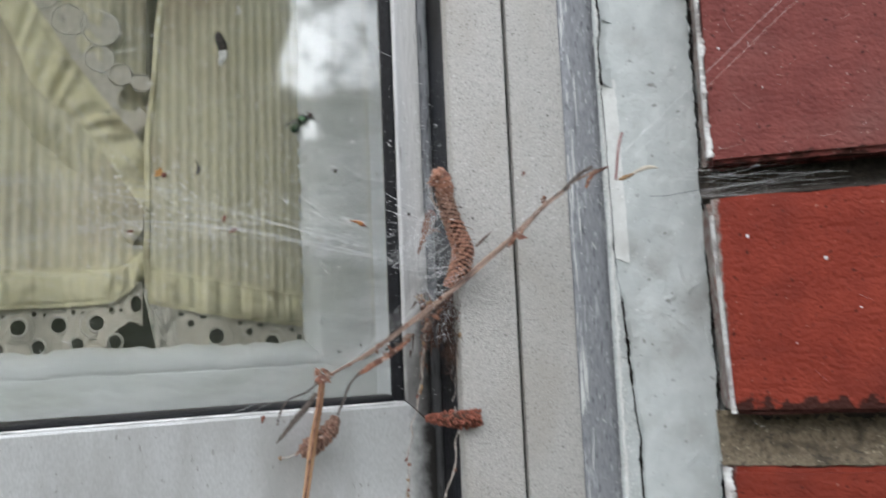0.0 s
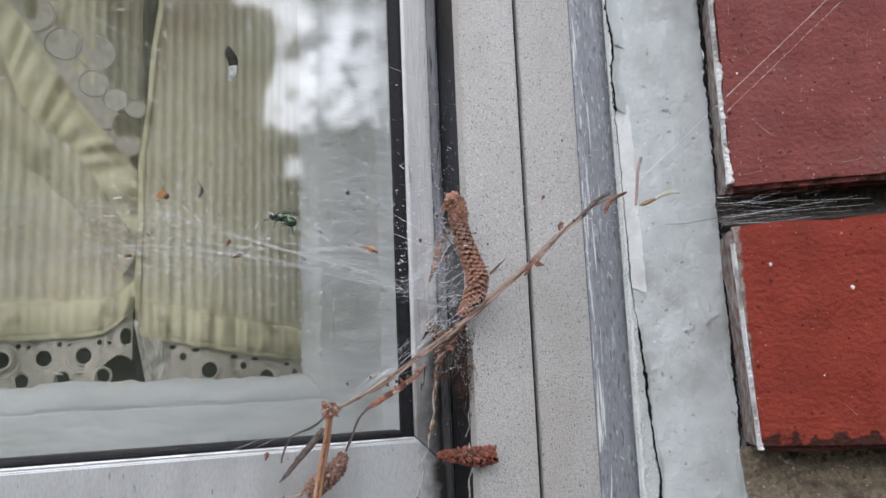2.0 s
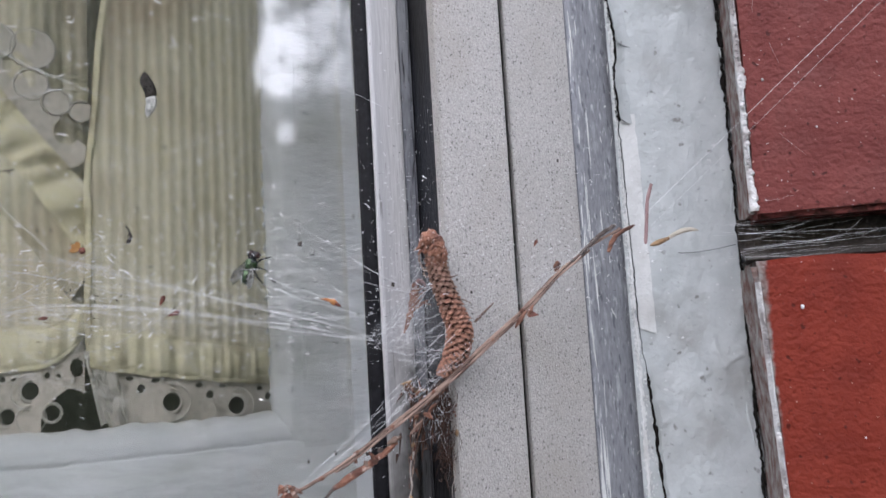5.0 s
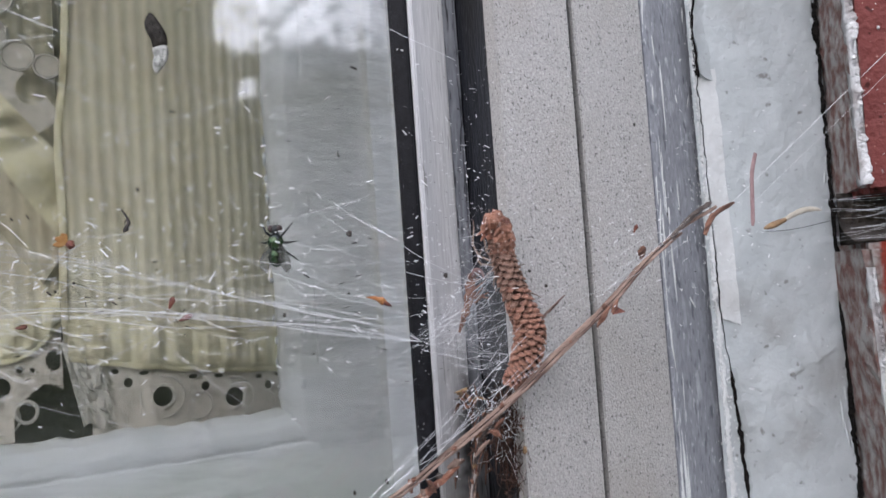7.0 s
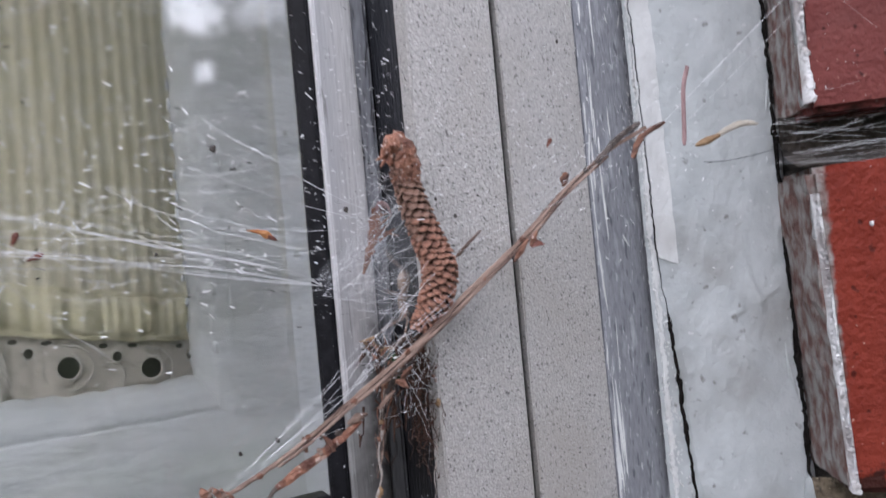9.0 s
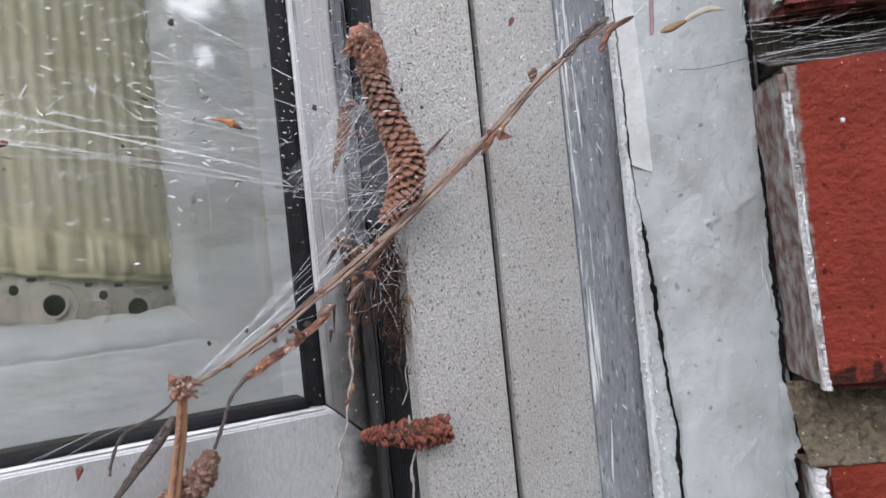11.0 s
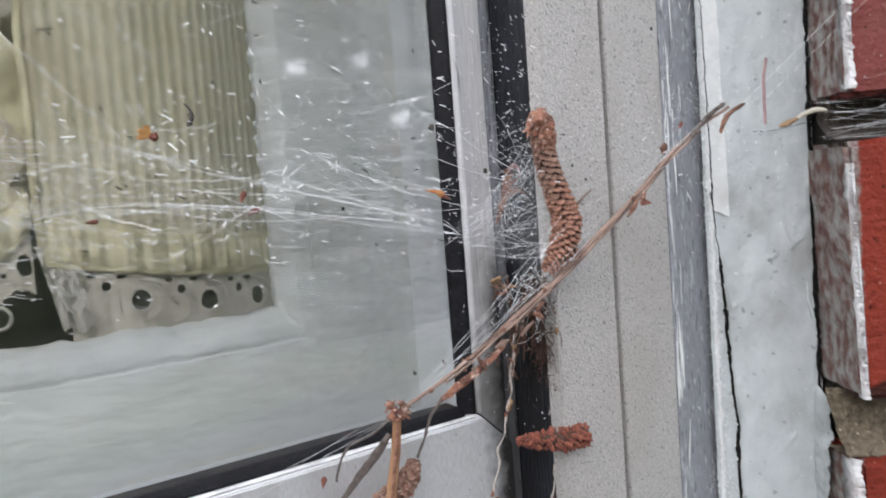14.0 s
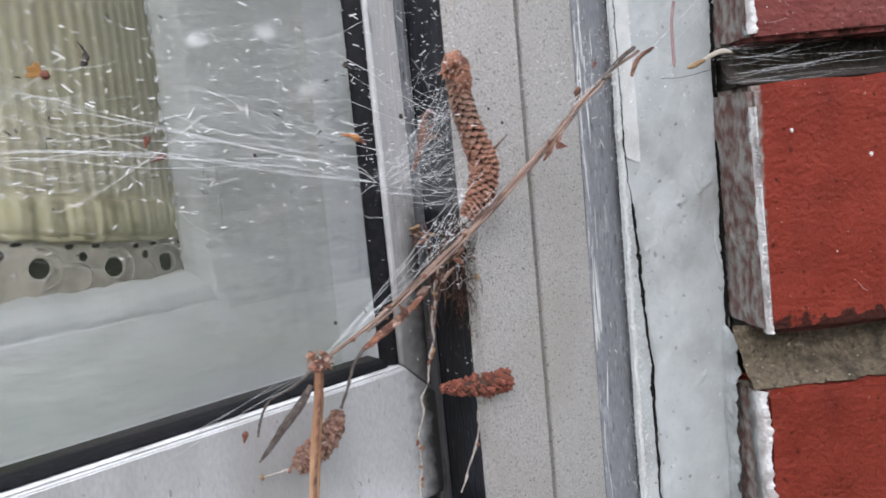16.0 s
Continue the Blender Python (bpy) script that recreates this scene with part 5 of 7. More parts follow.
# ---------------------------------------------------------------- twigs
def twig():
    rng = random.Random(31)
    t = root("twig", (-3.5, 21.27, 138.86), "dry split twig strung across the frame by silk", "twig")
    main = spline([(-3.50, 21.27, 138.88), (-2.72, 21.35, 139.24), (-1.9, 21.42, 139.72), (-0.98, 21.5, 140.36), (0.0, 21.57, 141.04), (1.05, 21.65, 141.9),
                   (1.96, 21.72, 142.62), (2.8, 21.8, 143.4), (3.6, 21.87, 144.0), (4.4, 21.93, 144.42)], 6)
    k = len(main)
    bm = bmesh.new()
    tube(bm, main, [0.034 + 0.018 * math.sin(math.pi * min(1, i / k * 1.15)) + (0.010 if 0.5 < i / k < 0.8 else 0) for i in range(k)], 8, 0.8, 0.18, rng)
    part("stem", bm, TWIG, t)
    # split half running beside it
    bm = bmesh.new()
    side = [p + Vector((0.035, -0.03, -0.05 - 0.012 * math.sin(i * 0.7))) for i, p in enumerate(main[8:-6])]
    tube(bm, side, [0.030 * math.sin(math.pi * (0.12 + 0.8 * i / len(side))) + 0.012 for i in range(len(side))], 6, 0.7, 0.25, rng)
    part("split_half", bm, TWIG, t)
    bm = bmesh.new()
    seam = [p + Vector((0.012, -0.045, -0.022 - 0.01 * math.sin(i * 0.9))) for i, p in enumerate(main[10:-8])]
    tube(bm, seam, [0.002 + 0.005 * abs(math.sin(i * 0.45)) for i in range(len(seam))], 4, 1, 0.4, rng)
    part("dark_seam", bm, DARK, t, "black line of the split")
    bm = bmesh.new()
    tube(bm, spline([(3.4, 21.8, 143.85), (3.9, 21.84, 144.28), (4.3, 21.9, 144.5)], 5), [0.05] * 10 + [0.02], 6, 0.6, 0.3, rng)
    part("dark_end", bm, GREYBARK, t, "blackened frayed end")
    bm = bmesh.new()
    tube(bm, spline([(4.03, 21.7, 143.86), (4.15, 21.72, 144.12), (4.35, 21.76, 144.30), (4.72, 21.82, 144.47)], 5), [0.035, 0.045, 0.05, 0.05, 0.06, 0.06, 0.06, 0.06, 0.055, 0.05, 0.05, 0.05, 0.05, 0.045, 0.04, 0.02], 6, 0.5, 0.15, rng)
    part("bark_curl", bm, BARK, t, "curl of red bark")
    for a, b, w in (((1.75, 21.62, 142.25), (2.02, 21.6, 142.62), 0.06), ((2.2, 21.64, 142.74), (2.05, 21.6, 142.5), 0.05)):
        bm = bmesh.new()
        tube(bm, [a, ((a[0] + b[0]) / 2, a[1] - 0.05, (a[2] + b[2]) / 2), b], [0.02, w, 0.02], 6, 0.5)
        part("bud_scale", bm, BARK, t)
    bm = bmesh.new()
    v = [bm.verts.new(p) for p in ((2.1, 21.63, 142.66), (2.32, 21.58, 142.50), (2.06, 21.6, 142.46), (2.12, 21.72, 142.58))]
    for f in ((0, 1, 2), (0, 3, 1), (1, 3, 2), (0, 2, 3)):
        bm.faces.new([v[i] for i in f])
    part("thorn", bm, REDBROWN, t, "dark triangular bract")
    # knot where the stalk hangs
    for _ in range(24):
        bm = bmesh.new()
        c = Vector((-3.45 + rng.uniform(-0.2, 0.2), 21.18 + rng.uniform(-0.1, 0.1), 138.92 + rng.uniform(-0.12, 0.2)))
        d = Vector((rng.uniform(-0.13, 0.13), rng.uniform(-0.05, 0.05), rng.uniform(-0.1, 0.12)))
        tube(bm, [c - d, c + Vector((0, -0.03, 0.01)), c + d], [0.015, rng.uniform(0.04, 0.075), 0.012], 6, 0.6, 0.25, rng)
        part("bark_curl", bm, rng.choice((BARK, SHEATH, SHEATH, TWIG)), t)
    bm = bmesh.new()
    tube(bm, [(-3.44, 21.2, 138.85), (-3.52, 21.15, 138.2), (-3.64, 21.1, 137.6), (-3.76, 21.05, 136.9), (-3.95, 21.0, 135.6), (-4.1, 21.0, 134.8)], [0.085, 0.10, 0.10, 0.095, 0.09, 0.06], 8, 0.6, 0.1, rng)
    part("stalk", bm, STALK, t, "pale orange fluted stalk")
    bm = bmesh.new()
    tube(bm, [(-3.44, 21.11, 138.8), (-3.53, 21.06, 138.2), (-3.66, 21.01, 137.5), (-3.80, 20.97, 136.7), (-3.96, 20.94, 135.6)], [0.02, 0.035, 0.035, 0.035, 0.03], 5)
    part("ridge", bm, BARK, t)
    # grey splinter
    bm = bmesh.new()
    tube(bm, spline([(-3.62, 21.22, 138.52), (-3.85, 21.22, 138.2), (-4.18, 21.23, 137.85), (-4.5, 21.24, 137.48), (-4.74, 21.25, 137.22)], 4), [0.05, 0.06, 0.07, 0.08, 0.09, 0.09, 0.09, 0.085, 0.08, 0.08, 0.07, 0.07, 0.06, 0.05, 0.04, 0.03, 0.01], 6, 0.5, 0.15, rng)
    part("splinter", bm, GREYBARK, t, "grey pointed splinter")
    # second stick held up against the first
    bm = bmesh.new()
    tube(bm, spline([(-2.50, 21.5, 138.96), (-2.15, 21.55, 139.16), (-1.7, 21.62, 139.42), (-1.05, 21.7, 139.86)], 4), [0.045, 0.065, 0.075, 0.08, 0.08, 0.085, 0.09, 0.085, 0.085, 0.08, 0.07, 0.065, 0.045], 7, 0.7, 0.22, rng)
    part("red_stick", bm, SHEATH, t, "short red-brown stick")
    bm = bmesh.new()
    tube(bm, spline([(-2.5, 21.5, 138.96), (-2.75, 21.42, 138.68), (-2.9, 21.4, 138.3), (-3.08, 21.4, 137.9)], 5), [0.05, 0.04, 0.035] + [0.03] * 13, 5, 1, 0.4, rng)
    part("frayed_cord", bm, GREYBARK, t, "frayed grey fibre")
    bm = bmesh.new()
    tube(bm, spline([(-3.5, 21.3, 138.86), (-3.9, 21.3, 138.55), (-4.4, 21.3, 138.35), (-4.62, 21.3, 138.0), (-4.7, 21.3, 137.7)], 5), [0.05, 0.04] + [0.025] * 19, 5, 1, 0.4, rng)
    part("side_shoot", bm, GREYBARK, t)
    # nodes where side buds broke off
    for a in (0.12, 0.22, 0.31, 0.42, 0.58, 0.66, 0.83):
        p = main[int(a * len(main))]
        bm = bmesh.new()
        blob(bm, p + Vector((rng.uniform(-0.02, 0.02), -0.02, rng.uniform(-0.02, 0.02))), (0.06, 0.05, 0.05), Matrix.Rotation(-0.65, 3, 'Y'), 5, 7, 0.3, rng)
        part("node", bm, rng.choice((BARK, GREYBARK)), t)
    # litter lodged under the stem
    for k in range(9):
        a = 0.20 + 0.026 * k
        p = main[int(a * len(main))]
        bm = bmesh.new()
        q = p + Vector((rng.uniform(-0.1, 0.25), rng.uniform(0.0, 0.25), -rng.uniform(0.12, 0.4)))
        r = q + Vector((rng.uniform(-0.2, 0.4), rng.uniform(-0.1, 0.1), rng.uniform(-0.15, 0.3)))
        tube(bm, [q, (q + r) / 2 + Vector((0, 0, 0.03)), r], [0.03, rng.uniform(0.04, 0.08), 0.02], 5, 0.6, 0.3, rng)
        part("bark_scrap", bm, rng.choice((BARK, GREYBARK, TWIG)), t)
    return t


twig()

rng = random.Random(77)


def small(name, at, label, category, make, material, smooth=False):
    ob = root(name, at, label, category)
    bm = bmesh.new()
    make(bm)
    part("body", bm, material, ob, smooth=smooth)
    return ob


small("stick", (0.47, 22.6, 142.0), "thin dark stick poking out behind the cone", "stick",
      lambda bm: tube(bm, [(0.3, 22.6, 141.85), (0.81, 22.6, 142.37), (1.15, 22.58, 142.68), (1.38, 22.55, 142.88)], [0.036, 0.034, 0.03, 0.012], 6, 1, 0.2, rng), TWIG)
small("dead_needle", (4.95, 21.4, 144), "flat dead conifer needle hanging on a thread", "needle",
      lambda bm: tube(bm, spline([(5.13, 21.6, 145.38), (4.98, 21.5, 145.0), (4.9, 21.4, 144.6), (4.82, 21.28, 144.2), (4.76, 21.2, 143.95)], 3), [0.038, 0.042] + [0.042] * 10 + [0.025], 6, 0.35), NEEDLE)
seed = small("winged_seed", (4.73, 20.7, 143.86), "winged seed with a brown body and pale wing", "seed",
             lambda bm: tube(bm, spline([(4.72, 20.7, 143.86), (4.86, 20.69, 143.90), (5.0, 20.68, 143.95), (5.14, 20.66, 144.0)], 4), [0.01, 0.03, 0.045, 0.055, 0.06, 0.065, 0.065, 0.06, 0.055, 0.05, 0.045, 0.04, 0.03], 7, 0.6), SEEDBODY, True)
bm = bmesh.new()
tube(bm, spline([(5.10, 20.67, 143.99), (5.28, 20.64, 144.08), (5.45, 20.62, 144.14), (5.62, 20.6, 144.15), (5.78, 20.6, 144.12)], 4), [0.035, 0.04, 0.045, 0.05, 0.05, 0.05, 0.055, 0.055, 0.055, 0.055, 0.05, 0.05, 0.045, 0.04, 0.035, 0.025, 0.01], 7, 0.35)
part("wing", bm, SEED, seed, "pale papery wing", smooth=True)
husk = small("insect_husk", (-0.45, 22.6, 143.4), "torn brown husk lodged beside the cone", "husk",
             lambda bm: tube(bm, spline([(-0.30, 22.6, 143.42), (-0.46, 22.55, 143.38), (-0.55, 22.55, 142.95), (-0.68, 22.58, 142.6), (-0.80, 22.6, 142.28)], 4),
                             [0.03, 0.05, 0.07, 0.08, 0.09, 0.09, 0.1, 0.1, 0.1, 0.09, 0.08, 0.08, 0.07, 0.06, 0.05, 0.04, 0.02], 6, 0.45, 0.3, rng), BARK)
bm = bmesh.new()
tube(bm, spline([(-0.47, 22.5, 143.38), (-0.40, 22.46, 143.5), (-0.28, 22.47, 143.46), (-0.22, 22.5, 143.3)], 4), [0.02, 0.03, 0.04, 0.045, 0.05, 0.05, 0.045, 0.04, 0.035, 0.03, 0.025, 0.02, 0.01], 6, 0.4)
part("pale_cap", bm, NEEDLE, husk, "pale papery cap", smooth=True)
for k in range(7):
    bm = bmesh.new()
    a = Vector((-0.45 + rng.uniform(-0.1, 0.1), 22.55, 143.1 + rng.uniform(-0.4, 0.2)))
    tube(bm, [a, a + Vector((rng.uniform(-0.1, 0.35), rng.uniform(-0.1, 0.1), rng.uniform(-0.5, 0.3)))], [0.025, 0.008], 4)
    part("shred", bm, BARK, husk)

moth = root("moss_tuft", (-0.7, 23.0, 140.9), "brown tuft of moss and insect remains in the sash corner", "debris")
for k in range(26):
    bm = bmesh.new()
    a = Vector((-0.72 + rng.gauss(0, 0.11), 22.95 + rng.gauss(0, 0.06), 140.9 + rng.gauss(0, 0.10)))
    tube(bm, [a, a + Vector((rng.gauss(0, 0.06), rng.gauss(0, 0.05), rng.gauss(0.0, 0.06))), a + Vector((rng.gauss(0, 0.11), rng.gauss(0, 0.06), rng.gauss(0.0, 0.11)))], [0.02, rng.uniform(0.02, 0.05), 0.01], 5, 0.6)
    part("frond", bm, rng.choice((SEEDBODY, GREYBARK, BARK)), moth)

husk_bud = small("orange_husk", (-2.32, 21.13, 143.05), "curled orange bud husk caught in the web", "husk",
      lambda bm: tube(bm, spline([(-2.56, 21.13, 143.13), (-2.42, 21.1, 143.11), (-2.3, 21.1, 143.06), (-2.18, 21.13, 143.0)], 4), [0.008, 0.012, 0.018, 0.026, 0.03, 0.036, 0.04, 0.05, 0.058, 0.064, 0.06, 0.05, 0.02], 8, 0.5, 0.22, rng), ORANGE)
bm = bmesh.new()
tube(bm, [(-2.24, 21.08, 143.0), (-2.17, 21.09, 142.98), (-2.10, 21.1, 142.93)], [0.03, 0.045, 0.012], 6, 0.6, 0.25, rng)
part("dark_tip", bm, REDBROWN, husk_bud, "dark broken tip")
for at, a, s in (((-5.9, 20.74, 143.27), 70, 1.0), ((-5.75, 21.05, 142.99), 20, 1.15), ((-8.41, 20.66, 143.03), 5, 0.9), ((-4.95, 20.76, 137.92), 75, 1.0), ((2.11, 19.89, 143.97), 60, 0.7)):
    d = Vector((math.cos(radians(a)), 0.1, math.sin(radians(a)))) * 0.11 * s
    c = Vector(at)
    small("bud_scale", at, "tiny red-brown bud scale stuck in the silk", "bud scale",
          lambda bm: tube(bm, [c - d, c - d * 0.3, c + d * 0.5, c + d], [0.012 * s, 0.035 * s, 0.06 * s, 0.02 * s], 6, 0.6, 0.15, rng), REDBROWN)
small("bark_chip", (2.86, 22.06, 143.62), "small square chip of red bark on the twig", "bark chip",
      lambda bm: blob(bm, Vector((2.86, 22.0, 143.62)), (0.09, 0.04, 0.13), Matrix.Rotation(0.3, 3, 'Y'), 4, 5, 0.25, rng), BARK)

flyleg = root("insect_wing", (-7.24, 19.71, 144.34), "honey-coloured insect wing with a dark joint", "insect remains")
bm = bmesh.new()
for dz, dx in ((0.05, -0.17), (-0.03, -0.2), (0.1, -0.06)):
    tube(bm, [(-7.2, 19.71, 144.34), (-7.2 + dx * 0.6, 19.7, 144.36 + dz), (-7.2 + dx, 19.69, 144.36 + dz * 1.4)], [0.03, 0.06, 0.015], 6, 0.3)
part("wing", bm, HONEY, flyleg)
bm = bmesh.new()
blob(bm, Vector((-7.14, 19.7, 144.31)), (0.08, 0.06, 0.07), None, 5, 7, 0.2, rng)
part("joint", bm, REDBROWN, flyleg)
small("ant_husk", (-6.67, 21.01, 144.75), "shrivelled black ant in the web", "ant",
      lambda bm: (tube(bm, [(-6.76, 21.0, 144.98), (-6.70, 21.0, 144.9), (-6.66, 21.0, 144.82), (-6.72, 21.0, 144.74)], [0.012, 0.02, 0.02, 0.012], 5),
                  tube(bm, [(-6.66, 21.0, 144.84), (-6.64, 21.0, 144.74), (-6.70, 21.0, 144.62), (-6.74, 21.0, 144.58)], [0.02, 0.04, 0.05, 0.015], 6)), GRIT)
LEAF_AT = Vector((-5.09, 17.84, 146.9))
petal = root("fallen_petal", (-5.09, 17.84, 146.85), "small leaf scrap, dark above and pale below, hung on silk", "leaf scrap")
bm = bmesh.new()
tube(bm, spline([(-5.14, 17.84, 147.22), (-5.12, 17.82, 147.08), (-5.05, 17.8, 146.93), (-5.06, 17.84, 146.82)], 3), [0.012, 0.05, 0.075, 0.085, 0.09, 0.09, 0.09, 0.085, 0.08, 0.07], 7, 0.3)
for v in bm.verts:
    v.co = LEAF_AT + (v.co - LEAF_AT) * 1.3
part("dark_half", bm, GREYWING, petal, smooth=True)
bm = bmesh.new()
tube(bm, spline([(-5.06, 17.83, 146.86), (-5.04, 17.82, 146.74), (-5.08, 17.82, 146.64), (-5.11, 17.84, 146.56)], 3), [0.07, 0.085, 0.085, 0.08, 0.075, 0.07, 0.06, 0.05, 0.03, 0.01], 7, 0.35)
for v in bm.verts:
    v.co = LEAF_AT + (v.co - LEAF_AT) * 1.3
part("pale_half", bm, PALE_SCRAP, petal, smooth=True)

for at, r in (((-2.68, 19.45, 144.17), 0.045), ((-1.0, 22.43, 143.45), 0.05), ((-6.2, 20.2, 145.2), 0.03), ((0.49, 21.30, 143.4), 0.028), ((0.8, 21.4, 143.1), 0.03), ((-4.1, 21.6, 142.9), 0.03),
              ((3.24, 23.0, 146.35), 0.03), ((-1.75, 22.0, 139.6), 0.04), ((-2.4, 21.4, 139.75), 0.04), ((-3.0, 21.4, 139.6), 0.035), ((-7.2, 19.9, 143.7), 0.02)):
    small("grit", at, "speck of black grit held by silk", "grit", lambda bm: blob(bm, Vector(at), (r, r * 0.8, r * 1.1), None, 5, 6, 0.35, rng), GRIT)


# ---------------------------------------------------------------- spider web
def web():
    rng = random.Random(41)
    w = root("spider_web", (-1, 22.5, 141.5), "dusty tangled sheet web full of pale flecks", "spider web")

    def strand(bm, a, b, r=0.005, sag=0.05, n=5, wob=0.0):
        a, b = Vector(a), Vector(b)
        pts = []
        for i in range(n + 1):
            t = i / n
            p = a.lerp(b, t) - Vector((0, 0, 4 * sag * t * (1 - t)))
            if 0 < i < n:
                p += Vector((rng.uniform(-wob, wob), rng.uniform(-wob, wob), rng.uniform(-wob, wob)))
            pts.append(p)
        tube(bm, pts, r, 3)

    def path(bm, pts, r=0.007, n=4):
        tube(bm, spline(pts, n), r, 4)

    knot = (-1.55, 22.9, 142.13)
    # the two long bundles from the glass to the knot at the gasket
    bm = bmesh.new()
    for k in range(5):
        j = lambda s: Vector((rng.uniform(-s, s), rng.uniform(-s, s), rng.uniform(-s, s)))
        ends = ((-14.2, 19.6, 145.0), (-8.69, 20.6, 144.11), (-6.54, 21.18, 143.63), (-4.25, 21.75, 143.04), (-2.18, 22.32, 142.49))
        path(bm, [Vector(p) + j(0.45 - 0.09 * i) for i, p in enumerate(ends)] + [knot], rng.uniform(0.0028, 0.0058))
        ends = ((-14.0, 20.0, 142.2), (-11.6, 20.5, 142.6), (-8.5, 20.66, 143.15), (-5.8, 21.05, 142.98), (-3.5, 22.0, 142.6))
        path(bm, [Vector(p) + j(0.45 - 0.09 * i) for i, p in enumerate(ends)] + [knot], rng.uniform(0.0028, 0.0056))
    part("long_strand", bm, SILK, w, "long threads in two loose skeins", kind="stuff")
    bm = bmesh.new()
    path(bm, [(-3.25, 20.45, 144.1), (-2.4, 21.05, 143.76), (-1.68, 21.55, 143.5), (-0.95, 22.2, 143.3), (-0.42, 22.6, 143.2)], 0.005)
    part("beaded_thread", bm, SILK, w, "thick beaded thread")
    bm = bmesh.new()
    path(bm, [(-1.62, 22.8, 142.1), (-1.95, 22.6, 141.95), (-2.2, 22.6, 141.8), (-2.25, 22.6, 141.4), (-2.28, 22.6, 141.0), (-2.22, 22.6, 140.7), (-2.2, 22.6, 140.35)], 0.004)
    part("hanging_thread", bm, SILK, w)
    # cross threads of the sheet
    bm = bmesh.new()
    for _ in range(95):
        x = rng.uniform(-13, -2.2)
        z = rng.gauss(143.2, 0.8) if rng.random() < 0.65 else rng.uniform(142, 149)
        y = 21.4 - 0.55 * max(0, z - 143) + 0.12 * (x + 4) + rng.uniform(-0.3, 0.3)
        ln = rng.uniform(0.5, 3.2)
        a = rng.gauss(-0.18, 0.30)
        strand(bm, (x, y, z), (x + ln * math.cos(a), y + rng.uniform(-0.2, 0.5), z + ln * math.sin(a)), rng.choice((0.0022, 0.003, 0.0038, 0.005)), rng.uniform(0, 0.12), 7, 0.03)
    part("sheet_threads", bm, SILK, w, "criss-cross of fine threads", kind="stuff")
    # threads fanned from the knot to the cone, husk and twig
    bm = bmesh.new()
    for _ in range(18):
        a = Vector(knot) + Vector((rng.gauss(0.15, 0.25), rng.gauss(-0.1, 0.15), rng.gauss(0, 0.18)))
        b_ = Vector((rng.uniform(-0.4, 0.35), rng.uniform(21.8, 22.6), rng.uniform(141.1, 144.2)))
        strand(bm, a, b_, rng.uniform(0.0022, 0.0040), rng.uniform(0, 0.15), 5, 0.03)
    for _ in range(44):
        z = rng.triangular(141.2, 144.8, 142.4)
        a = Vector((rng.uniform(-1.05, -0.4), rng.uniform(22.2, 22.7), z + rng.gauss(0, 0.35)))
        b_ = Vector((rng.uniform(-0.4, 0.7), rng.uniform(21.9, 22.7), z + rng.gauss(0.15, 0.5)))
        strand(bm, a, b_, rng.uniform(0.0016, 0.0030), rng.uniform(-0.05, 0.12), 5, 0.04)
    for _ in range(7):
        t = rng.random()
        a = Vector((-3.4, 21.2, 138.95)).lerp(Vector((1.5, 21.6, 142.3)), t * 0.8)
        b_ = Vector((-1.2, 22.3, 140.6)).lerp(Vector((0.5, 21.5, 142.3)), rng.random())
        strand(bm, a, b_, rng.uniform(0.0014, 0.0034), 0.03, 5, 0.03)
    for _ in range(11):
        a = Vector((-3.3, 21.2, 139.0)).lerp(Vector((0.4, 21.55, 141.5)), rng.random())
        b_ = a + Vector((rng.uniform(-0.5, 1.2), rng.uniform(-0.1, 0.5), rng.uniform(0.1, 0.9)))
        strand(bm, a, b_, rng.uniform(0.0014, 0.0032), 0.04, 6, 0.03)
    part("retreat_threads", bm, SILK, w, "fan of threads round the retreat", kind="stuff")
    # taut threads above the twig
    bm = bmesh.new()
    for k in range(5):
        o = rng.uniform(0.05, 0.5)
        strand(bm, (-3.2 + rng.uniform(0, 0.6), 21.3, 139.1 + o * 0.6 + rng.uniform(-0.1, 0.1)), (0.6 + rng.uniform(-0.4, 0.5), 21.5 + rng.uniform(-0.1, 0.2), 141.9 + o + rng.uniform(-0.2, 0.2)), rng.uniform(0.0020, 0.0036), 0.09, 12, 0.05)
    for k in range(6):
        strand(bm, (0.5 + rng.uniform(-0.2, 0.6), 21.6, 142.4 + rng.uniform(-0.3, 0.5)), (3.6 + rng.uniform(-0.6, 0.8), 21.8, 144.0 + rng.uniform(-0.3, 0.3)), rng.uniform(0.0014, 0.0028), 0.1, 8, 0.04)
    for k in range(4):
        strand(bm, (-3.5, 21.2, 138.9 + rng.uniform(-0.1, 0.1)), (-8.5 + rng.uniform(-1, 1), 20.8, 136.9 + rng.uniform(-0.3, 0.5)), rng.uniform(0.0022, 0.0040), 0.06, 8, 0.05)
    part("twig_threads", bm, SILK, w, "taut threads along the twig", kind="stuff")
    # guy lines to the brick
    bm = bmesh.new()
    strand(bm, (4.74, 21.9, 144.49), (11.6, 20.55, 150.5), 0.0046, 0.0, 6, 0.01)
    strand(bm, (5.13, 21.9, 144.44), (11.9, 20.5, 150.4), 0.0026, 0.02, 6, 0.01)
    part("guy_lines", bm, SILK, w, "guy lines up to the brick")
    # silk stretched over the mortar joint
    bm = bmesh.new()
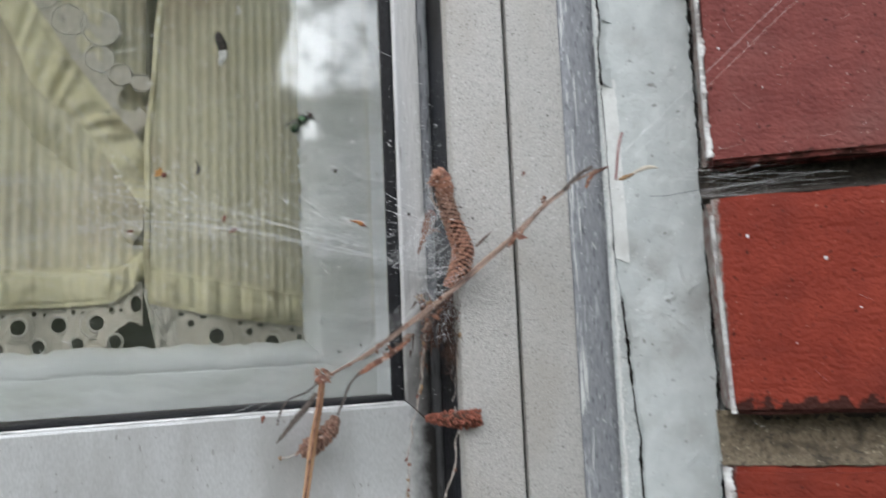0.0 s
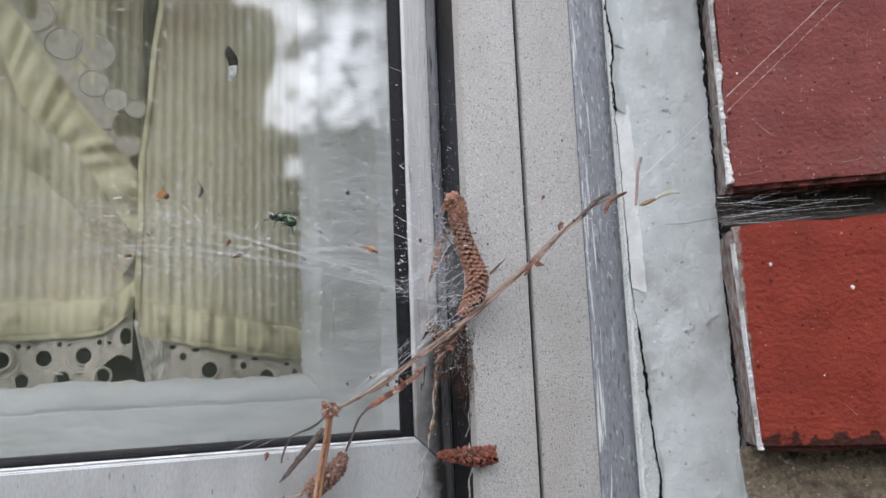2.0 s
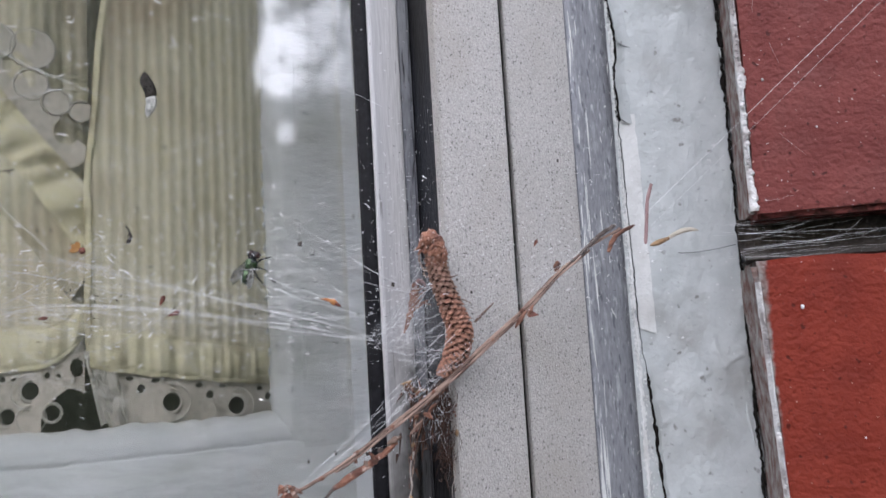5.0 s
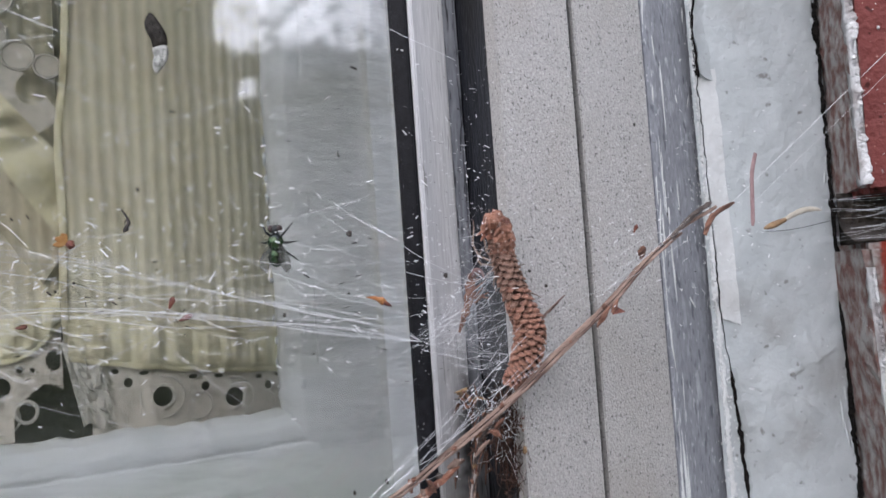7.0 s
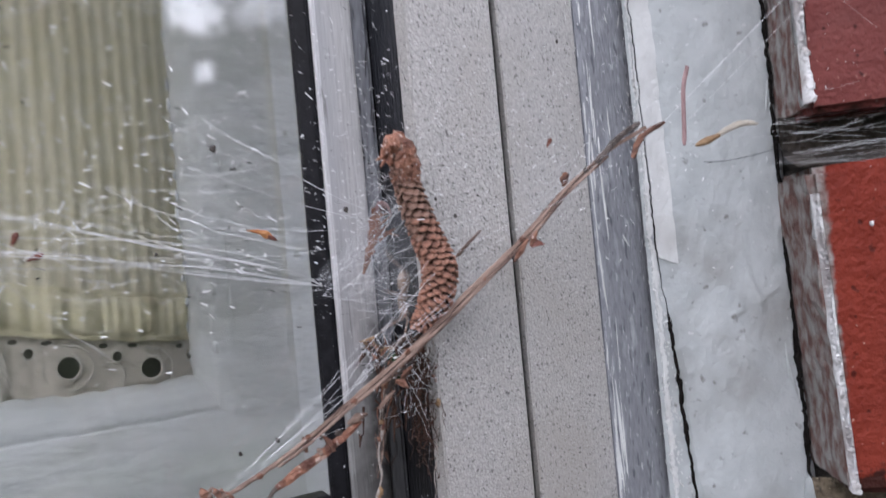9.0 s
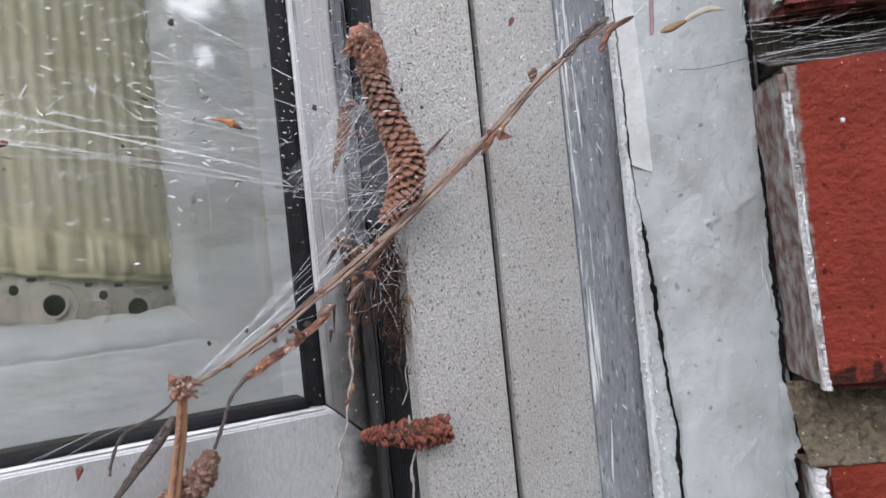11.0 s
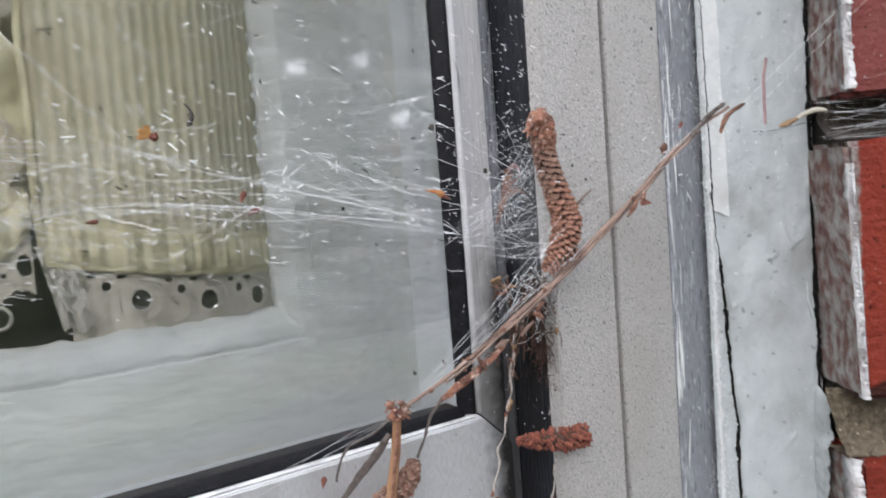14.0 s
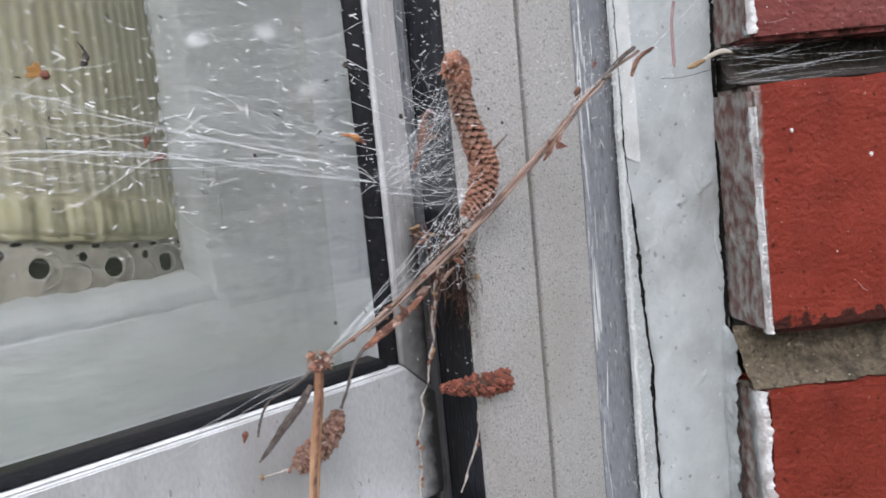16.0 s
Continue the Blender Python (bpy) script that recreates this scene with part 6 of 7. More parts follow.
    for _ in range(22):
        z = rng.uniform(143.55, 144.55)
        v = rng.uniform(-0.9, 0.6)
        p = B(v, rng.uniform(-1.1, 0.05) if v > 0 else rng.uniform(-0.9, 0.2), z)
        q = B(v + rng.uniform(1.2, 4.5), rng.uniform(-0.9, 0.05), z + rng.uniform(-0.25, 0.3))
        strand(bm, p, q, rng.uniform(0.0014, 0.0028), rng.uniform(-0.05, 0.10), 6, 0.02)
    part("joint_threads", bm, SILK, w, "bundle of silk over the open mortar joint", kind="stuff")
    bm = bmesh.new()
    for _ in range(14):
        p = B(rng.uniform(0, 4.5), rng.uniform(0.02, 0.08), rng.uniform(143.8, 150.5) if rng.random() < 0.7 else rng.uniform(137, 143))
        strand(bm, p, p + BU * rng.uniform(-0.7, 0.7) + Vector((0, 0, rng.uniform(-0.6, 0.6))), 0.0013, 0.02, 3, 0.02)
    part("brick_threads", bm, SILK, w, kind="stuff")
    # dusty cords that hang below the retreat
    for k, pts in enumerate((((-0.55, 22.1, 140.4), (-0.68, 22.2, 139.8), (-0.77, 22.3, 139.09), (-0.99, 22.4, 137.99), (-1.25, 22.5, 136.63), (-1.41, 22.6, 135.18)),
                             ((0.25, 22.3, 141.0), (0.27, 22.4, 140.53), (0.26, 22.4, 139.54), (0.03, 22.4, 138.06)),
                             ((0.14, 22.1, 137.9), (0.12, 22.3, 137.22), (-0.02, 22.5, 136.24), (-0.39, 22.6, 135.1)),
                             ((-4.08, 21.35, 136.93), (-4.54, 21.6, 136.80), (-5.48, 21.8, 136.78), (-6.43, 22.0, 136.60), (-7.6, 22.0, 136.1)))):
        bm = bmesh.new()
        line = [p + Vector((noise.noise(p * 2.1) * 0.12, 0, noise.noise(p * 1.7) * 0.05)) for p in spline(pts, 10)]
        tube(bm, line, [rng.uniform(0.010, 0.030) * (0.8 + 0.6 * abs(math.sin(i * 0.5))) if k != 1 else 0.009 for i in range(len(line))], 5, 1, 0.3, rng)
        cord = part("dusty_cord", bm, SILK_THICK, w, "dusty hanging cord of silk")
        for j in range(14 if k == 0 else 4):
            bm = bmesh.new()
            p = line[int(rng.random() ** 1.4 * (len(line) - 1))]
            blob(bm, p + Vector((rng.uniform(-0.05, 0.05), -0.03, 0)), (rng.uniform(0.02, 0.06), 0.03, rng.uniform(0.03, 0.10)), Matrix.Rotation(rng.uniform(-1, 1), 3, 'Y'), 5, 6, 0.35, rng)
            part("scrap", bm, rng.choice((BARK, SEEDBODY, REDBROWN)), cord)
    bm = bmesh.new()
    for _ in range(40):
        a = Vector((-0.45, 22.3, 140.2)) + Vector((rng.gauss(0, 0.22), rng.gauss(0, 0.15), rng.gauss(0, 0.45)))
        tube(bm, [a, a + Vector((rng.gauss(0, 0.1), rng.gauss(0, 0.08), rng.gauss(-0.2, 0.25)))], [rng.uniform(0.015, 0.05), 0.008], 5, 0.7)
    part("litter", bm, CORE, w, "brown litter wound into the silk", kind="stuff")
    # matted fibres round the upper part of the cord, and a darker mass in the gap behind
    trail = spline([(0.05, 21.85, 141.05), (-0.25, 21.95, 140.75), (-0.55, 22.1, 140.35), (-0.68, 22.2, 139.8), (-0.78, 22.3, 139.1), (-0.88, 22.35, 138.5)], 8)
    for k in range(70):
        a0 = int(rng.random() ** 1.3 * (len(trail) - 12))
        loose = 0.12 * (1 - a0 / len(trail)) + 0.02
        off = Vector((rng.gauss(0, loose), rng.gauss(0, loose * 0.6), rng.gauss(0, loose * 0.6)))
        pts = [trail[a0 + i] + off * (1 - 0.06 * i) + Vector((noise.noise(trail[a0 + i] * 3 + off * 40) * 0.05, 0, 0)) for i in range(rng.randrange(4, 11))]
        bm = bmesh.new()
        tube(bm, pts, [rng.uniform(0.004, 0.016) for _ in pts], 4, 0.7, 0.3, rng)
        part("fibre", bm, rng.choice((BARK, GREYBARK, GREYBARK, TWIG)), w)
    bm = bmesh.new()
    for k in range(420):
        a = Vector((rng.gauss(0.08, 0.16), rng.uniform(22.3, 22.95), rng.triangular(138.6, 141.4, 140.6)))
        pts = [a]
        for _ in range(4):
            pts.append(pts[-1] + Vector((rng.gauss(-0.01, 0.06), rng.gauss(0, 0.05), rng.uniform(-0.16, 0.06))))
        tube(bm, pts, [0.004, rng.uniform(0.005, 0.014), rng.uniform(0.005, 0.012), 0.006, 0.003], 4, 0.7)
    part("felt", bm, CORE, w, "dark brown felted litter in the gap", kind="stuff")
    bm = bmesh.new()
    for k in range(60):
        a = Vector((rng.gauss(-0.12, 0.22), rng.uniform(21.9, 22.5), rng.triangular(139.6, 141.4, 140.9)))
        strand(bm, a, a + Vector((rng.gauss(0, 0.25), rng.gauss(0, 0.1), rng.gauss(-0.1, 0.35))), rng.uniform(0.0018, 0.0030), rng.uniform(-0.03, 0.06), 5, 0.03)
    part("felt_silk", bm, SILK, w, "tangled silk over the litter", kind="stuff")
    # pale flecks and dark crumbs
    bm, bd = bmesh.new(), bmesh.new()
    for k in range(1800):
        r = rng.random()
        if r < 0.70:
            x, z = rng.uniform(-13, -0.3), rng.gauss(143.6, 1.1) if rng.random() < 0.6 else rng.uniform(141.5, 150)
            y = 21.4 - 0.55 * max(0, z - 143) + 0.12 * (x + 4) + rng.uniform(-0.35, 0.35)
        elif r < 0.86:
            x, z = rng.gauss(-0.3, 0.6), rng.gauss(144, 1.6)
            y = rng.uniform(21.4, 22.5)
        else:
            x, z = rng.uniform(0.5, 5.5), rng.gauss(144.2, 0.9)
            y = rng.uniform(21.3, 22.6)
        a = rng.gauss(-0.15, 0.5) if rng.random() < 0.75 else rng.uniform(0, 3.14)
        ln = rng.uniform(0.012, 0.046) * (2.0 if rng.random() < 0.10 else 1) * (0.75 if x > -2.2 else 1.35)
        d = Vector((math.cos(a), rng.uniform(-0.4, 0.4), math.sin(a))) * ln
        tube(bd if rng.random() < 0.12 else bm, [Vector((x, y, z)) - d, Vector((x, y, z)) + d], rng.choice((0.0035, 0.005, 0.007, 0.011)) * (0.75 if x > -2.2 else 1.15), 4)
    for k in range(600):
        x, z = rng.uniform(-1.9, 3.2), rng.gauss(143.6, 2.6)
        p = Vector((x, rng.uniform(21.3, 22.2), z))
        a = rng.uniform(0, 3.14)
        d = Vector((math.cos(a), 0, math.sin(a))) * rng.uniform(0.006, 0.022)
        tube(bd if rng.random() < 0.2 else bm, [p - d, p + d], rng.uniform(0.003, 0.006), 3)
    for k in range(110):
        v, z = rng.uniform(0, 4.6), rng.uniform(143.4, 149)
        p = B(v, 0.05 if not 143.5 < z < 144.6 else rng.uniform(-0.8, 0), z)
        d = Vector((rng.uniform(-1, 1), 0, rng.uniform(-1, 1))) * 0.016
        tube(bm, [p - d, p + d], rng.uniform(0.003, 0.006), 4)
    part("fleck_dust", bm, FLECK, w, "hundreds of pale flecks", kind="stuff")
    part("crumb_dust", bd, GRIT, w, "dark crumbs", kind="stuff")
    # thin sheets of silk too fine to see as threads
    part("silk_sheet", sheet(30, 16, lambda a, b: Vector((-12 + a * 10.6, 20.3 + a * 2.5 - 0.5 * b, 143.9 - a * 1.9 + (b - 0.5) * (0.55 + 1.3 * (1 - a)) + 0.1 * math.sin(a * 9)))), HAZE_THIN, w, "thin silk sheet", smooth=True)
    part("silk_sheet", sheet(20, 20, lambda a, b: Vector((-1.6 + a * 1.9, 22.85 - a * 0.75 - 0.25 * math.sin(b * 3.1), 142.0 - 0.9 * a + b * (0.4 + 2.6 * a)))), HAZE, w, "hazy silk over the retreat", smooth=True)
    return w


web()


# ---------------------------------------------------------------- fly and spider
def fly():
    """Built round its middle: forward is +y, its back is +z; about 8 mm long."""
    rng = random.Random(9)
    f = root("fly", (0, 0, 0), "metallic green bottle fly caught in the web", "fly")
    bm = bmesh.new()
    blob(bm, Vector((0, 0.03, 0.02)), (0.145, 0.165, 0.14), None, 9, 12)
    part("thorax", bm, FLY_GREEN, f, "shiny green thorax", smooth=True)
    bm = bmesh.new()
    blob(bm, Vector((0, -0.24, -0.02)), (0.15, 0.19, 0.13), Matrix.Rotation(0.15, 3, 'X'), 9, 12)
    part("abdomen", bm, FLY_GREEN, f, smooth=True)
    bm = bmesh.new()
    blob(bm, Vector((0, 0.25, -0.02)), (0.12, 0.085, 0.105), None, 8, 10)
    head = part("head", bm, FLY_BLACK, f, smooth=True)
    for s in (-1, 1):
        bm = bmesh.new()
        blob(bm, Vector((s * 0.075, 0.265, 0.0)), (0.06, 0.075, 0.09), None, 8, 10)
        part("eye", bm, FLY_EYE, head, "dark red compound eye", smooth=True)
        bm = bmesh.new()
        tube(bm, [(s * 0.02, 0.32, 0.0), (s * 0.04, 0.36, -0.04)], [0.012, 0.006], 4)
        part("antenna", bm, FLY_BLACK, head)
    for s in (-1, 1):
        bm = bmesh.new()
        rim = [(0.05, 0.05, 0.13), (0.16, -0.05, 0.17), (0.27, -0.25, 0.20), (0.27, -0.42, 0.19), (0.18, -0.50, 0.16), (0.09, -0.38, 0.14), (0.06, -0.15, 0.13)]
        a = [bm.verts.new((s * x, y, z)) for x, y, z in rim]
        b = [bm.verts.new((s * x, y, z - 0.008)) for x, y, z in rim]
        bm.faces.new(a)
        bm.faces.new(b[::-1])
        for i in range(len(a)):
            j = (i + 1) % len(a)
            bm.faces.new((a[i], b[i], b[j], a[j]))
        part("wing", bm, WING, f, "smoky wing")
        for k, (y0, dy, ln) in enumerate(((0.12, 0.22, 0.9), (0.02, -0.02, 1.1), (-0.08, -0.28, 1.15))):
            bm = bmesh.new()
            tube(bm, [(s * 0.08, y0, -0.08), (s * 0.19 * ln, y0 + dy * 0.4, -0.02), (s * 0.25 * ln, y0 + dy * 0.7, -0.18), (s * 0.30 * ln, y0 + dy * 1.0, -0.27)], [0.022, 0.022, 0.014, 0.007], 5)
            part("leg", bm, FLY_BLACK, f)
    bm = bmesh.new()
    for _ in range(110):
        a, b = rng.uniform(0, 6.28), rng.uniform(-0.3, 1.4)
        c, sz = rng.choice(((Vector((0, 0.03, 0.02)), (0.145, 0.165, 0.14)), (Vector((0, -0.24, -0.02)), (0.15, 0.19, 0.13))))
        n = Vector((math.cos(a) * math.cos(b), math.sin(a) * math.cos(b), math.sin(b)))
        p = c + Vector((n.x * sz[0], n.y * sz[1], n.z * sz[2]))
        tube(bm, [p, p + n * 0.045 + Vector((0, -0.03, 0))], [0.004, 0.0015], 3)
    part("bristles", bm, FLY_BLACK, f, kind="stuff")
    return f


def spider():
    s = root("spider", (0, 0, 0), "tan-brown house spider with long legs", "spider")
    bm = bmesh.new()
    blob(bm, Vector((0, 0.13, 0)), (0.11, 0.16, 0.075), None, 8, 10)
    ce = part("head_body", bm, SPIDER_BROWN, s, smooth=True)
    bm = bmesh.new()
    blob(bm, Vector((0, -0.22, 0.03)), (0.125, 0.21, 0.115), None, 8, 10)
    part("abdomen", bm, SPIDER_PALE, s, "pale hairy abdomen", smooth=True)
    for d in (-1, 1):
        bm = bmesh.new()
        tube(bm, [(d * 0.05, 0.27, 0.0), (d * 0.09, 0.36, 0.03), (d * 0.06, 0.44, -0.04)], [0.02, 0.022, 0.012], 5)
        part("palp", bm, SPIDER_BROWN, ce)
        bm = bmesh.new()
        blob(bm, Vector((d * 0.03, 0.285, -0.02)), (0.025, 0.05, 0.035), None, 6, 6)
        part("jaw", bm, SPIDER_BROWN, ce, smooth=True)
        for k, (a, ln) in enumerate(((62, 1.15), (28, 1.0), (-14, 0.9), (-52, 1.15))):
            c, sn = math.cos(radians(a)), math.sin(radians(a))
            bm = bmesh.new()
            tube(bm, [(d * 0.08, 0.14 + 0.045 * (1.5 - k), 0), (d * (0.08 + 0.30 * c * ln), 0.14 + 0.34 * sn * ln, 0.16), (d * (0.08 + 0.5 * c * ln), 0.14 + 0.6 * sn * ln, 0.12),
                      (d * (0.08 + 0.72 * c * ln), 0.14 + 0.9 * sn * ln, -0.14), (d * (0.08 + 0.80 * c * ln), 0.14 + 1.05 * sn * ln, -0.22)], [0.028, 0.026, 0.02, 0.013, 0.007], 5)
            part("leg", bm, SPIDER_BROWN, s)
    return s


FLY, SPIDER = fly(), spider()


# ---------------------------------------------------------------- brick wall
def brick_mesh(length, height, seed, cuts, chip, lean=0.0):
    """One brick with worn, slightly uneven arrises; its left lower front corner is the origin."""
    rng = random.Random(seed)
    bm = bmesh.new()
    bmesh.ops.create_cube(bm, size=1.0)
    for v in bm.verts:
        v.co = Vector(((v.co.x + 0.5) * length, (v.co.y + 0.5) * 10.0, (v.co.z + 0.5) * height))
    bmesh.ops.bevel(bm, geom=list(bm.edges), offset=0.14, segments=2, affect='EDGES')
    if cuts:
        bmesh.ops.subdivide_edges(bm, edges=[e for e in bm.edges if e.calc_length() > 0.5], cuts=cuts, use_grid_fill=True)
        for v in bm.verts:
            n = noise.noise(v.co * 0.9 + Vector((seed * 3.1, 0, 0))) * 0.05 + noise.noise(v.co * 3.0 + Vector((seed, 2, 0))) * 0.025
            edge = min(v.co.z, height - v.co.z, v.co.x)
            k = chip * max(0, 1 - edge / 0.3)
            v.co += Vector((n * k * 1.5 + k * 0.02, n * 0.6 + abs(n) * k, n * k * 1.5))
    for v in bm.verts:
        v.co.x -= lean * v.co.z / height * max(0, 1 - v.co.x / 5)
    bmesh.ops.recalc_face_normals(bm, faces=bm.faces)
    for v in bm.verts:
        v.co *= U
    me = bpy.data.meshes.new("brick")
    bm.to_mesh(me)
    bm.free()
    return me


def brick_wall():
    wall = root("wall_brick", B(60, -6, 0), "red faced-brick wall with deep mortar joints and paint spilt on its edge", "wall", kind="structure")
    base = origin(wall)
    turn = Matrix.Rotation(BA_, 4, 'Z')

    def lay(v, z, mesh, d=0.0):
        ob = new("brick", mesh)
        ob.parent = wall
        ob.matrix_basis = Matrix.Translation(B(v, d, z) * U - base) @ turn
        return ob

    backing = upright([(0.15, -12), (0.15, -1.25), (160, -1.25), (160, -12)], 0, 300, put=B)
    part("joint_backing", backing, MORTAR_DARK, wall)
    # bed joints, the one below the middle course fuller and sandier
    def bed(z0, z1, depth, material, label):
        def f(a, b):
            v = -0.26 + 32 * a ** 1.6
            prof = [(-1.24, z0), (max(depth + 0.1, -0.16), z0 + 0.03), (depth + 0.02, z0 + 0.22 * (z1 - z0)), (depth - 0.35, z0 + 0.45 * (z1 - z0)), (max(-1.2, depth - 0.75), z1 - 0.3), (-1.24, z1)]
            k = b * (len(prof) - 1)
            i = min(int(k), len(prof) - 2)
            d, z = (prof[i][j] + (prof[i + 1][j] - prof[i][j]) * (k - i) for j in (0, 1))
            return B(v, d + noise.noise(Vector((v * 1.6, z * 2, 1))) * 0.18 + noise.noise(Vector((v * 5, z * 5, 4))) * 0.10 + noise.noise(Vector((v * 13, z * 13, 4))) * 0.05, z)
        part("mortar_bed", sheet(420, 28, f), material, wall, label, smooth=True)

    bed(135.9, 137.38, -0.55, MORTAR, "sandy crumbling mortar bed")
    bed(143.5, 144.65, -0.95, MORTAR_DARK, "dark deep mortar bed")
    bed(150.75, 152.15, -0.7, MORTAR, "")
    long_a, long_b, long_c = (brick_mesh(21.5, h, k, 24, 1.0, lean) for k, h, lean in ((1, 6.17, 0.2), (2, 6.29, 0.0), (3, 6.17, 0.0)))
    half = brick_mesh(10.3, 6.17, 4, 3, 0.5)
    plain, plain2 = brick_mesh(21.5, 6.17, 5, 0, 0), brick_mesh(21.5, 6.17, 6, 0, 0)
    for m, material in ((long_a, BRICK), (long_b, BRICK_DUSTY), (long_c, BRICK), (half, BRICK), (plain, BRICK), (plain2, BRICK_DUSTY)):
        m.materials.append(material)
    lay(0.02, 137.35, long_a)
    lay(-0.06, 144.50, long_b, -0.03)
    lay(-0.12, 129.76, long_c, 0.02)
    rng = random.Random(8)
    for k in range(-6, 9):
        z = 137.35 + 7.4 * k + (0.1 if k > 1 else 0)
        v = 0.0
        if k in (-1, 0, 1):
            z = (129.76, 137.35, 144.62)[k + 1]
            v = 22.6
        elif k % 2:
            lay(0, z, half)
            v = 11.4
        while v < 110:
            lay(v, z, rng.choice((plain, plain2)), rng.uniform(-0.06, 0.06))
            v += 22.6
    # paint that ran over the end of the bricks
    rng = random.Random(14)

    def spill(z0, z1, v0, width, seed, deep=0.55, material=PAINT_SPILL, lean_by=0.0, taper=0.0):
        bm = bmesh.new()
        prev = None
        n = 240
        for i in range(n + 1):
            a = i / n
            z = z0 + (z1 - z0) * a
            e = noise.noise(Vector((z * 2.2, seed, 1))) * 0.08 + noise.noise(Vector((z * 7, seed, 5))) * 0.07 + noise.noise(Vector((z * 17, seed, 8))) * 0.035
            w = max(0.006, (width * (0.25 + 1.1 * max(0, noise.noise(Vector((z * 0.9, seed, 3))) + 0.25)) + e) * (1 - taper * a))
            lean = v0 + 0.02 - lean_by * a
            row = [bm.verts.new(B(lean - 0.03, -deep + noise.noise(Vector((z * 3, seed, 9))) * 0.2, z)), bm.verts.new(B(lean - 0.05, -0.02, z)), bm.verts.new(B(lean + 0.06, 0.05 + e * 0.3, z)),
                   bm.verts.new(B(lean + w, 0.035, z)), bm.verts.new(B(lean + w + 0.02, -0.03, z)), bm.verts.new(B(lean + 0.1, -0.2, z))]
            if prev:
                for k in range(6):
                    bm.faces.new((prev[k], prev[(k + 1) % 6], row[(k + 1) % 6], row[k]))
            prev = row
        part("paint_spill", bm, material, wall, "ragged white paint along the brick's edge", smooth=True)

    spill(137.4, 143.0, 0.09, 0.075, 1.0, 0.35, PAINT_SPILL, 0.185, 0.85)
    spill(144.7, 148.3, -0.04, 0.12, 3.0, 0.4)
    spill(148.3, 150.6, -0.04, 0.06, 6.0, 0.4)
    spill(130.5, 135.92, 0.0, 0.36, 4.0, 0.6, PAINT_SPILL, 0.26, 0.2)
    # stray drops of paint on the brick faces
    for v, z, r in ((0.86, 142.35, 0.045), (2.85, 141.6, 0.06), (3.6, 140.2, 0.025), (1.9, 139.3, 0.02), (0.5, 147.9, 0.03), (1.6, 146.6, 0.02)):
        bm = bmesh.new()
        blob(bm, B(v, 0.0, z), (r, 0.025, r * 1.2), None, 6, 8, 0.25, rng)
        part("paint_drop", bm, PAINT_SPILL, wall, smooth=True)
    return wall


brick_wall()


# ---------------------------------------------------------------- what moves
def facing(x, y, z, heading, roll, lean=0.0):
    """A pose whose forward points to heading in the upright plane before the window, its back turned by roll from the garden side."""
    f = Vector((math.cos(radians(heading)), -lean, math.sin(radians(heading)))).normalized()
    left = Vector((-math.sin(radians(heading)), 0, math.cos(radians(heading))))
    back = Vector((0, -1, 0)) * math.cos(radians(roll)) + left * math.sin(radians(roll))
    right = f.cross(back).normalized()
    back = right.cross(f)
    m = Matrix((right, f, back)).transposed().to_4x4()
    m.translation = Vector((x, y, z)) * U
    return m


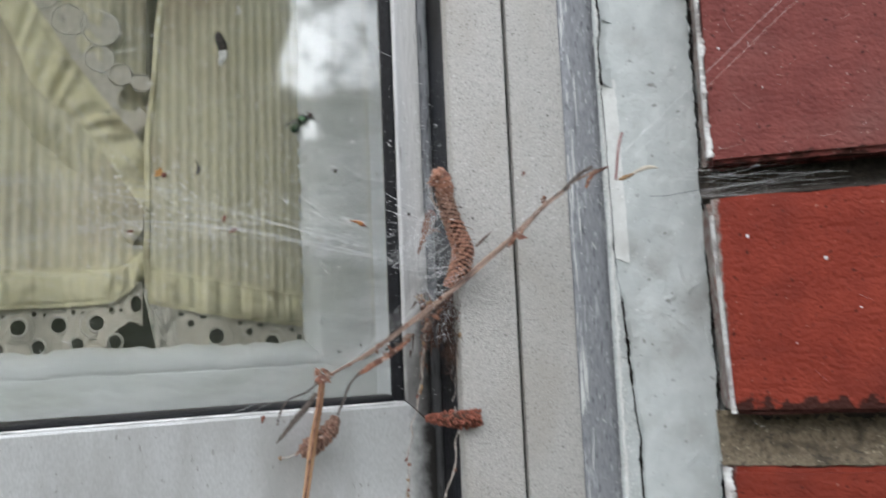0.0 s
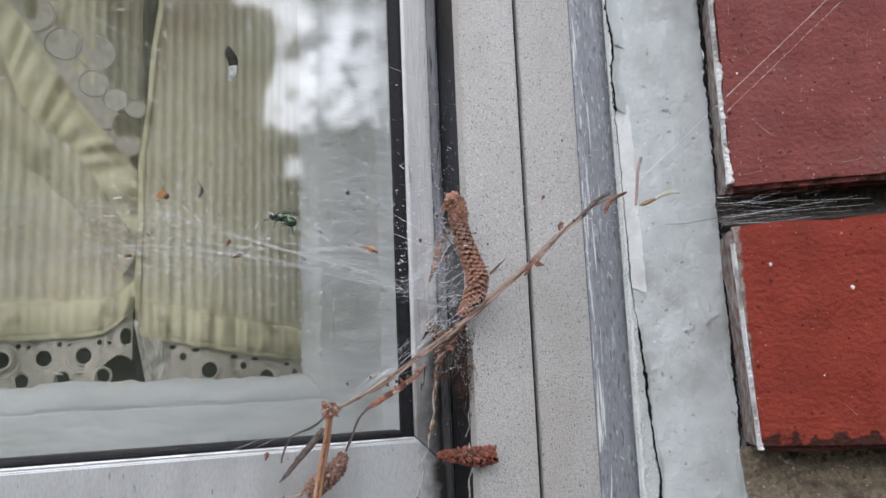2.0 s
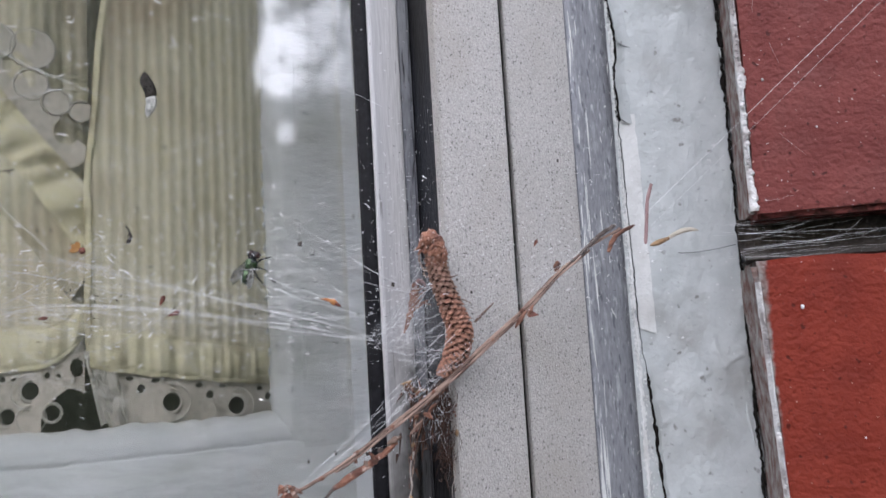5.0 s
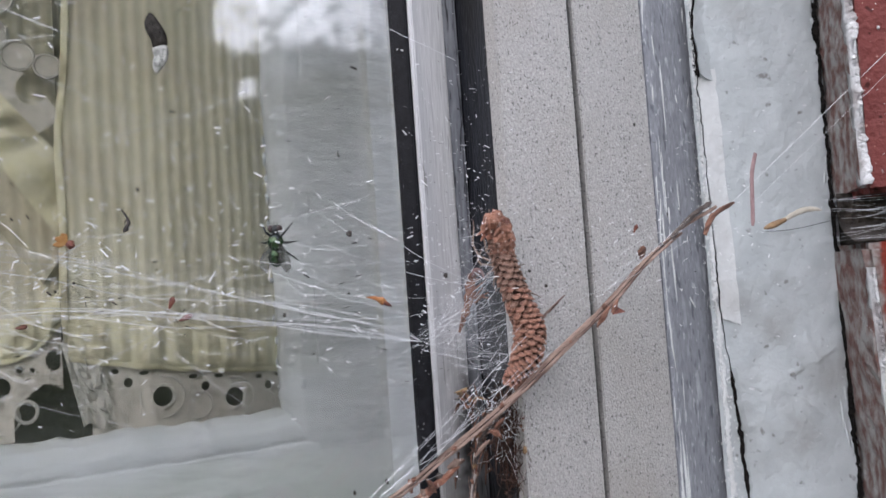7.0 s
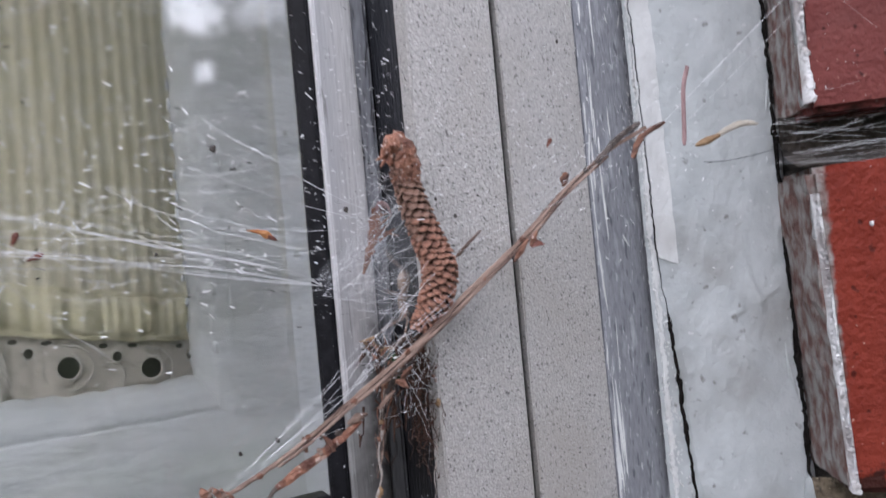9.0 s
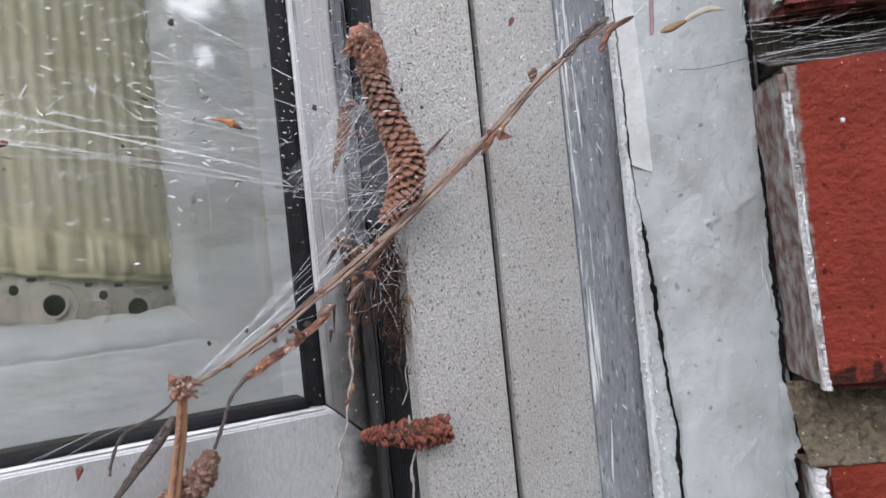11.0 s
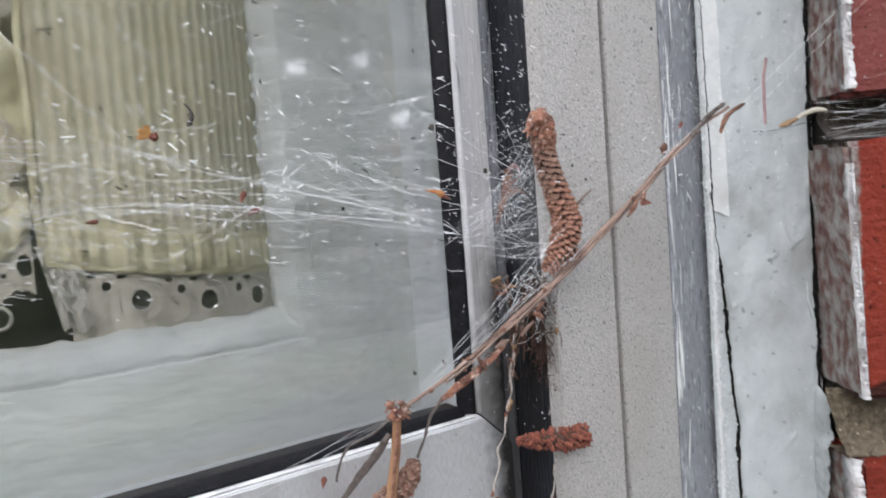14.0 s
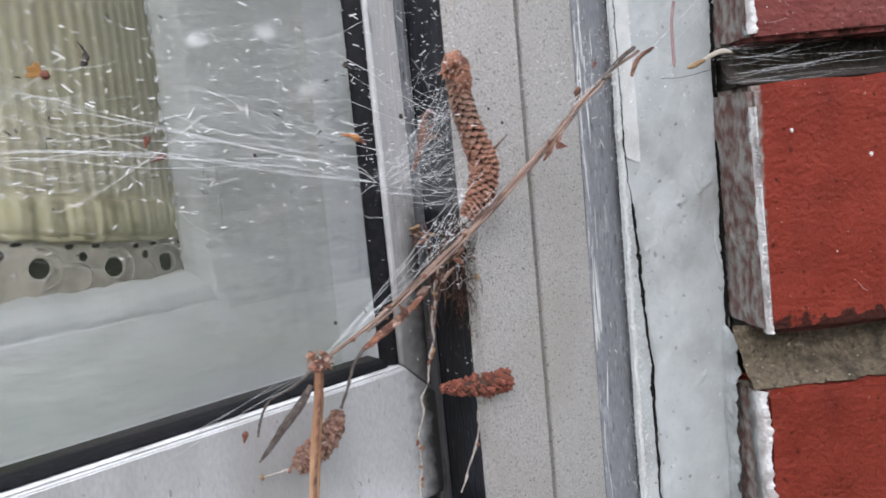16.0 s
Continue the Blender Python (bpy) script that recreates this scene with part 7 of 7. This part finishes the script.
def motions():
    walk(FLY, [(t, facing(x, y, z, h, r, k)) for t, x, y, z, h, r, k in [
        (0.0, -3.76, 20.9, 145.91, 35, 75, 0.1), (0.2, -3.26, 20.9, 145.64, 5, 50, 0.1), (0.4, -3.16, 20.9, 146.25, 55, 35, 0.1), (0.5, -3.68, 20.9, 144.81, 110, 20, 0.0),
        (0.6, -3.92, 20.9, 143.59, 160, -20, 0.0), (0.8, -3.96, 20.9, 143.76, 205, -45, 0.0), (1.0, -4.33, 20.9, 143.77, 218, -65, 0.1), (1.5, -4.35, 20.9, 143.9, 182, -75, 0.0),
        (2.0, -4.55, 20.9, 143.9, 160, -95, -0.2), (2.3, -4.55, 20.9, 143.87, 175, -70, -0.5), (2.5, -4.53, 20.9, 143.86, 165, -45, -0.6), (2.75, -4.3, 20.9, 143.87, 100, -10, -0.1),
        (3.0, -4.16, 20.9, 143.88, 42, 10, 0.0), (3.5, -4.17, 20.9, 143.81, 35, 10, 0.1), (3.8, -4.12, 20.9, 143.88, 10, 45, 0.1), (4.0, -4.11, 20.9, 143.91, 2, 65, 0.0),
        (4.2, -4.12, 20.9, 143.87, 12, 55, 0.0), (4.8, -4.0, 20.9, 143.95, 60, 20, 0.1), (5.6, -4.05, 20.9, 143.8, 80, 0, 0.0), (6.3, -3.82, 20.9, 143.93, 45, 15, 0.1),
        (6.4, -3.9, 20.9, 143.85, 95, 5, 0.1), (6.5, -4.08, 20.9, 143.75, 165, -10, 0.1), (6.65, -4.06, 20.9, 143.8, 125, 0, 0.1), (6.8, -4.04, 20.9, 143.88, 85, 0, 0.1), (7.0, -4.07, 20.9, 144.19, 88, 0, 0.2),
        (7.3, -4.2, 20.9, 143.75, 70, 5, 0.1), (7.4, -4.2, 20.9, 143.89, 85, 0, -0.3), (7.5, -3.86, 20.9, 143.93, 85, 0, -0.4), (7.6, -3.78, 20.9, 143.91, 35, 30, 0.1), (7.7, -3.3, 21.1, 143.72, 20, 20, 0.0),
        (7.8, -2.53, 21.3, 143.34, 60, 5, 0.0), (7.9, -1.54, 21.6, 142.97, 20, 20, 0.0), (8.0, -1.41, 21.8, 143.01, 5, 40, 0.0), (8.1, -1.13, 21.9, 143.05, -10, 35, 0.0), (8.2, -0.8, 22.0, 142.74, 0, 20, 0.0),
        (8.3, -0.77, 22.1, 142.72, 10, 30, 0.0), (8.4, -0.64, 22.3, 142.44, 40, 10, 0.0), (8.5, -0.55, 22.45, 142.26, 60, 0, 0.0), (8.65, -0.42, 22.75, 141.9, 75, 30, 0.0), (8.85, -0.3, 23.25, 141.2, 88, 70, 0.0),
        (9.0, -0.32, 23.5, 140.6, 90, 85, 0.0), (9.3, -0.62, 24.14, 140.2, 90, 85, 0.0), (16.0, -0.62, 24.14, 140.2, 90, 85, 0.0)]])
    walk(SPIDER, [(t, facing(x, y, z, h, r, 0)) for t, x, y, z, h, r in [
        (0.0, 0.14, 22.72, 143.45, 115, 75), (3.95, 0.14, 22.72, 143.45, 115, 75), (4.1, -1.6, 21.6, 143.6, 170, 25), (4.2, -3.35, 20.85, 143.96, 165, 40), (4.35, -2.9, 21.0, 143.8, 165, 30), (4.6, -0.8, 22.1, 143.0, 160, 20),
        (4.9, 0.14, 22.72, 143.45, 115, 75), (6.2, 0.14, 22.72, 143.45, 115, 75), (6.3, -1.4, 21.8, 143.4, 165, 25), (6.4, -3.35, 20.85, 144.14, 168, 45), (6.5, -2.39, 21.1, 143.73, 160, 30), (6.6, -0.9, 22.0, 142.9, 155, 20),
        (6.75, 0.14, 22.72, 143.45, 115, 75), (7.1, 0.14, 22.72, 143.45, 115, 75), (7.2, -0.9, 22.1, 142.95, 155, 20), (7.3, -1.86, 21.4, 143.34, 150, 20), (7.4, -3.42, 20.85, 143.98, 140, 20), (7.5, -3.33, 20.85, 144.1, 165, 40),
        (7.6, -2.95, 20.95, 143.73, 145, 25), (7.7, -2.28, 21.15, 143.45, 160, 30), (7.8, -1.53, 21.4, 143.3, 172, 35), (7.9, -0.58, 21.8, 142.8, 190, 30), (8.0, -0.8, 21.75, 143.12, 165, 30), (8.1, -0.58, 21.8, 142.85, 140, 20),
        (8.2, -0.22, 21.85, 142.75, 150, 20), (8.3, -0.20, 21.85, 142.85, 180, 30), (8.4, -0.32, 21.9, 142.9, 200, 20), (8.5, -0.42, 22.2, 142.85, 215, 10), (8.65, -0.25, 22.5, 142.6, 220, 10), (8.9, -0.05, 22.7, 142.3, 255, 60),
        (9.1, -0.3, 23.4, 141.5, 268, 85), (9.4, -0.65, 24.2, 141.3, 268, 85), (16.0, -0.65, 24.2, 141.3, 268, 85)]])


motions()
